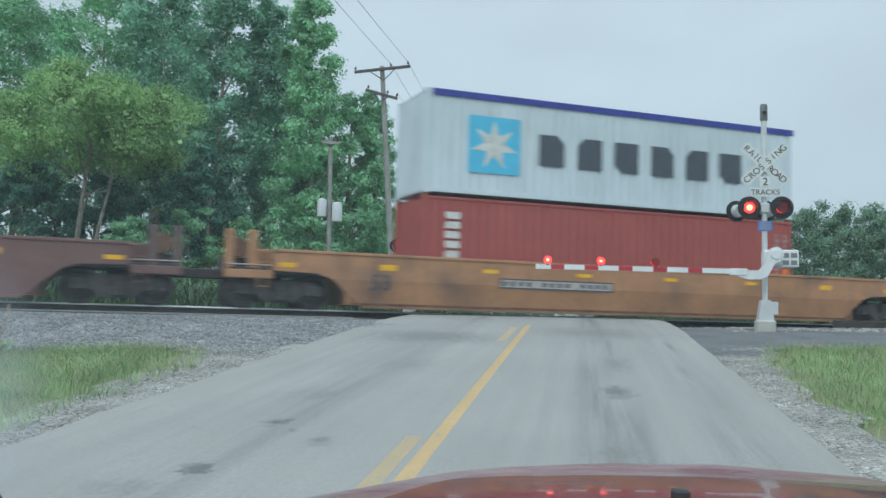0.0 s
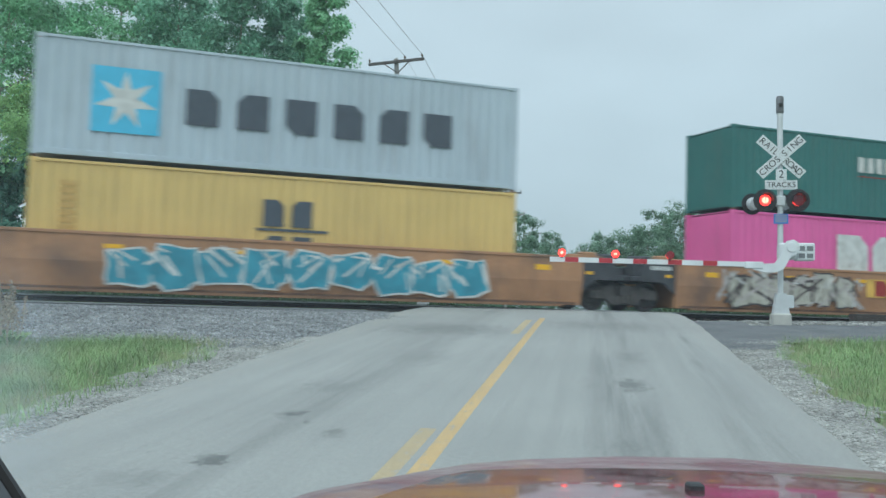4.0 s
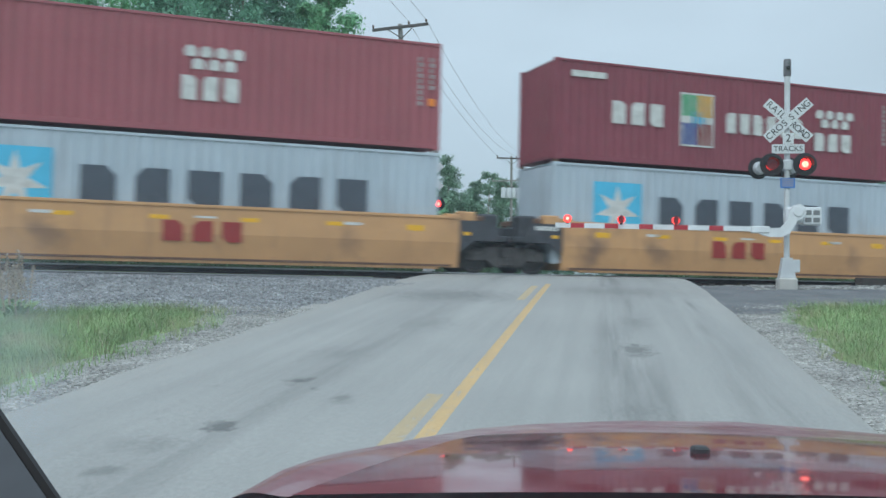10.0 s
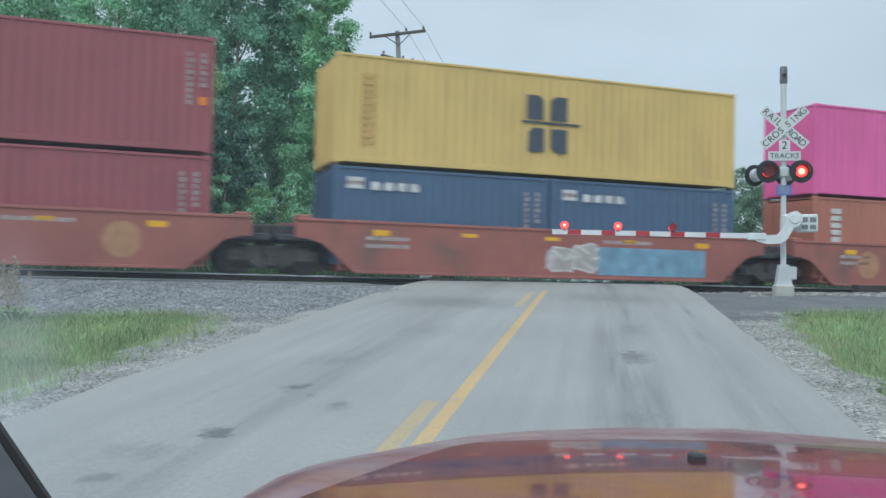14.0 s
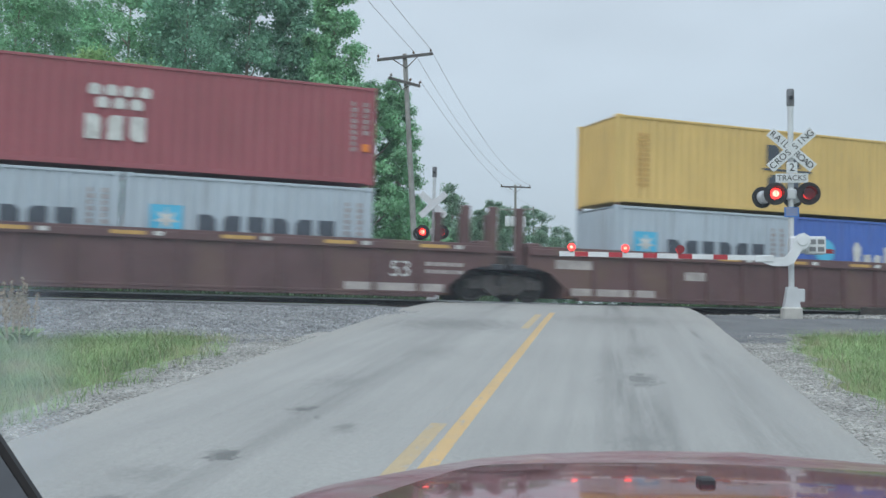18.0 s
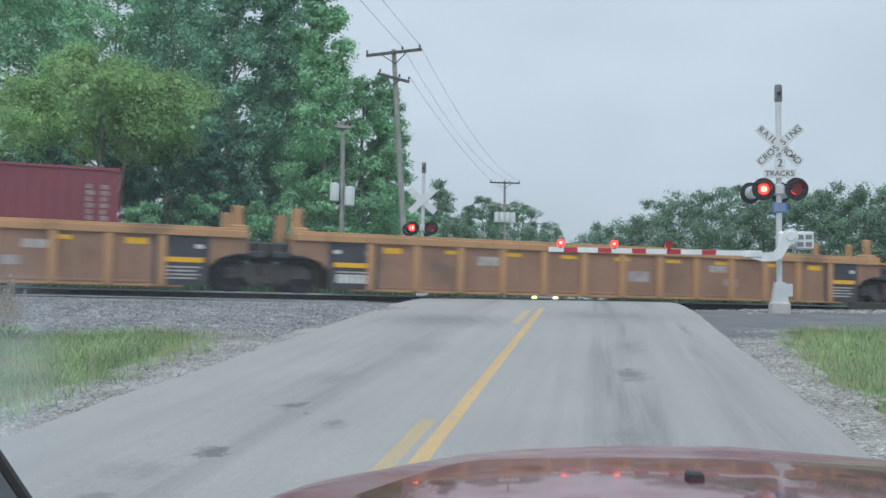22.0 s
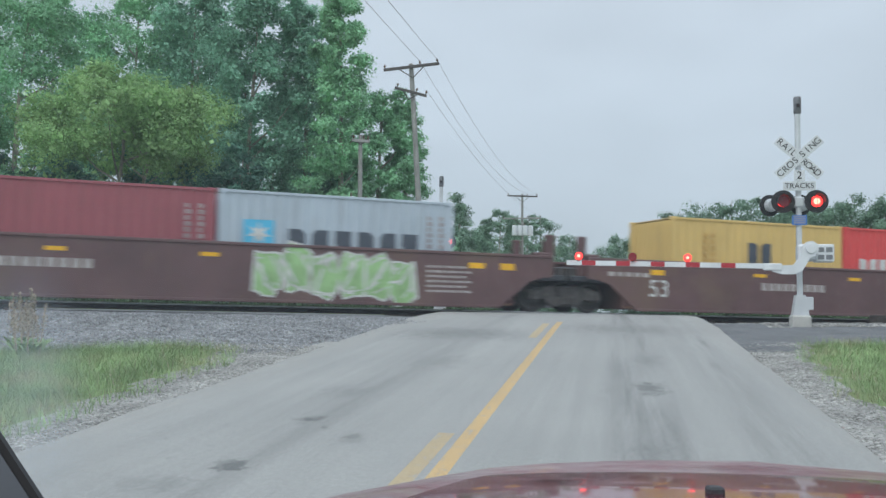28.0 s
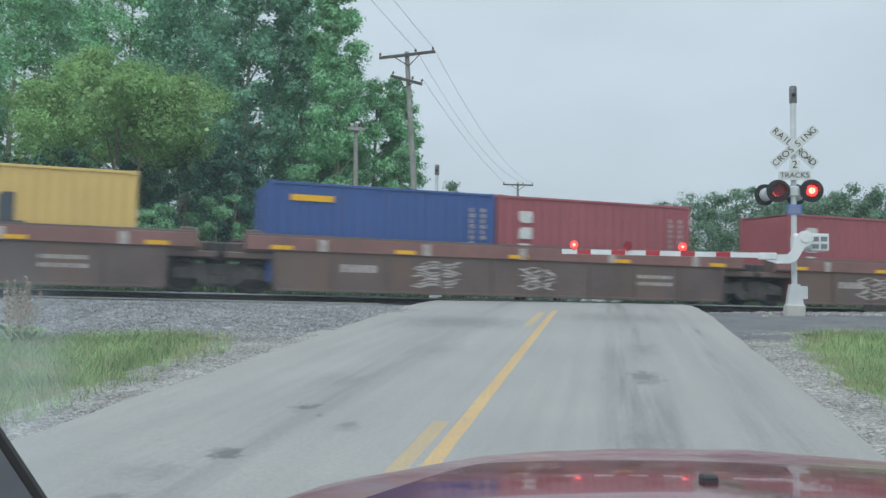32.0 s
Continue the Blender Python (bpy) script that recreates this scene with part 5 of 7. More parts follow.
    pair(-44.13, ("silver", lab("short silver grey", "a blue square and dark lettering", low), wave_word20()), ("silver", lab("short rust-edged silver grey", "a blue square and dark lettering", low), wave_word20()))
    c(-63.75, stack_z(ST), L40, ST, "maroon", lab("maroon", "white upright lettering", top), upright(ST, 3, 0.6, 1.2))
    pair(-63.75, ("maroon", lab("short maroon", "white upright lettering", low), upright20(3)), ("orange_red", lab("short orange red", "white upright lettering", low), upright20(6)))
    pair(-86.75, ("mustard", lab("short mustard yellow", "a dark mark", only), two_line20()), ("silver", lab("short silver grey", "a blue square and dark lettering", only), wave_word20()))
    pair(-126.4, ("red", lab("short bright red", "white lettering, bird mark", only), [word(0.6, 3.3, 1.05, 1.6, 7), swoosh(3.2, 4.5, 1.1, 1.7), word(4.5, 5.5, 1.05, 1.6, 3), block(5.0, 5.6, 2.1, 2.2, "mark_white")]),
         ("wine", lab("short wine red", "a yellow mark", only), [block(0.55, 2.15, 1.98, 2.28, "mark_yellow"), data20()]))
    pair(-150.05, ("silver", lab("short silver grey", "a blue square and dark lettering", only), wave_word20()), ("mustard", lab("short mustard yellow", "a dark mark", only), two_line20()))
    pair(-171.28, ("royal", lab("short royal blue", "a small yellow mark", only), [block(0.4, 1.5, 2.08, 2.3, "mark_yellow"), block(0.6, 1.4, 1.95, 2.02, "mark_white"), data20()]), ("sky", lab("short mid blue", "white script lettering", only), script20()))
    pair(C28, ("maroon", lab("short maroon", "white upright lettering", only), upright20(3)), ("orange_red", lab("short orange red", "pale stencilled data", only), [data20()]))
    pair(-213.1, ("mustard", lab("short mustard yellow", "a dark mark", only), two_line20()),
         ("red", lab("short bright red", "white lettering, bird mark", only), [word(0.6, 3.3, 1.05, 1.6, 7), swoosh(3.2, 4.5, 1.1, 1.9), word(4.5, 5.5, 1.05, 1.6, 3), block(5.0, 5.7, 2.0, 2.2, "mark_white")]))
    pair(-232.4, ("maroon", lab("short maroon", "white upright lettering", only), upright20(3)), ("silver", lab("short silver grey", "a blue square and dark lettering", only), wave_word20()))
    pair(-254.05, ("mustard", lab("short mustard yellow", "a dark mark", only), two_line20()), ("mustard", lab("short mustard yellow", "a dark mark", only), two_line20()))
    c(-268.85, LOW, L40, HC, "rust", lab("brick red", "white upright lettering", only), upright(HC))
    pair(-284.55, ("maroon", lab("short maroon", "white upright lettering", only), upright20(3)), ("mustard", lab("short mustard yellow", "a dark mark", only), two_line20()))
    pair(-300.6, ("royal", lab("short royal blue", "a small yellow mark", only), [block(0.55, 1.65, 2.1, 2.26, "mark_yellow"), data20()]), ("maroon", lab("short maroon", "white upright lettering", only), upright20(3)))
    container(-310.2, LOW, L20, ST, "mustard", lab("short mustard yellow", "a dark mark", only), two_line20())


def script20():
    def fn(q, y):
        for i in range(8):
            a = 2.3 + i * 0.4
            rounded(q, a, a + 0.3, 1.15 + 0.06 * (i % 2), 1.5 + (0.32 if i in (0, 3) else 0.0), y - 0.004, seed=i)
    return [("script_lettering", "mark_white", fn), roundel(1.2, 1.55, 0.38, "mark_blue"), block(0.85, 1.55, 1.48, 1.62, "mark_red"), block(5.0, 5.5, 2.1, 2.25, "mark_pale"), block(5.15, 5.4, 1.8, 1.9, "mark_pale")]


def tank_container(s, z):
    t = thing("tank_container", "pale blue-grey cylindrical tank in a red open frame", "tank container", group="containers on the train")
    prof = [(0.25, 0.4), (0.32, 0.85), (0.48, 1.08), (0.68, 1.15), (5.38, 1.15), (5.58, 1.08), (5.74, 0.85), (5.81, 0.4)]
    part("tank", Shape().turn(prof, (0, 0, 1.34), (1, 0, 0), 32), P["tank"], t, "pale blue-grey insulated tank", smooth=True)
    for x in (0.0, L20 - 0.13):
        for y in (-1.219, 1.089):
            part("corner_post", Shape().soft(x, x + 0.13, y, y + 0.13, 0, ST, 0.01), P["rust"], t)
        part("end_beam", Shape().soft(x, x + 0.13, -1.09, 1.09, ST - 0.13, ST, 0.01).soft(x, x + 0.13, -1.09, 1.09, 0.02, 0.16, 0.01), P["rust"], t)
    for y in (-1.219, 1.119):
        part("top_rail", Shape().soft(0.13, L20 - 0.13, y, y + 0.1, ST - 0.07, ST - 0.01, 0.01), P["rust"], t)
        part("bottom_rail", Shape().soft(0.13, L20 - 0.13, y, y + 0.1, 0.02, 0.14, 0.01), P["rust"], t)
    for x in (1.2, 2.9, 4.7):
        part("tank_band", Shape().turn([(0, 1.155), (0.06, 1.155)], (x, 0, 1.34), (1, 0, 0), 32), P["tank"], t)
    for nm, mk, fn in word(1.05, 4.75, 1.22, 1.66, 5, "mark_red"):
        q = Shape()
        fn(q, -1.158)
        part(nm, q, P[mk], t)
    part("mark", Shape().box(0.6, 1.0, -1.16, -1.09, 1.5, 1.58), P["mark_orange"], t)
    part("walkway", Shape().box(1.5, 4.6, -0.3, 0.3, 2.46, 2.52), P["silver"], t)
    return on_train(t, s, z)


def raised(name, mk, x0, x1, z0, z1, out):
    return (name, mk, lambda q, y: q.box(x0, x1, y - out, y - out + 0.03, z0, z1))


def make_wagons():
    w = wagon
    art = "articulated well wagon unit"
    y6 = lambda L, n=6: reflectors(L, n=n)
    w(335.9, 20.2, "smooth", "car_orange", "faded orange single well wagon", "end", "end", y6(20.2))
    w(311.8, 20.2, "smooth", "car_orange", "faded orange single well wagon with a dark number board", "end", "end",
      y6(20.2) + [board(6.0, 9.6, 0.72, 1.0), numerals(2.3, 0.55, 0.42, "53", "mark_dark")])
    w(287.7, 20.2, "smooth", "car_brown", "rusty brown single well wagon with grey graffiti", "end", "end",
      y6(20.2) + spray(6.3, 14.4, 0.18, 1.38, 9, "spray_grey", seed=2) + [line_of_data(4.2, 6.2, 1.2, 0.12, 10)])
    A = [(264.0, 19.8, "joint", "end"), (244.3, 19.7, "joint", "joint"), (224.6, 19.7, "end", "joint")]
    mk = [[board(12.3, 15.3, 0.72, 1.0)] + spray(10.6, 15.6, 1.0, 1.36, 8, "spray_grey", seed=9),
          spray(3.4, 8.2, 0.2, 1.38, 6, "spray_grey", seed=4) + [block(8.7, 11.3, 0.66, 1.24, "spray_yellow", "mark_panel"), [(n, k, (lambda g: lambda q, y: g(q, y - 0.008))(g)) for n, k, g in word(9.05, 11.2, 0.7, 1.2, 3, "mark_red")]] + scribble(3.0, 8.6, 0.25, 1.35, 26, "mark_pale", 21) + scribble(3.2, 8.4, 0.3, 1.3, 16, "spray_line", 22) + scribble(11.4, 16.4, 0.25, 1.35, 14, "spray_line", 23) + spray(11.4, 16.4, 0.2, 1.38, 6, "spray_cream", seed=6),
          spray(5.5, 15.2, 0.2, 1.35, 9, "spray_teal", "mark_white", seed=5)]
    for (s, L, l, r), m in zip(A, mk):
        w(s, L, "flush", "car_orange", "faded orange " + art + " with graffiti", l, r, y6(L) + m)
    B = [(199.9, 19.8, "joint", "end"), (180.2, 19.7, "joint", "joint"), (160.5, 19.7, "end", "joint")]
    mk = [spray(2.8, 8.6, 0.2, 1.35, 7, "spray_yellow", seed=1) + spray(8.8, 12.4, 0.3, 1.25, 4, "spray_lilac", "mark_pale", seed=3) + [word(12.4, 15.2, 0.55, 1.0, 4, "mark_tan")],
          spray(8.1, 11.9, 0.18, 1.4, 5, "spray_cream", seed=7) + [word(12.0, 15.2, 0.6, 0.95, 4, "mark_tan"), numerals(1.9, 0.55, 0.45, "53", "mark_tan")] + spray(16.0, 17.6, 0.35, 1.1, 2, "spray_grey", seed=8) + scribble(3.4, 6.6, 0.4, 1.2, 30, "spray_lilac", 3),
          spray(7.2, 9.2, 0.2, 1.3, 3, "spray_cream", seed=11) + spray(10.1, 12.4, 0.2, 1.3, 3, "spray_lilac", "mark_white", seed=12) + [word(12.5, 14.8, 0.6, 0.95, 4, "mark_tan"), numerals(2.2, 0.5, 0.45, "53", "mark_pale")] + spray(2.6, 4.6, 0.4, 1.35, 4, "spray_grey", seed=13) + scribble(14.9, 17.2, 0.3, 1.25, 30, "mark_faint", 7)]
    for (s, L, l, r), m in zip(B, mk):
        w(s, L, "smooth", "car_brown", "rusty brown " + art + " covered in graffiti", l, r, y6(L) + m + stencil_rows(L - 3.6, L - 2.3, 0.5, 5) + [block(1.75, 2.1, 1.12, 1.26, "mark_pale", "small_mark"), block(L - 4.4, L - 4.1, 1.2, 1.32, "mark_pale", "small_mark")], top=1.5)
    for i, (s, L, l, r) in enumerate([(140.95, 15.55, "joint", "end"), (125.4, 15.55, "joint", "joint"), (109.0, 16.4, "joint", "joint"), (93.4, 15.6, "joint", "joint"), (77.6, 15.8, "end", "joint")]):
        x = (9.1, 6.5, 7.2, 6.6, 4.4)[i]
        m = [word(x, x + 2.1, 0.6, 1.1, 3, "mark_red")] if 0 < i < 4 else [board(x, x + 2.6, 0.84, 1.12)]
        w(s, L, "flush", "car_yellow", "yellow " + art + " with black ends", l, r, y6(L) + m + reflectors(L, 1.2, 3, 4.5, L - 4.5, 0.5, 0.05, "mark_white"))
    for i, (s, L, l, r) in enumerate([(57.6, 15.8, "joint", "end"), (42.1, 15.5, "joint", "joint"), (26.5, 15.6, "joint", "joint"), (11.0, 15.5, "joint", "joint"), (-4.8, 15.8, "end", "joint")]):
        m = [roundel(3.5 if i == 0 else 12.0, 0.75, 0.44, "mark_sand")] if i != 1 else [block(9.2, 12.8, 0.2, 1.0, "spray_blue", "graffiti")] + spray(7.6, 9.2, 0.2, 1.1, 2, "mark_pale", "mark_white", seed=2)
        m += [line_of_data(2.4, 3.6, 0.95, 0.1, 6), line_of_data(2.4, 3.6, 0.75, 0.1, 6), line_of_data(9.4, 11.0, 1.1, 0.1, 8)]
        w(s, L, "smooth", "car_red", "dusty red-brown " + art, l, r, y6(L, 5) + m, top=1.4)
    for i, (s, L, l, r) in enumerate([(-28.1, 19.1, "joint", "end"), (-47.9, 19.8, "joint", "joint"), (-67.5, 19.6, "end", "joint")]):
        m = reflectors(L, 1.42, 7, 2.2, L - 2.2, 0.8, 0.09, "mark_tan", "chord_mark", False) + reflectors(L, 1.42, 7, 2.9, L - 1.5, 0.22, 0.1, "mark_white", "chord_mark", False) + [block(1.9, 4.6, 0.2, 0.42, "mark_pale", "data_panel"), block(L - 4.6, L - 1.9, 0.2, 0.42, "mark_pale", "data_panel"),
            block(5.6, 6.4, 0.75, 1.0, "mark_pale", "data_panel"), numerals(L - 3.4, 0.6, 0.42, "53"), line_of_data(L - 2.4, L - 1.3, 0.9, 0.1, 5), line_of_data(L - 2.4, L - 1.3, 0.7, 0.1, 5), block(1.4, 2.6, 0.95, 1.2, "mark_pale", "data_panel")]
        up = ([0.4] if l == "joint" else []) + ([L - 1.2, L - 0.4] if r == "joint" else [])
        w(s, L, "ribbed", "car_dark", "dark brown " + art + " with ribbed sides", l, r, m, top=1.5, posts_up=up, post_top=2.6)
    for i, (s, L, l, r) in enumerate([(-90.4, 18.8, "joint", "end"), (-110.6, 20.2, "joint", "joint"), (-130.4, 19.8, "end", "joint")]):
        m = reflectors(L, 1.18, 9, 3.2, L - 3.2, 0.5, 0.1) + [block(a, a + w0, z0, z0 + h0, mk0, "faded_patch") for a, w0, z0, h0, mk0 in ((5.6, 0.62, 0.86, 0.24, "mark_pale"), (9.3 + i, 0.7, 0.55, 0.3, "mark_faint"), (12.1 + i, 0.6, 0.9, 0.2, "mark_pale"), (13.6, 0.5, 0.5, 0.22, "mark_faint"))]
        for jx, k, side in ((0.0, 1, l), (L, -1, r)):
            if side == "joint":
                a, b = sorted((jx + k * 1.5, jx + k * 2.8))
                m += [raised("end_panel", "end_black", a, b, 0.12, 1.48, 0.03), raised("end_panel_mark", "mark_yellow", a + 0.12, b - 0.12, 0.68, 0.8, 0.036)]
                m += [raised("end_panel_mark", "mark_pale", a + 0.2, b - 0.2 - 0.1 * (n % 2), 0.54 - 0.09 * n, 0.58 - 0.09 * n, 0.036) for n in range(4)]
                m += [raised("end_panel_mark", "mark_white", q, q + 0.18, zz, zz + 0.1, 0.036) for q in (a + 0.12, b - 0.32) for zz in (1.34, 1.02)]
                if k > 0:
                    m += [raised("number_block", "mark_white", a + 0.2 + 0.15 * n, a + 0.32 + 0.15 * n, 0.28, 0.5, 0.042) for n in range(6)]
        w(s, L, "ribbed", "car_rib", "rusty orange " + art + " with ribbed sides", l, r, m, top=1.52, panel="car_panel", posts_up=[0.7, L - 0.8] if l == "joint" else [L - 0.8])
    w(-153.4, 18.7, "ribbed", "car_rib", "rusty orange single well wagon with ribbed sides", "end", "end", reflectors(18.7, 1.42, 5, 3, 15.7, 0.6, 0.08, name="chord_mark", big=False), top=1.5, panel="car_panel", posts_up=[-0.9, 19.5])
    w(-173.1, 15.9, "ribbed", "car_rib", "rusty orange short well wagon with ribbed sides", "end", "end", reflectors(15.9, 1.36, 4, 3, 12.9, 0.8, 0.08, name="chord_mark", big=False) + spray(11.0, 12.6, 0.35, 1.1, 2, "spray_grey", seed=3), top=1.45, panel="car_panel", posts=4, square=True)
    for i, (s, L, l, r) in enumerate([(-197.0, 19.8, "joint", "end"), (-216.8, 19.8, "joint", "joint"), (-236.4, 19.6, "end", "joint")]):
        m = [numerals(2.5, 0.5, 0.5, "53"), line_of_data(4.8 if i == 2 else 6.4, 7.2 if i == 2 else 8.8, 0.78, 0.22, 9, "mark_pale"), line_of_data(1.2, 2.6, 1.05, 0.12, 5, "mark_pale")]
        m += [spray(6.0, 14.0, 0.3, 1.3, 7, "spray_lilac", seed=2), spray(12.6, 17.2, 0.15, 1.3, 5, "spray_cream", "spray_line", seed=5), spray(10.9, 15.1, 0.15, 1.5, 6, "spray_green", "mark_white", seed=8)][i]
        w(s, L, "smooth", "car_dark", "dark brown " + art + " with graffiti", l, r, reflectors(L, 1.22, 5) + m + stencil_rows(L - 4.2, L - 2.9, 0.45, 6, "mark_pale") + [block(L - 2.1, L - 1.7, 1.1, 1.28, "mark_yellow", "reflector")], top=1.5, posts_up=[0.5, L - 0.5] if l == "joint" else [L - 0.5])
    for i, (s, L, l, r) in enumerate([(-255.15, 15.2, "joint", "end"), (-270.35, 15.2, "joint", "joint"), (-286.1, 15.75, "joint", "joint"), (-302.0, 15.9, "joint", "joint"), (-317.5, 15.5, "end", "joint")]):
        m = [("chord_mark", "mark_yellow", (lambda xx: lambda q, y: q.box(xx, xx + 0.55, y - 0.004, y, 1.12, 1.22))(1.2 + k * (L - 3.0) / 4)) for k in range(5)]
        m += [("chord_mark", "mark_pale", (lambda xx: lambda q, y: q.box(xx, xx + 0.22, y - 0.004, y, 1.1, 1.4))(2.4 + k * (L - 4.8) / 4)) for k in range(5)]
        m += [line_of_data(3.0, 4.0, 0.6, 0.2, 5), line_of_data(L - 4.2, L - 3.0, 0.7, 0.1, 6), line_of_data(L - 4.2, L - 3.0, 0.5, 0.1, 6), wavy(L / 2 + (0.7 if i < 3 else 0.15), L / 2 + (1.6 if i < 3 else 1.05), 0.3, 0.9, 8, "mark_pale", i), wavy(L / 2 - (4.1 if i < 3 else 2.9), L / 2 - (2.9 if i < 3 else 1.8), 0.28, 0.95, 9, "mark_pale", i + 0.5)]
        w(s, L, "panel", "car_grime", "grimy grey-brown " + art + " with a purple-brown top chord", l, r, m, top=1.45, end_col="car_grime", square=True)


make_wagons()
make_loads()
# ---------------------------------------------------------------- crossing signal
def lettering(name, text, size, mat, parent, m, extrude=0.002):
    cu = bpy.data.curves.new(name, "FONT")
    cu.body, cu.size, cu.align_x, cu.align_y, cu.extrude = text, size, "CENTER", "CENTER", extrude
    ob = bpy.data.objects.new(name, cu)
    scene.collection.objects.link(ob)
    me = bpy.data.meshes.new_from_object(ob.evaluated_get(bpy.context.evaluated_depsgraph_get()))
    bpy.data.objects.remove(ob)
    me.materials.append(mat)
    o = new(name, me)
    o.parent = parent
    o.matrix_basis = m
    return o


blinkers = []


def red_lamp(parent, x, z, y0=-0.12, phase=0, swing=79.3, name="flashing_lamp"):
    """A round black plate with a hooded lamp, and an added shutter that imitates flashing."""
    p = part(name, Shape().turn([(0, 0.245), (0.02, 0.25), (0.03, 0.245)], (x, y0, z), (0, -1, 0), 28), M["black"], parent, "round black lamp plate with red lens", smooth=True)
    hood = Shape()
    n = 20
    for i in range(n + 1):
        a = math.radians(-15 + 210 * i / n)
        for yy, r in ((y0 - 0.03, 0.135), (y0 - 0.26, 0.145)):
            hood.v.append((x + r * math.cos(a), yy, z + r * math.sin(a)))
    hood.f = [(2 * i, 2 * i + 1, 2 * i + 3, 2 * i + 2) for i in range(n)]
    hood.m = [0] * n
    part("hood", hood, M["black"], p)
    part("housing", Shape().turn([(0, 0.15), (0.12, 0.15), (0.2, 0.08)], (x, y0, z), (0, 1, 0), 20), M["black"], p)
    part("lens", Shape().turn([(0.0, 0.122), (0.010, 0.115), (0.018, 0.07)], (x, y0 - 0.034, z), (0, -1, 0), 24), M["lamp_on"], p, "glowing red lens", smooth=True)
    part("bulb", Shape().turn([(0.0, 0.07), (0.014, 0.055), (0.02, 0.0)], (x, y0 - 0.053, z), (0, -1, 0), 20), M["lamp_core"], p, "white-hot lamp centre", smooth=True)
    v = part("shutter", Shape().turn([(-0.002, 0.126), (0.002, 0.126), (0.003, 0.0)], (0, 0, 0), (0, -1, 0), 24), M["lamp_dim"], p, "added dark red disc, turns before the lens to imitate flashing", at=Matrix.Translation((x, y0 - 0.1, z)), smooth=True)
    blinkers.append((v, Vector((x, y0 - 0.1, z)), phase, 0.625, swing))
    return p


def make_signal(m, front=True):
    t = thing("crossing_signal", "silver crossing signal mast with crossbuck and twin red lamps" if front else "silver crossing signal mast beyond the tracks", "crossing signal", m)
    part("foundation", Shape().soft(-0.2, 0.2, -0.2, 0.2, -0.45, 0.06, 0.03), M["concrete"], t, "pale concrete footing")
    part("base", Shape().plate([(-0.17, 0.06), (0.17, 0.06), (0.10, 0.50), (-0.10, 0.50)], -0.13, 0.13), M["silver"], t)
    part("base_box", Shape().soft(0.1, 0.26, -0.12, 0.12, 0.18, 0.46, 0.015), M["silver"], t)
    part("mast", Shape().tube((0, 0, 0.46), (0, 0, 4.55), 0.062, n=16), M["silver"], t, smooth=True)
    part("bell", Shape().turn([(0, 0.07), (0.03, 0.082), (0.33, 0.082), (0.38, 0.07)], (0, 0, 4.48), (0, 0, 1), 16), M["bell"], t, "weathered dark grey mast-top bell", smooth=True)
    part("bell_mouth", Shape().turn([(0, 0.035), (0.02, 0.045), (0.03, 0.03)], (0, -0.07, 4.66), (0, -1, 0), 12), M["black"], t)
    cz, y = 3.50, -0.11
    for sgn, words in ((1, "CROSSING"), (-1, "RAILROAD")):
        rot = Matrix.Translation((0, y + (0.012 if sgn < 0 else -0.004), cz)) @ Matrix.Rotation(radians(-sgn * 42), 4, "Y")
        b = part("crossbuck_blade", Shape().soft(-0.61, 0.61, -0.004, 0.004, -0.114, 0.114, 0.003), M["white"], t, "white blade with black letters" if front else "", at=rot)
        if front:
            xs = (-0.52, -0.38, -0.24, -0.10, 0.10, 0.24, 0.38, 0.52) if sgn > 0 else (-0.52, -0.38, -0.25, -0.15, 0.15, 0.27, 0.39, 0.51)
            for x, w in zip(xs, words):
                lettering("letter", w, 0.20, M["ink"], b, Matrix.Translation((x, -0.007, 0)) @ Matrix.Rotation(math.pi / 2, 4, "X"))
    part("brace", Shape().box(-0.05, 0.05, -0.098, 0.0, 3.38, 3.62), M["silver"], t)
    if front:
        p = part("count_plate", Shape().soft(-0.115, 0.115, y - 0.024, y - 0.016, 2.98, 3.22, 0.004), M["white"], t, "white plate with the numeral two")
        lettering("numeral", "2", 0.24, M["ink"], p, Matrix.Translation((0, y - 0.028, 3.10)) @ Matrix.Rotation(math.pi / 2, 4, "X"))
        p = part("word_plate", Shape().soft(-0.34, 0.34, y - 0.012, y - 0.004, 2.77, 2.975, 0.004), M["white"], t, "white plate with the word tracks")
        lettering("letters", "TRACKS", 0.165, M["ink"], p, Matrix.Translation((0, y - 0.016, 2.872)) @ Matrix.Rotation(math.pi / 2, 4, "X"))
    LZ = 2.53
    part("lamp_arm", Shape().tube((-0.36, -0.02, LZ), (0.36, -0.02, LZ), 0.04, n=10), M["silver"], t)
    for k, x in enumerate((-0.345, 0.345)):
        red_lamp(t, x, LZ, phase=k, swing=79.3 if front else 89.5)
        q = part("rear_lamp", Shape().turn([(0, 0.24), (0.03, 0.24)], (x - (0.20 if x < 0 else 0.24), 0.32, LZ - 0.03), (-0.35, 1, 0), 24), M["black"], t, "lamp turned to the other road side")
        part("housing", Shape().turn([(0, 0.13), (0.16, 0.15)], (x - (0.14 if x < 0 else 0.18), 0.16, LZ - 0.03), (-0.35, 1, 0), 16), M["silver"], q)
    part("lamp_box", Shape().soft(-0.1, 0.1, -0.1, 0.1, LZ - 0.11, LZ + 0.11, 0.02), M["silver"], t)
    if front:
        p = part("notice_plate", Shape().soft(-0.155, 0.155, -0.085, -0.076, 2.02, 2.24, 0.004), M["blue_sign"], t, "small blue notice plate")
        q = Shape()
        for i in range(4):
            q.box(-0.12, 0.12, -0.09, -0.086, 2.06 + i * 0.045, 2.08 + i * 0.045)
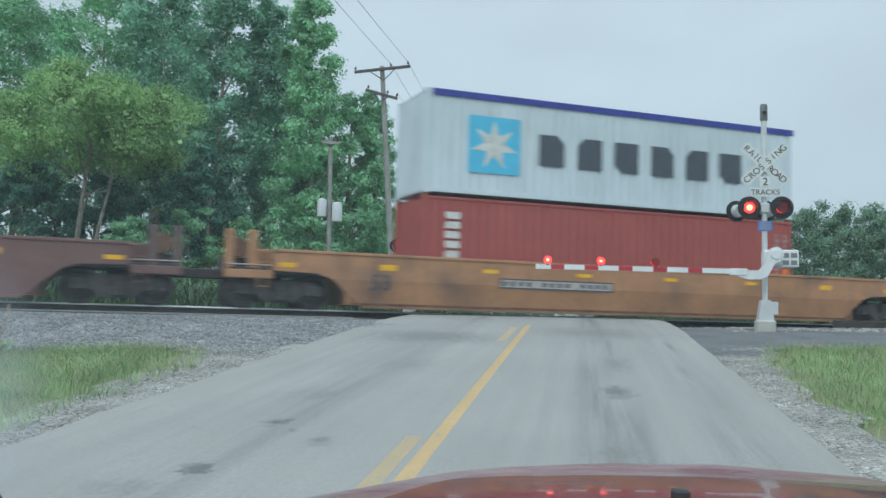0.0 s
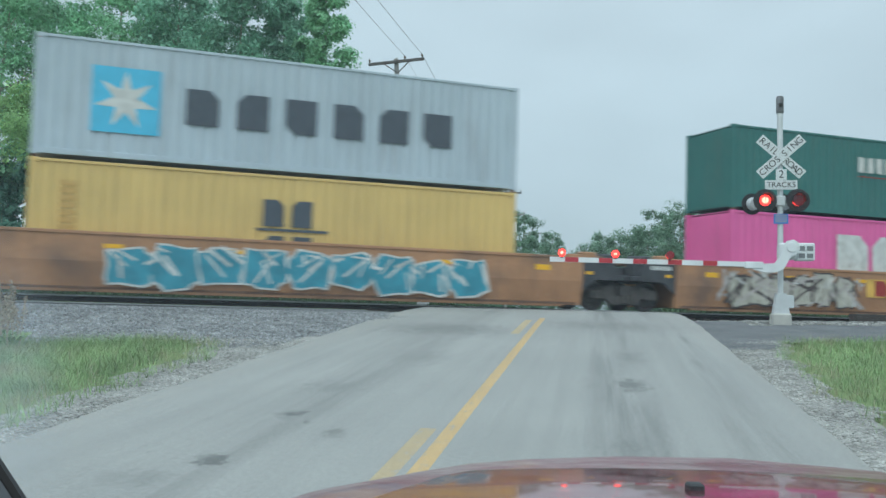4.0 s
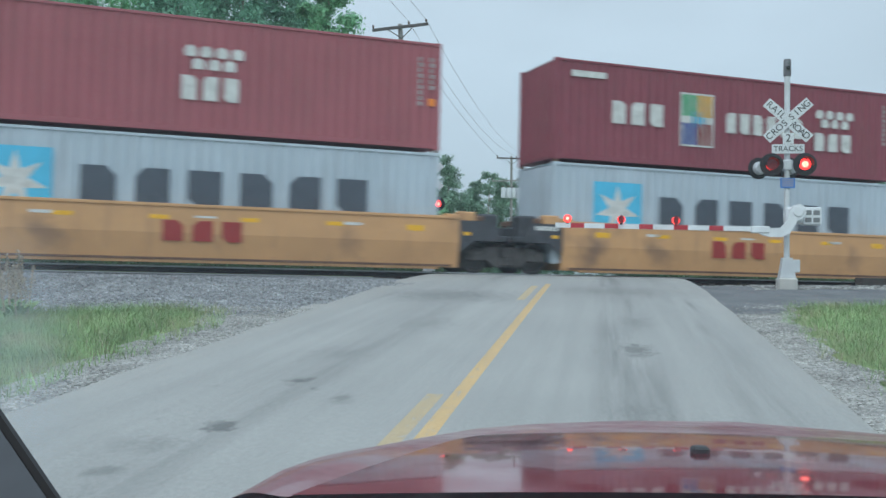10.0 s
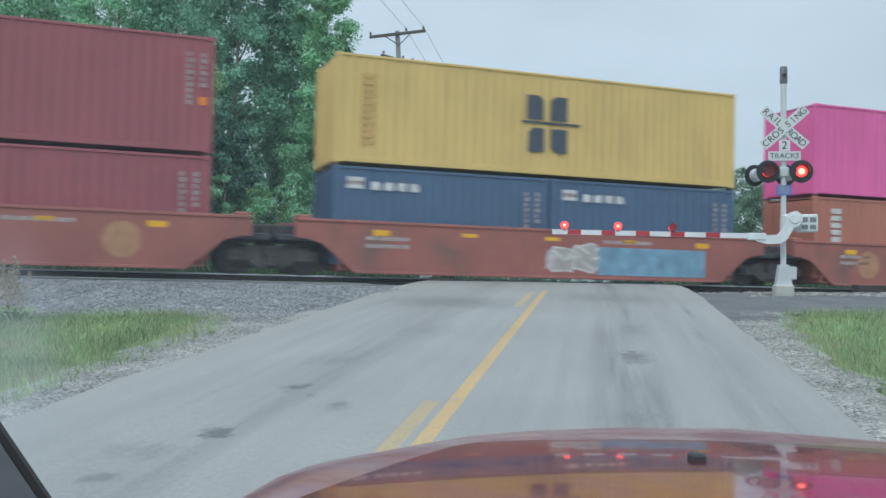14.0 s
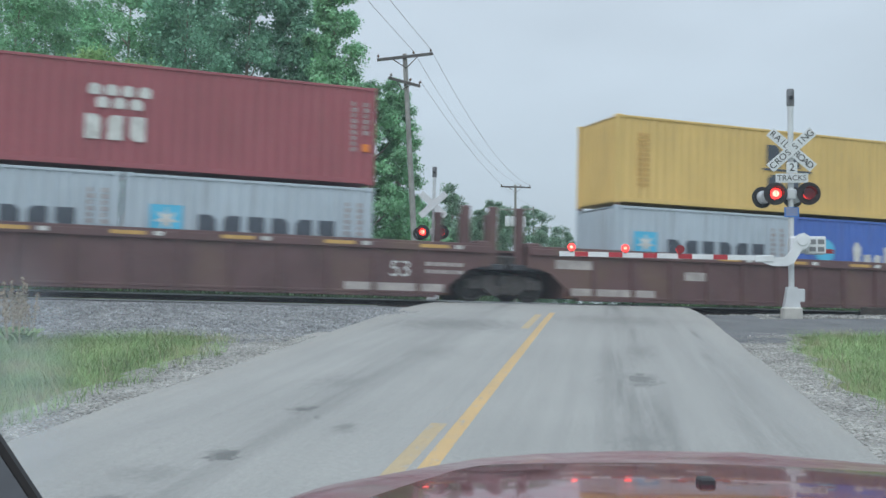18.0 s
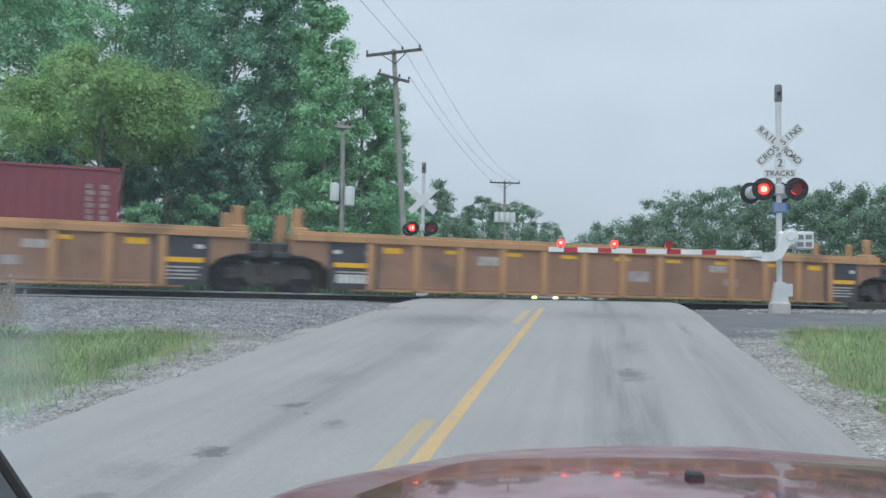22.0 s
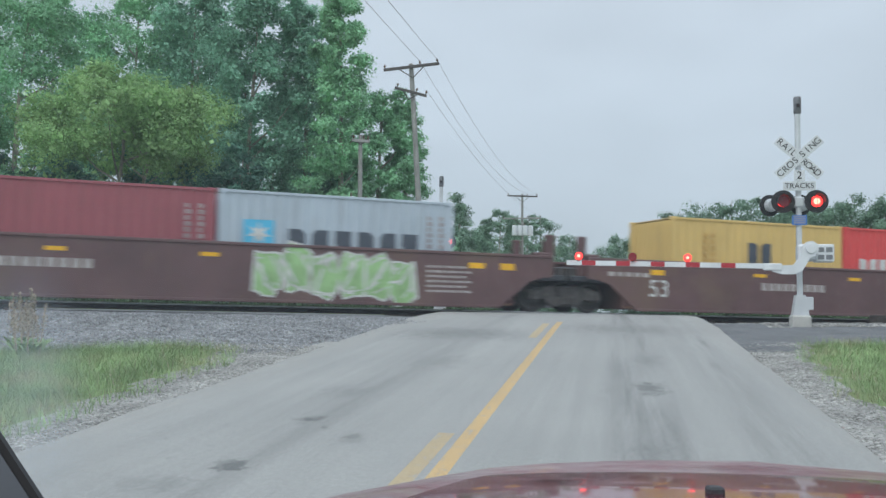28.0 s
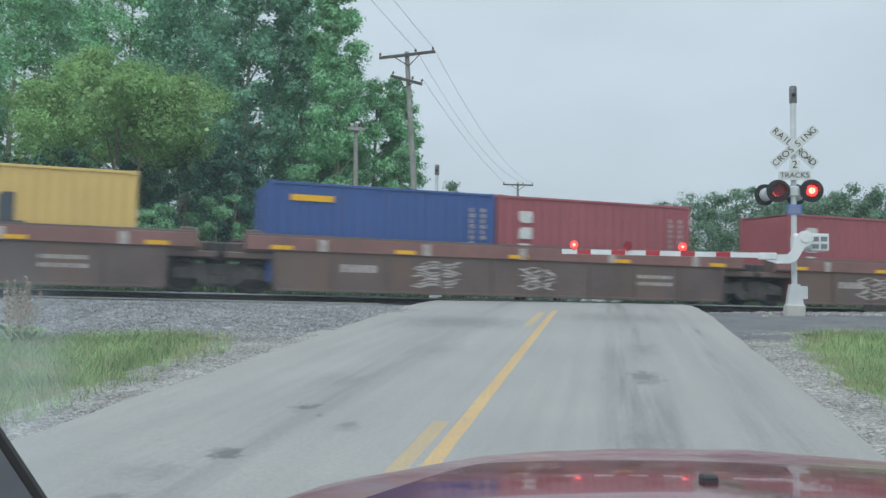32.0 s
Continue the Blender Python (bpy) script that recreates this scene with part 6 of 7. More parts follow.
        tagged(part("small_print", q, P["mark_pale"], p), kind="stuff")
    return t


def make_gate(m):
    t = thing("crossing_gate", "lowered red and white striped gate arm on a grey mechanism", "barrier gate", m)
    part("mechanism", Shape().soft(-0.05, 0.30, -0.2, 0.2, 1.24, 1.60, 0.04), M["gate_white"], t, "pale grey gate mechanism case")
    part("vent_box", Shape().soft(0.30, 0.68, -0.18, 0.18, 1.22, 1.60, 0.02), M["gate_white"], t)
    for z in (1.27, 1.43):
        for x in (0.34, 0.51):
            part("vent_slot", Shape().box(x, x + 0.13, -0.188, -0.18, z, z + 0.1), M["tread"], t)
    br = [(0.20, 1.66), (0.30, 1.60), (0.34, 1.46), (0.26, 1.34), (0.16, 1.30), (0.0, 1.02), (-0.16, 0.94), (-0.42, 0.94), (-0.62, 1.00), (-0.62, 1.16), (-0.40, 1.13), (-0.18, 1.14), (-0.06, 1.30), (0.0, 1.52), (0.08, 1.63)]
    part("arm_bracket", Shape().plate(br, -0.34, -0.23), M["gate_white"], t, "curved counterweight bracket")
    part("pivot", Shape().turn([(0, 0.11), (0.03, 0.10)], (0.17, -0.34, 1.49), (0, -1, 0), 18), M["gate_white"], t)
    part("arm_socket", Shape().soft(-0.80, -0.42, -0.36, -0.22, 1.02, 1.17, 0.015), M["gate_white"], t)
    L, x0 = 4.42, -0.6
    lo = lambda x: 1.055 + (x0 - x) / L * 0.055
    hi = lambda x: 1.165 + (x0 - x) / L * 0.055
    arm = part("gate_arm", Shape().plate([(x0, lo(x0)), (x0, hi(x0)), (x0 - L, hi(x0 - L)), (x0 - L, lo(x0 - L))], -0.31, -0.28), M["gate_white"], t, "long white gate arm")
    tip = x0 - L
    for i in range(5):
        a, b = tip + 0.34 + i * 0.75, tip + 0.64 + i * 0.75
        part("red_stripe", Shape().plate([(a, lo(a) + 0.002), (b, lo(b) + 0.002), (b, hi(b) - 0.002), (a, hi(a) - 0.002)], -0.316, -0.3101), M["gate_red"], arm, "red reflective stripe")
    for i, xx in enumerate((tip + 0.27, tip + 1.45, tip + 2.63)):
        zz = hi(xx)
        q = part("gate_lamp", Shape().soft(xx - 0.03, xx + 0.03, -0.32, -0.27, zz - 0.02, zz + 0.05, 0.006), M["black"], arm, "small red gate lamp")
        part("lens", Shape().turn([(0.0, 0.088), (0.02, 0.085), (0.028, 0.055)], (xx, -0.315, zz + 0.095), (0, -1, 0), 14), M["lamp_on"], q, "glowing red lens", smooth=True)
        part("bulb", Shape().turn([(0.0, 0.034), (0.012, 0.0)], (xx, -0.344, zz + 0.095), (0, -1, 0), 12), M["lamp_core"], q)
        part("lens_housing", Shape().turn([(0.0, 0.08), (0.08, 0.08)], (xx, -0.31, zz + 0.095), (0, 1, 0), 14), M["black"], q)
        # added shutter disc, stands in for this gate lamp going dark
        if i:
            c = Vector((xx, -0.42, zz + 0.095))
            v = part("shutter", Shape().turn([(-0.002, 0.092), (0.002, 0.092)], (0, 0, 0), (0, -1, 0), 14), M["lamp_dim"], q, "added dark disc, turns before the lens to imitate flashing", at=Matrix.Translation(c))
            blinkers.append((v, c, i - 1, 0.578, 87.0))
    return t


FACE = Matrix.Rotation(YAW_ROAD, 4, "Z")
MAST = Vector((7.40, 20.25, 1.43))
signal = make_signal(Matrix.Translation(MAST) @ FACE @ Matrix.Rotation(radians(-0.6), 4, "Y"))
gate = make_gate(Matrix.Translation(MAST) @ FACE @ Matrix.Rotation(radians(-0.4), 4, "Y"))
FAR = Vector((-0.72, 32.6, 1.30))
far_signal = make_signal(Matrix.Translation(FAR) @ FACE, False)


# ---------------------------------------------------------------- poles and wires
def make_pole(name, base, top, r, label, arms=(), cans=(), extra=()):
    base, top = Vector(base), Vector(top)
    t = thing(name, label, "utility pole", Matrix.Translation(base))
    h = top - base
    part("pole", Shape().tube((0, 0, -0.4), h, r, r * 0.66, 14), M["pole"], t, smooth=True)
    tips = []
    for f, half, yaw, tilt, dark in arms:
        c = h * f
        m = Matrix.Translation(c) @ Matrix.Rotation(yaw, 4, "Z") @ Matrix.Rotation(tilt, 4, "Y")
        a = part("crossarm", Shape().soft(-half, half, -r - 0.06, -r + 0.03, -0.07, 0.07, 0.01), M["pole_dark"] if dark else M["pole"], t, at=m)
        part("arm_brace", Shape().tube((-half * 0.45, -r - 0.02, -0.05), (0, -r, -half * 0.4), 0.025, n=6).tube((half * 0.45, -r - 0.02, -0.05), (0, -r, -half * 0.4), 0.025, n=6), M["pole_dark"], a)
        for x in (-half + 0.08, half * 0.32, half - 0.08):
            part("insulator", Shape().turn([(0, 0.02), (0.05, 0.03), (0.07, 0.055), (0.12, 0.06), (0.15, 0.03), (0.18, 0.035)], (x, -r, 0.07), (0, 0, 1), 10), M["porcelain"], a)
            tips.append(base + (m @ Vector((x, -r, 0.24))))
    for f, dx, s in cans:
        c = h * f
        k = part("transformer", Shape().turn([(0, 0.2 * s), (0.03, 0.24 * s), (0.85 * s, 0.24 * s), (0.92 * s, 0.2 * s), (0.95 * s, 0.1 * s)], (c.x + dx, -0.1, c.z), (0, 0, 1), 18), M["can"], t, "pale transformer can", smooth=True)
        part("bushing", Shape().turn([(0, 0.04), (0.1, 0.05), (0.2, 0.02)], (c.x + dx - 0.08, -0.1, c.z + 0.93 * s), (0, 0, 1), 8), M["porcelain"], k)
    return t, tips


def wire(a, b, sag, r=0.009, name="power_line"):
    s, n = Shape(), 14
    a, b = Vector(a), Vector(b)
    pts = [a.lerp(b, i / n) - Vector((0, 0, sag * 4 * (i / n) * (1 - i / n))) for i in range(n + 1)]
    for p, q in zip(pts, pts[1:]):
        s.tube(p, q, r, n=5, caps=False)
    tagged(part(name, s, M["wire"]), "thin dark overhead power line", "cable", group="overhead lines")


def ray(k, d):
    """A place d metres ahead, from its slopes to the side and up."""
    return Vector((k[0] * d, d, EYE + k[1] * d))


tall, tips = make_pole("utility_pole", (-0.036 * 44, 44.0, 1.1), ray((-0.0583, 0.268), 44), 0.17, "tall leaning grey utility pole with two crossarms",
                       [(0.985, 1.35, radians(4), radians(-9), True), (0.885, 0.95, radians(-30), radians(18), True)])
tf, tips2 = make_pole("utility_pole", (-0.1075 * 43, 43.0, 1.1), ray((-0.1118, 0.188), 43), 0.14, "grey utility pole with two pale transformers", [(0.965, 0.42, radians(10), radians(2), False)],
                      [(0.55, -0.36, 0.92), (0.525, 0.34, 0.98)])
make_pole("utility_pole", (-0.054 * 56, 56.0, 1.1), ray((-0.060, 0.131), 56), 0.14, "thin grey pole at the wood's edge")
far_pole, tips3 = make_pole("utility_pole", (0.0685 * 88, 88.0, 0.8), ray((0.066, 0.127), 88), 0.16, "distant utility pole with a transformer rack", [(0.98, 1.45, radians(4), 0, True), (0.80, 1.9, radians(-20), 0, False)],
                            [(0.66, -0.75, 1.05), (0.66, -0.25, 1.05), (0.66, 0.25, 1.05), (0.66, 0.75, 1.05)])
make_pole("utility_pole", (0.096 * 150, 150.0, 0.8), ray((0.0955, 0.085), 150), 0.15, "far utility pole among trees", [(0.95, 1.5, radians(4), 0, False)])
for i, k in ((1, (-0.0938, 0.3218)), (2, (-0.0698, 0.3225))):
    wire(tips[i], tips[i] + (ray(k, 34) - tips[i]) * 4.2, 0.1)
    wire(tips[i], tips3[i], 1.2)
wire(tips[5], tips3[5], 1.0)
wire(tips[3], tips2[2], 0.3)
wire(tips2[0], tips2[0] + Vector((-22, 14, -1.0)), 0.5)


# ---------------------------------------------------------------- trees
def crown_width(shape, u):
    """How wide a crown is at u of its height, as a share of its widest."""
    return {"round": math.sin(math.pi * min(1.0, 0.14 + 0.80 * u)) ** 0.65, "flat": math.sqrt(max(0.1, 1 - (2.0 * u - 0.75) ** 2 * 0.62)), "column": (1.04 - u) ** 0.42 * min(1.0, 0.6 + 1.6 * u), "pine": (1.03 - u) ** 0.85 * min(1.0, 0.5 + 3 * u) + 0.03}[shape]


def make_tree(name, base, height, spread_r, mat, label, seed, lumps=30, leaves=12000, size=0.2, trunk=0.16, low=0.25, shape="round", off=0.0, limbs=6, ragged=0.3):
    """A bent trunk with limbs, and a crown of leafy boughs: each bough a mass of sprays round a shaded heart, with gaps between boughs."""
    rng = np.random.default_rng(seed)
    t = thing(name, label, "tree", Matrix.Translation(base))
    s, line = Shape(), []
    for i in range(7):
        f = i / 6
        line.append(Vector((off * f ** 1.5 + 0.09 * height * 0.12 * math.sin(seed + 4 * f) * f, 0.02 * height * math.sin(2 * seed + 3 * f) * f, -0.4 + (height * 0.9 + 0.4) * f)))
    for i in range(6):
        s.tube(line[i], line[i + 1], trunk * (1.25 - 0.19 * i), trunk * (1.25 - 0.19 * (i + 1)), 8, caps=False)

    def on_trunk(f):
        k = min(5.999, max(0.0, f * 6))
        return line[int(k)].lerp(line[int(k) + 1], k - int(k))
    boughs = []
    for i in range(lumps):
        u = min(0.99, ((i + rng.uniform(0.1, 0.9)) / lumps) ** (1.15 if shape == "pine" else 0.95))
        f, a, w = low + (1 - low) * u, i * 2.39996 + rng.uniform(-0.4, 0.4), crown_width(shape, u)
        reach = spread_r * w * (1 + rng.uniform(-ragged, ragged * 0.35)) * math.sqrt(rng.uniform(0.22, 1.0))
        size_b = spread_r * rng.uniform(0.17, 0.32) * (0.6 + 0.5 * w) * (1.5 if shape in ("column", "pine") else 1.1)
        c = on_trunk(f) + Vector((reach * math.cos(a), reach * math.sin(a), rng.uniform(-0.3, 0.3) * size_b))
        boughs.append((c, size_b, f, reach))
    for k in range(limbs):
        c, size_b, f, reach = boughs[int((k + 0.5) * lumps / limbs)]
        a = on_trunk(max(low * 0.72, f - 0.10 - 0.35 * reach / height))
        m = a.lerp(c, 0.5) + Vector((0, 0, -0.07 * (c - a).length))
        s.tube(a, m, trunk * 0.36, trunk * 0.24, 6, caps=False)
        s.tube(m, c, trunk * 0.24, trunk * 0.06, 5, caps=False)
    part("trunk", s, M["bark"], t, smooth=True)
    per, V = leaves // lumps, []
    up = np.array([0, 0, 1.0])

    def quads(p, n, k):
        n = n / np.linalg.norm(n, axis=1)[:, None]
        u = np.cross(n, rng.normal(size=p.shape))
        u /= np.linalg.norm(u, axis=1)[:, None]
        w = np.cross(n, u)
        k = k[:, None]
        V.append(np.stack([p - u * k * 0.5, p + w * k * 0.34, p + u * k * 0.5, p - w * k * 0.34], 1))
    for c, r, f, reach in boughs:
        c, sprays = np.array(c), 9
        d = rng.normal(size=(sprays, 3)) + up * 0.35
        d /= np.linalg.norm(d, axis=1)[:, None]
        heart = c + d * r * np.array([0.82, 0.82, 0.56]) * rng.uniform(0.6, 1.1, (sprays, 1))
        own = rng.integers(0, sprays, per)
        e = rng.normal(size=(per, 3))
        e /= np.linalg.norm(e, axis=1)[:, None]
        p = heart[own] + e * (r * 0.55 * rng.uniform(0.0, 1.15, per) ** 0.7)[:, None] * np.array([1.0, 1.0, 0.66])
        p[:, 2] -= 0.10 * r * rng.uniform(0, 1, per) * (own % 2)
        quads(p, e * 0.6 + d[own] * 0.5 + rng.normal(size=(per, 3)) * 0.4 + up * 0.5, size * rng.uniform(0.55, 1.2, per))
        # larger inner leaves, added to block light and darken the bough
        n = 60
        q = c + rng.normal(size=(n, 3)) * r * np.array([0.30, 0.30, 0.22])
        quads(q, rng.normal(size=(n, 3)) + up * 0.3, np.full(n, min(0.34, r * 0.34)))
    V = np.concatenate(V).reshape(-1, 3)
    me = bpy.data.meshes.new("crown")
    n = len(V)
    me.vertices.add(n)
    me.vertices.foreach_set("co", V.ravel())
    me.loops.add(n)
    me.loops.foreach_set("vertex_index", np.arange(n))
    me.polygons.add(n // 4)
    me.polygons.foreach_set("loop_start", np.arange(0, n, 4))
    me.polygons.foreach_set("loop_total", np.full(n // 4, 4))
    me.update(calc_edges=True)
    me.validate()
    me.materials.append(M[mat])
    o = new("crown", me)
    o.parent = t
    return t


def make_wood():
    rng = random.Random(5)
    # light green tree beside the line
    make_tree("light_tree", (-15.7, 41.0, 1.1), 11.3, 4.9, "leaf_light", "yellow-green tree with a slim pale forked trunk beside the line", 11, 42, 52000, 0.125, 0.14, 0.68, "flat", 0.7, 7, 0.32)
    make_tree("light_tree", (-15.1, 40.8, 1.1), 10.2, 2.2, "leaf_light", "slim pale second stem with a small yellow-green crown", 12, 14, 12000, 0.125, 0.10, 0.74, "round", 1.6, 5, 0.3)
    # tall wood behind, ending beside the poles
    words = {"leaf_dark": "tall dark green tree in a dense wood", "leaf_mid": "tall green broadleaf tree in a dense wood", "leaf_light": "slim light green tree at the edge of a wood", "leaf_pale": "tall pale green tree at the edge of a wood"}
    front = [(-29.5, 50, 19, 5.0, "leaf_mid", "round", 0.2), (-23.6, 48, 18.5, 4.8, "leaf_mid", "round", 0.34), (-19.4, 54, 21, 4.6, "leaf_mid", "round", 0.3), (-15.6, 52, 20.5, 4.0, "leaf_dark", "column", 0.2), (-11.9, 50, 20, 3.4, "leaf_dark", "column", 0.2),
             (-8.9, 52, 19.5, 2.7, "leaf_dark", "column", 0.36), (-6.5, 49, 18.8, 2.5, "leaf_pale", "column", 0.12), (-4.7, 51, 13.6, 2.5, "leaf_mid", "round", 0.05), (-3.0, 52, 13.2, 1.75, "leaf_pale", "column", 0.06)]
    for k, (x, y, h, r, m, sh, lo) in enumerate(front):
        make_tree("tall_tree", (x, y, 1.1), h, r, m, words[m], 20 + k, 64, 42000 if r > 2 else 26000, 0.15, 0.19, lo, sh, 0.4 * math.sin(k * 2.1), 12)
    back = [(-36, 48, 18, 5.0, "leaf_mid", 0.16), (-42, 46, 18, 5.0, "leaf_dark", 0.16), (-27, 60, 22, 5.5, "leaf_dark", 0.16), (-18.5, 63, 23, 5.2, "leaf_dark", 0.16), (-12.4, 60, 15.5, 3.8, "leaf_dark", 0.1), (-7.6, 58, 12.0, 2.8, "leaf_dark", 0.08)]
    for k, (x, y, h, r, m, lo) in enumerate(back):
        make_tree("tall_tree", (x, y, 1.1), h, r, m, words[m], 50 + k, 54, 17000, 0.25, 0.2, lo, "round", 0.0, 8)
    # low trees under the light tree, with shade put into their leaf colour
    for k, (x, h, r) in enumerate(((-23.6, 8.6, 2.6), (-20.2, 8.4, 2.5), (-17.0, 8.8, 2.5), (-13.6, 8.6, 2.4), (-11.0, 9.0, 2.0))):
        make_tree("understorey_tree", (x, 45.6 + 0.4 * (k % 2), 1.1), h, r, "leaf_shade", "low tree under taller ones, leaf colour darkened for shade", 70 + k, 34, 12000, 0.18, 0.1, 0.06, "round", 0.0, 5)
    # undergrowth at the edge of the wood, darkened as shade on the left
    for i in range(15):
        x = -30 + i * 1.85 + rng.uniform(-0.5, 0.5)
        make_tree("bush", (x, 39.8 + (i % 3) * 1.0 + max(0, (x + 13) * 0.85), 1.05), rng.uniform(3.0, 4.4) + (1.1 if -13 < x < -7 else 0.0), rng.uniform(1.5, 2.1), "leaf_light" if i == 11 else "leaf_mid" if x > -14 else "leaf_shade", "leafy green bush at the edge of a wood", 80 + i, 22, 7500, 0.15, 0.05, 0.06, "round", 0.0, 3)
    # beyond the crossing, left of the road
    for i in range(13):
        f = i / 12
        y = 75 + 70 * f
        x = (-0.052 + 0.17 * f ** 1.1) * y
        make_tree("roadside_tree", (x, y, 0.9), (0.112 + 0.014 * math.sin(i * 2.1) + (0.016 if i in (4, 8) else 0.0) - 0.05 * max(0, f - 0.75) * 4 * 0.4) * y, 3.0 + 1.6 * f, "leaf_mid" if i in (0, 2) else "leaf_far", "green tree in a row beside the far road", 110 + i, 34, 9000, 0.25, 0.16, 0.05, "pine" if i in (1, 4, 6, 8) else "round", 0.0, 4)
    # line of trees to the right
    for i in range(24):
        f = i / 23
        k0 = 0.165 + 0.42 * f
        y = 130 - 45 * f
        top = 0.083 + 0.05 * min(1, f * 4) + 0.010 * math.sin(i * 1.9) + 0.018 * f
        make_tree("field_tree", (k0 * y, y, 0.6), top * y, 4.8 + (1 - f) * 1.5, "leaf_far", "distant broadleaf tree in a field hedge", 140 + i, 32, 9500, 0.25, 0.2, 0.03, "round", 0.0, 3)


make_wood()


# ---------------------------------------------------------------- grass, weeds and loose stone
def blades(name, spots, mat, label, h0, h1, w, seed, category):
    rng = np.random.default_rng(seed)
    n = len(spots)
    base = np.array(spots)
    a = rng.uniform(0, 6.283, n)
    h = rng.uniform(h0, h1, n)
    bend = rng.uniform(0.3, 1.6, n) * h
    side = np.stack([np.cos(a), np.sin(a), np.zeros(n)], 1) * (w * rng.uniform(0.6, 1.4, n))[:, None]
    out = np.stack([-np.sin(a), np.cos(a), np.zeros(n)], 1)
    up = np.array([0, 0, 1.0])
    v = np.stack([base - side, base + side, base + side * 0.6 + up * (h * 0.6)[:, None] + out * (bend * 0.35)[:, None], base - side * 0.6 + up * (h * 0.6)[:, None] + out * (bend * 0.35)[:, None],
                  base + up * h[:, None] + out * bend[:, None]], 1).reshape(-1, 3)
    idx = np.arange(n)[:, None] * 5
    quads, tris = (idx + np.array([0, 1, 2, 3])).tolist(), (idx + np.array([3, 2, 4])).tolist()
    me = bpy.data.meshes.new(name)
    me.from_pydata(v.tolist(), [], quads + tris)
    me.materials.append(M[mat])
    tagged(new(name, me), label, category, kind="stuff")


def at_road(o, r):
    p = RD * r + RO * o
    return p.x, p.y


def scatter(n, inside, box, seed, z=0.0):
    rng = random.Random(seed)
    out = []
    while len(out) < n:
        o, r = rng.uniform(box[0], box[1]), rng.uniform(box[2], box[3])
        if inside(o, r):
            x, y = at_road(o, r)
            out.append((x, y, ground_z(x, y) + z))
    return out


def left_grass(o, r):
    x, y = at_road(o, r)
    lim = -4.70 - 0.08 * max(0, r - 6) - 0.30 * max(0, r - 11.6) + 0.22 * noise.noise((r * 1.3, 0, 0)) + 0.1 * noise.noise((r * 5, 0, 3))
    return o < lim and off_track(x, y) < -10.0 + 0.5 * noise.noise((o * 0.8, 3, 0)) + 0.2 * noise.noise((o * 4, 3, 0))


def right_grass(o, r):
    x, y = at_road(o, r)
    return o > 2.45 + 0.06 * max(0, r - 11) + 0.09 * max(0, r - 13.5) + 0.22 * noise.noise((r * 1.1, 9, 0)) + 0.1 * noise.noise((r * 5, 9, 0)) and off_track(x, y) < -11.9 + 0.5 * noise.noise((o * 0.7, 1, 0))


def lush(f, s):
    """Thick in the middle of the sward, thin and ragged at its rim."""
    rng = random.Random(s)
    return lambda o, r: f(o, r) and (rng.random() < 0.35 or f(o + (0.3 if o < 0 else -0.3), r + 0.25))


blades("grass", scatter(105000, lush(left_grass, 1), (-15, -4.4, 3.5, 15), 1), "grass", "rough green grass on the verge", 0.04, 0.20, 0.0026, 1, "grass")
blades("grass", scatter(95000, lush(right_grass, 2), (2.3, 12, 6, 20), 2), "grass", "rough green grass on the verge", 0.04, 0.21, 0.0027, 2, "grass")
blades("grass", scatter(600, lambda o, r: not left_grass(o, r) and left_grass(o - 0.22, r - 0.1), (-7.5, -4.3, 5, 14), 12), "grass", "stray grass tufts in the gravel", 0.05, 0.16, 0.005, 12, "grass")
blades("straw", scatter(2600, left_grass, (-13, -4.6, 5, 15), 13), "dry", "dry seed stalks among the grass", 0.10, 0.27, 0.0022, 13, "straw")
blades("straw", scatter(2200, right_grass, (2.3, 11, 7, 17), 15), "dry", "dry seed stalks among the grass", 0.10, 0.27, 0.0022, 15, "straw")


def far_weeds(o, r):
    x, y = at_road(o, r)
    d = off_track(x, y)
    return 10.0 + 1.5 * noise.noise((o * 0.3, r * 0.3, 4)) < d < 15 and not -5.2 < o < 3.4


blades("undergrowth", scatter(26000, far_weeds, (-60, 60, 18, 75), 14), "weed", "tall green weeds beyond the tracks", 0.5, 1.6, 0.035, 14, "undergrowth")


def make_dock(o, r, h, seed):
    """A stiff stem of dry seed heads over a few green leaves."""
    rng = np.random.default_rng(seed)
    x, y = at_road(o, r)
    t = thing("seeding_weed", "tall weed with brown seed heads among grass", "weed", Matrix.Translation((x, y, ground_z(x, y))), group="weeds beside the track")
    s, lx = Shape(), rng.uniform(-0.15, 0.15)
    s.tube((0, 0, -0.03), (lx * h, 0.02, h), 0.009, 0.004, 5)
    part("stem", s, M["dry"], t)
    q = Shape()
    for i in range(90):
        f = rng.uniform(0.45, 1.0)
        a, d = rng.uniform(0, 6.28), rng.uniform(0.0, 0.075) * (1.25 - f)* 1.6
        c, k = Vector((lx * h * f + d * math.cos(a), d * math.sin(a), h * f)), 0.018
        u, w = Vector(rng.normal(size=3)).normalized() * k, Vector(rng.normal(size=3)).normalized() * k
        q.add([c - u, c + w, c + u, c - w], [(0, 1, 2, 3)])
    part("seed_head", q, M["dry"], t, "brown seed head")
    g = Shape()
    for i in range(7):
        a, l = rng.uniform(0, 6.28), rng.uniform(0.15, 0.3)
        d, n = Vector((math.cos(a), math.sin(a), 0)), Vector((-math.sin(a), math.cos(a), 0)) * 0.03
        g.add([Vector((0, 0, 0.05)), d * l * 0.5 + n + Vector((0, 0, l * 0.8)), d * l + Vector((0, 0, l * 0.9)), d * l * 0.5 - n + Vector((0, 0, l * 0.8))], [(0, 1, 2, 3)])
    part("leaf", g, M["grass"], t, "narrow green leaves")


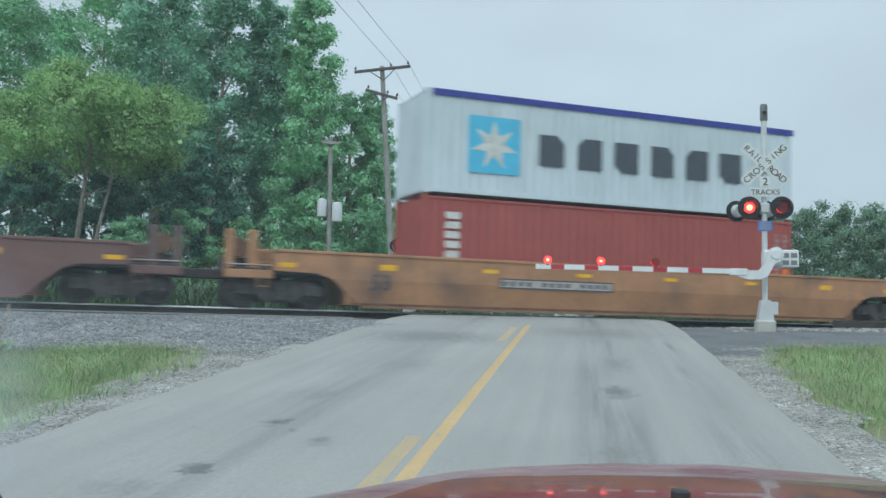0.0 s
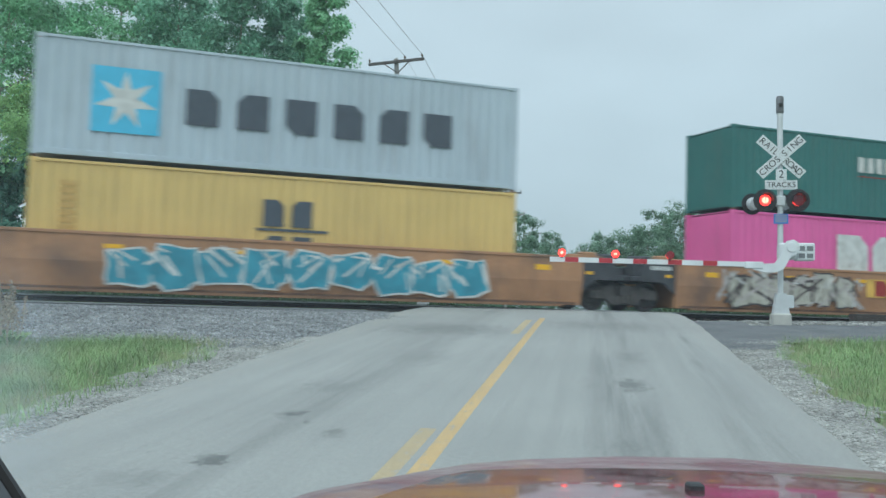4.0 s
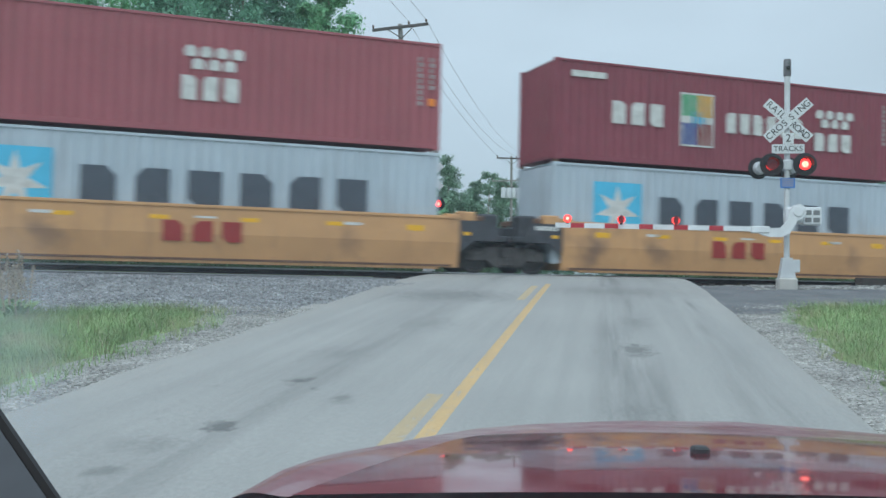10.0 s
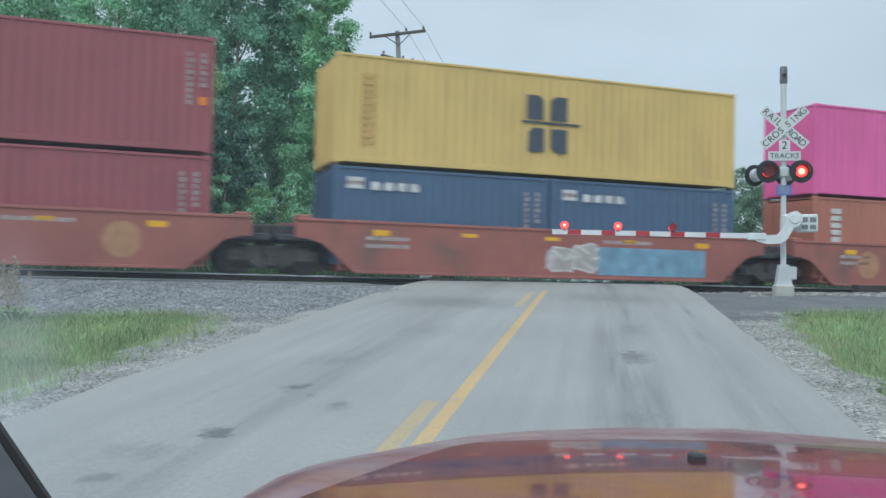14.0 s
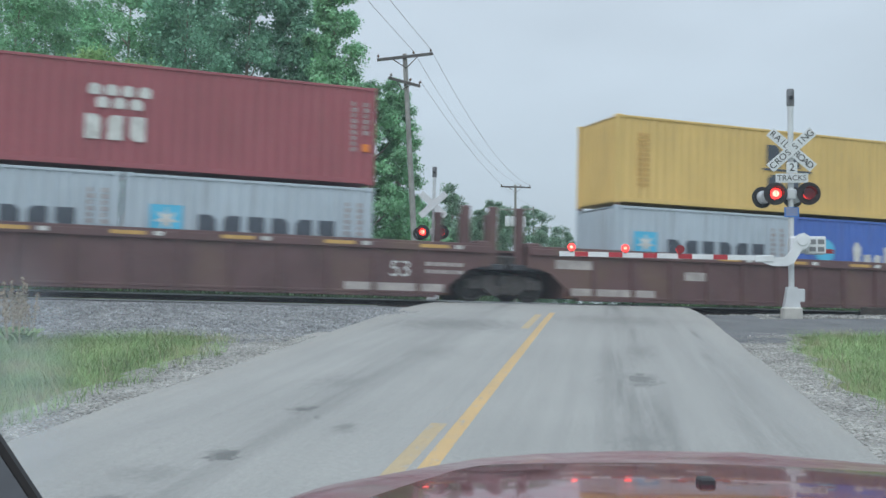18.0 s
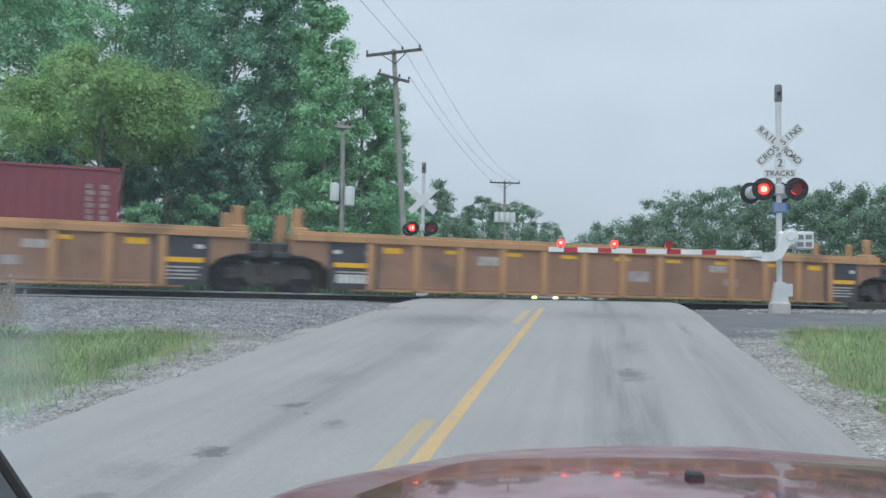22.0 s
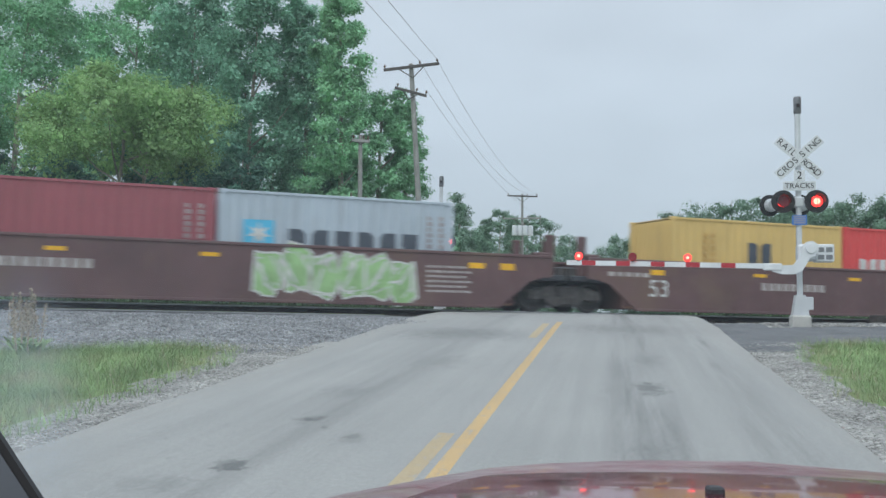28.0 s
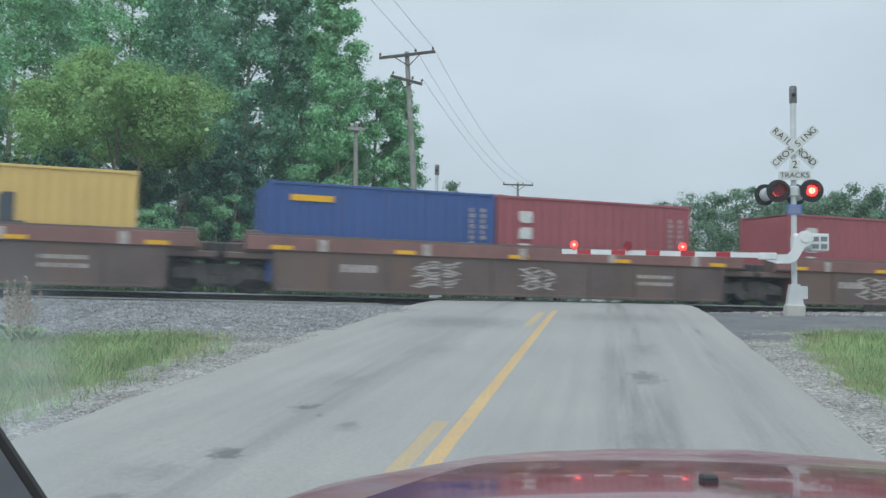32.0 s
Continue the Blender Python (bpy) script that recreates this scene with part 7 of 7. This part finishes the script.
for k in range(16):
    make_dock(-8.42 + 0.11 * (k % 8) + 0.05 * math.sin(k * 5), 12.0 + 0.22 * (k // 8) - 0.12 * (k % 8) + 0.1 * math.sin(k * 3), 0.74 + 0.18 * math.sin(k * 2.3), 400 + k)


def stones(name, spots, label, s0, s1, seed, mat="stone"):
    rng = np.random.default_rng(seed)
    cube = np.array([(-1, -1, -1), (1, -1, -1), (1, 1, -1), (-1, 1, -1), (-1, -1, 1), (1, -1, 1), (1, 1, 1), (-1, 1, 1)], float)
    fc = np.array([(0, 3, 2, 1), (4, 5, 6, 7), (0, 1, 5, 4), (1, 2, 6, 5), (2, 3, 7, 6), (3, 0, 4, 7)])
    V, F = [], []
    for i, p in enumerate(spots):
        q = cube * rng.uniform(0.55, 1.0, (8, 3)) * rng.uniform(s0, s1) * np.array([1, 1, 0.7])
        a = rng.uniform(0, 6.28)
        c, s = math.cos(a), math.sin(a)
        V.append(q @ np.array([(c, -s, 0), (s, c, 0), (0, 0, 1)]) + np.array(p))
        F.append(fc + 8 * i)
    me = bpy.data.meshes.new(name)
    me.from_pydata(np.concatenate(V).tolist(), [], np.concatenate(F).tolist())
    me.materials.append(M[mat])
    tagged(new(name, me), label, "gravel", kind="stuff")


def sheet(name, inside, box, stepsize, mat, lift, label, category):
    """A ragged sheet laid over the ground where inside() holds."""
    s, ids = Shape(), {}
    o0, o1, r0, r1 = box
    no, nr = int((o1 - o0) / stepsize), int((r1 - r0) / stepsize)
    def vid(i, j):
        if (i, j) not in ids:
            x, y = at_road(o0 + i * stepsize, r0 + j * stepsize)
            ids[i, j] = len(s.v)
            s.v.append((x, y, ground_z(x, y) + lift + 0.008 * noise.noise((x * 1.5, y * 1.5, 2))))
        return ids[i, j]
    for i in range(no):
        for j in range(nr):
            if inside(o0 + (i + 0.5) * stepsize, r0 + (j + 0.5) * stepsize):
                s.f.append((vid(i, j), vid(i + 1, j), vid(i + 1, j + 1), vid(i, j + 1)))
                s.m.append(0)
    tagged(part(name, s, mat, smooth=True), label, category, kind="structure")


def gravel_left(o, r):
    x, y = at_road(o, r)
    return o < EDGE_L + 0.3 and not left_grass(o + 0.15, r - 0.15) and off_track(x, y) < 8 and r > 2


def gravel_right(o, r):
    x, y = at_road(o, r)
    return o > EDGE_R - 0.3 and not right_grass(o - 0.15, r - 0.1) and off_track(x, y) < 8 and r > 3


def near_road(f, yes):
    def inside(o, r):
        x, y = at_road(o, r)
        d = off_track(x, y) + 0.5 * noise.noise((o * 0.9, r * 0.9, 7))
        return f(o, r) and (d < -11.2 or (d < -9.5 and (EDGE_L - 0.45 < o < 0 or 0 < o < EDGE_R + 0.5))) == yes
    return inside


for f, box in ((gravel_left, (-40, EDGE_L + 0.3, 2, 34)), (gravel_right, (EDGE_R - 0.3, 34, 3, 48))):
    sheet("gravel_bed", near_road(f, False), box, 0.35, M["gravel"], 0.008, "grey gravel and ballast beside the track", "gravel")
    sheet("gravel_shoulder", near_road(f, True), (max(box[0], -16), min(box[1], 14), box[2], 20), 0.14, M["shoulder"], 0.014, "pale gritty shoulder along the road", "gravel")


def side_asphalt(o, r):
    x, y = at_road(o, r)
    return o > 1.9 and -12.7 < off_track(x, y) < -6.9 + 0.3 * noise.noise((o, 2, 2)) and r > 14.4 and not right_grass(o, r)


sheet("side_pavement", side_asphalt, (1.9, 12, 14, 30), 0.12, M["asphalt_side"], 0.022, "dark asphalt apron beside the road", "pavement")
stones("ballast", scatter(34000, lambda o, r: near_road(gravel_left, False)(o, r) and -13.5 < off_track(*at_road(o, r)) < 2, (-20, -3.9, 9, 24), 4, 0.015), "loose grey ballast stones", 0.010, 0.028, 4)
stones("grit", scatter(9000, lambda o, r: gravel_left(o, r) and o > -6.0 and r < 14, (-6.0, -3.9, 4, 14), 5, 0.012), "loose pale gravel along the road edge", 0.006, 0.02, 5, "grit")
stones("grit", scatter(9000, lambda o, r: gravel_right(o, r) and r < 17, (1.9, 4.2, 6, 17), 6, 0.012), "loose pale gravel along the road edge", 0.006, 0.02, 6, "grit")
stones("ballast", scatter(8000, lambda o, r: gravel_right(o, r) and -6.6 < off_track(*at_road(o, r)) < 2, (3, 20, 18, 40), 7, 0.015), "loose grey ballast stones", 0.014, 0.04, 7, "grit")


stones("rubble", scatter(900, lambda o, r: -8.6 + 0.4 * noise.noise((o, r, 1)) < off_track(*at_road(o, r)) < -6.7 and not (abs(o - 4.0) < 0.35 and abs(r - 21.2) < 0.35), (3.3, 10, 20, 27), 17, 0.02), "pale broken stone beside the signal footing", 0.02, 0.065, 17, "grit")


def make_timber():
    p = at_road(7.9, 25.9)
    for k in range(2):
        t = tagged(part("old_timber", Shape().soft(-1.6, 1.6, -0.13, 0.13, 0.0, 0.2, 0.02), M["tie"], None, at=Matrix.Translation((p[0] + 0.3 * k, p[1] + 0.5 * k, ground_z(*p) + 0.06)) @ Matrix.Rotation(TH + 0.04 * k, 4, "Z")), "old dark timber lying beside the track", "timber")


make_timber()


# ---------------------------------------------------------------- own car
CAR_MID, CREST, REAR = 0.56, 2.0, 1.304        # middle of the bonnet, its front crease and its rear edge


def panel_point(x, y):
    """The bonnet panel: a shallow dome that falls away to the front, with a bowed front crease."""
    dx = x - CAR_MID
    v = (y - REAR) / (CREST - REAR)
    a, b = 0.020 * (CREST - y), 0.5 * 0.084 * ((CREST - REAR) ** 2 - (y - REAR) ** 2)
    return Vector((x, y - 0.18 * dx * dx * v, EYE - 0.334 + a + b - 0.03 * dx * dx))


def panel_left(y):
    for (a, p), (b, q) in zip(((1.2, -0.25), (1.5, -0.14), (1.72, -0.055), (1.90, 0.0165), (1.97, 0.06)), ((1.5, -0.14), (1.72, -0.055), (1.90, 0.0165), (1.97, 0.06), (2.01, 0.12))):
        if y <= b:
            return p + (q - p) * (y - a) / (b - a)
    return 0.12


def make_car():
    red = paint("metallic_red_car_paint", (0.30, 0.012, 0.036), rough=0.17, metal=0.75, vary=0.05, scale=3, coat=0.55)
    # dusty red, with road and sky reflections put into its grey-pink stain
    dusty = paint("dusty_red_with_reflection", (0.19, 0.058, 0.072), rough=0.42, metal=0.1, vary=0.10, scale=5, stain=0.6, stain_col=(0.235, 0.15, 0.155, 1), coat=0.4)
    glass = bpy.data.materials.new("hazy_windscreen_glass")
    glass.use_nodes = True
    N, K = glass.node_tree.nodes, glass.node_tree.links
    N.clear()
    out, mix = N.new("ShaderNodeOutputMaterial"), N.new("ShaderNodeMixShader")
    clear, film, tc, no, mr = N.new("ShaderNodeBsdfTransparent"), N.new("ShaderNodeBsdfTranslucent"), N.new("ShaderNodeTexCoord"), N.new("ShaderNodeTexNoise"), N.new("ShaderNodeMapRange")
    clear.inputs[0].default_value, film.inputs[0].default_value = (0.97, 0.99, 0.985, 1), (0.80, 0.91, 1.0, 1)
    no.inputs["Scale"].default_value, no.inputs["Detail"].default_value = 1.8, 3.0
    for k, q in enumerate((0.3, 0.7, 0.034, 0.060)):
        mr.inputs[k + 1].default_value = q
    K.new(tc.outputs["Object"], no.inputs["Vector"])
    K.new(no.outputs[0], mr.inputs[0])
    sub, sc, ln, sm, add = N.new("ShaderNodeVectorMath"), N.new("ShaderNodeVectorMath"), N.new("ShaderNodeVectorMath"), N.new("ShaderNodeMapRange"), N.new("ShaderNodeMath")
    sub.operation, sc.operation, ln.operation, add.operation = "SUBTRACT", "MULTIPLY", "LENGTH", "ADD"
    sub.inputs[1].default_value, sc.inputs[1].default_value = (-0.222, 0.48, 1.402), (1 / 0.036, 0.0, 1 / 0.078)     # a wiped smear low in the corner
    K.new(tc.outputs["Object"], sub.inputs[0])
    K.new(sub.outputs[0], sc.inputs[0])
    K.new(sc.outputs[0], ln.inputs[0])
    K.new(ln.outputs["Value"], sm.inputs[0])
    sm.interpolation_type = "SMOOTHSTEP"
    for k, q in enumerate((0.1, 1.1, 0.19, 0.0)):
        sm.inputs[k + 1].default_value = q
    K.new(mr.outputs[0], add.inputs[0])
    K.new(sm.outputs[0], add.inputs[1])
    K.new(add.outputs[0], mix.inputs[0])
    K.new(clear.outputs[0], mix.inputs[1])
    K.new(film.outputs[0], mix.inputs[2])
    K.new(mix.outputs[0], out.inputs[0])
    t = thing("own_car", "dark red car seen over its glossy bonnet", "car")
    s, n, ys = Shape(), 40, np.concatenate([np.linspace(REAR, 1.9, 14), np.linspace(1.92, CREST, 8)])
    for y in ys:
        e = panel_left(y)
        s.v += [tuple(panel_point(e + (2 * CAR_MID - 2 * e) * k / (n - 1), y)) for k in range(n)]
    s.f = [(j * n + i, j * n + i + 1, (j + 1) * n + i + 1, (j + 1) * n + i) for j in range(len(ys) - 1) for i in range(n - 1)]
    s.m = [0] * len(s.f)
    part("bonnet", s, red, t, "glossy dark red bonnet", smooth=True)
    # outer wing and nose rim: side and down slopes from the eye, distance ahead
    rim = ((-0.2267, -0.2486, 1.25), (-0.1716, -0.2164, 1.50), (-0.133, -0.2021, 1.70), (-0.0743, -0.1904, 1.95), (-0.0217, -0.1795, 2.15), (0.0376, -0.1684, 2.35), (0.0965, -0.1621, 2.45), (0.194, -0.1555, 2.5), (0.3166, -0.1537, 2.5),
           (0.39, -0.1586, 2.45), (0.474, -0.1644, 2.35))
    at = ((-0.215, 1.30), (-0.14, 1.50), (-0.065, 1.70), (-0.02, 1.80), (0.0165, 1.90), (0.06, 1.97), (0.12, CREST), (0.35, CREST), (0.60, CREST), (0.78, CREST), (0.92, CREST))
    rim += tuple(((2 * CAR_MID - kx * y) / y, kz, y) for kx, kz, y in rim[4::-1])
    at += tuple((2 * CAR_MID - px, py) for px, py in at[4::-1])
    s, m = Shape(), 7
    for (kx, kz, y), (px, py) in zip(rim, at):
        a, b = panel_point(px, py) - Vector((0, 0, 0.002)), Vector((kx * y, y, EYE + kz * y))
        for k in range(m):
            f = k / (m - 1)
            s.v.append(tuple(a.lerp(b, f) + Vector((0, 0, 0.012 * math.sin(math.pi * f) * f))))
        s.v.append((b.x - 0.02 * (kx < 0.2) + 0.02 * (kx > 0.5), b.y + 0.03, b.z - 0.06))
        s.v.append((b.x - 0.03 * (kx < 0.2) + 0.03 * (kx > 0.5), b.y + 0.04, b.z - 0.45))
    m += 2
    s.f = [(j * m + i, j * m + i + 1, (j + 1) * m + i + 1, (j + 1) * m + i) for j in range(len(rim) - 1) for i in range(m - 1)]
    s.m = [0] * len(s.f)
    part("wing", s, dusty, t, "dusty dark red wing and nose, coloured paler for reflections", smooth=True)
    part("bumper", Shape().soft(-0.16, 1.28, 1.9, 2.5, 0.28, 0.68, 0.08), red, t)
    part("lower_body", Shape().soft(-0.36, 1.48, 0.9, 2.0, 0.26, 0.66, 0.06), red, t)
    part("rear_body", Shape().soft(-0.36, 1.48, -2.3, -1.0, 0.26, 0.66, 0.06), red, t)
    for x in (-0.36, 1.36):
        part("door", Shape().soft(x, x + 0.12, -1.2, 1.1, 0.30, 0.98, 0.04), red, t)
        for y in (1.55, -1.45):
            w = part("wheel", Shape().turn([(-0.11, 0.29), (-0.09, 0.33), (0.09, 0.33), (0.11, 0.29)], (x + 0.06, y, 0.33 + road_z(y) * 0.9), (1, 0, 0), 24), M["black"], t, smooth=True)
            part("rim", Shape().turn([(-0.12, 0.2), (0.12, 0.2)], (x + 0.06, y, 0.33 + road_z(y) * 0.9), (1, 0, 0), 18), M["silver"], w)
    part("tail", Shape().soft(-0.33, 1.45, -2.35, -1.7, 0.60, 1.0, 0.08), red, t)
    c = panel_point(0.458, 1.665)
    part("washer_nozzle", Shape().soft(c.x - 0.015, c.x + 0.015, c.y - 0.014, c.y + 0.014, c.z - 0.004, c.z + 0.012, 0.004), M["black"], t, "small black washer nozzle")
    part("cowl", Shape().soft(-0.5, 1.7, 0.95, REAR - 0.012, EYE - 0.40, EYE - 0.325, 0.01), M["black"], t, "black cowl under the windscreen")
    g = Shape()
    a, b = Vector((-0.4795, 0, -0.1657)), Vector((-0.4154, 0, -0.2532))
    d = (b - a).normalized()
    p, q = (a - d * 0.10) * 0.34, (b + d * 0.2) * 0.34
    off = Vector((0, 0.34, EYE))
    o = Vector((-0.0024, 0, -0.0018))
    part("windscreen_pillar", g.add([p + off, q + off, q + off + o, p + off + o] + [v + off + Vector((0, 0.003, 0)) for v in (p, q, q + o, p + o)],
         [(0, 1, 2, 3), (4, 7, 6, 5), (0, 4, 5, 1), (1, 5, 6, 2), (2, 6, 7, 3), (3, 7, 4, 0)]), M["black"], t, "black windscreen seal")
    l = Vector((-0.15, 0, -0.05))
    g = Shape().add([p + off + o * 0.9, q + off + o * 0.9, q + off + l, p + off + l] + [v + off + Vector((0, 0.003, 0)) for v in (p + o * 0.9, q + o * 0.9, q + l, p + l)],
                    [(0, 1, 2, 3), (4, 7, 6, 5), (0, 4, 5, 1), (1, 5, 6, 2), (2, 6, 7, 3), (3, 7, 4, 0)])
    part("windscreen_pillar", g, paint("grey_pillar_trim", (0.10, 0.112, 0.128), rough=0.7, vary=0.1, scale=6), t, "grey pillar trim")
    w = part("windscreen", Shape().add([(-1.4, 0.62, 0.7), (2.2, 0.62, 0.7), (2.2, 0.30, 2.3), (-1.4, 0.30, 2.3)], [(0, 1, 2, 3)]), glass, t, "faintly hazy windscreen")
    w.visible_shadow = False
    return t


own_car = make_car()


# ---------------------------------------------------------------- car waiting beyond the crossing
def make_other_car():
    t = thing("waiting_car", "dark car with lit headlamps on the far road", "car")
    body = paint("dark_grey_car_paint", (0.10, 0.105, 0.115), rough=0.3, metal=0.4, vary=0.05, coat=0.8)
    side = [(-0.1, 0.3), (4.5, 0.3), (4.55, 0.75), (4.4, 0.95), (3.9, 1.0), (3.3, 1.42), (1.7, 1.45), (1.0, 1.02), (0.15, 0.92), (-0.08, 0.7)]
    s = Shape()
    n = len(side)
    for x, k in ((-0.9, 0.97), (-0.82, 1.0), (0.82, 1.0), (0.9, 0.97)):
        s.v += [(x * (0.82 if z > 1.1 else 1), y, 0.3 + (z - 0.3) * k) for y, z in side]
    for j in range(3):
        s.f += [(j * n + i, j * n + (i + 1) % n, (j + 1) * n + (i + 1) % n, (j + 1) * n + i) for i in range(n)]
    s.f += [tuple(range(n)), tuple(range(4 * n - 1, 3 * n - 1, -1))]
    s.m = [0] * len(s.f)
    part("body", s, body, t, smooth=False)
    part("windscreen", Shape().add([(-0.66, 1.03, 1.04), (0.66, 1.03, 1.04), (0.6, 1.66, 1.41), (-0.6, 1.66, 1.41)], [(0, 1, 2, 3)]), M["black"], t, "dark glossy windscreen")
    for x in (-0.68, 0.68):
        h = part("headlamp", Shape().turn([(0, 0.17), (0.03, 0.16), (0.06, 0.09)], (x, -0.06, 0.68), (0, -1, 0), 18), M["head_on"], t, "lit warm white headlamp", smooth=True)
        part("lamp_rim", Shape().turn([(-0.05, 0.24), (0.02, 0.24), (0.03, 0.20)], (x, -0.06, 0.68), (0, -1, 0), 18), M["silver"], h)
        for y in (0.85, 3.6):
            w = part("wheel", Shape().turn([(-0.1, 0.3), (-0.08, 0.33), (0.08, 0.33), (0.1, 0.3)], (x * 1.25, y, 0.33), (1, 0, 0), 18), M["black"], t)
            part("rim", Shape().turn([(0.1, 0.2), (0.11, 0.18)], (x * 1.25, y, 0.33), (1 if x > 0 else -1, 0, 0), 14), M["silver"], w)
    part("grille", Shape().box(-0.5, 0.5, -0.1, -0.06, 0.45, 0.62), M["black"], t)
    return t


other_car = make_other_car()


def motions():
    # the train
    keys = sorted(LAG)
    for ob, s, z in rolling:
        walk(ob, [(t, track_pose(s + gone(t), 0, z)) for t in keys])
    # the car that draws up on the far side
    rows = []
    for t, r in ((0, 420), (10, 300), (18, 170), (20, 110), (21, 74), (22, 60), (23, 58.5), (24, 57), (25, 50), (26, 45), (27, 41.5), (28, 40.5), (32, 40.5)):
        p = RD * r + RO * -3.1
        rows.append((t, Matrix.Translation((p.x, p.y, road_z(r))) @ FACE))
    walk(other_car, rows)
    # added lamp shutters imitate flashing: open before one lamp, shut before the other
    for ob, c, phase, begin, swing in blinkers:
        def shut(t):
            return ((0.757 * t - begin) % 1.0 < 0.5) != (phase == 0)
        state = shut(0.0)
        rows = [(0.0, state)]
        for k in range(1, 961):
            if shut(k / 30) != state:
                rows += [((k - 2) / 30, state), (k / 30, not state)] if k > 2 else []
                state = not state
        rows.append((32.0, state))
        seen, clean = set(), []
        for t, v in rows:
            if round(t * 30) not in seen:
                seen.add(round(t * 30))
                clean.append((t, v))
        walk(ob, [(t, Matrix.Translation(c) @ Matrix.Rotation(radians(0 if v else swing), 4, "Z")) for t, v in clean])


motions()
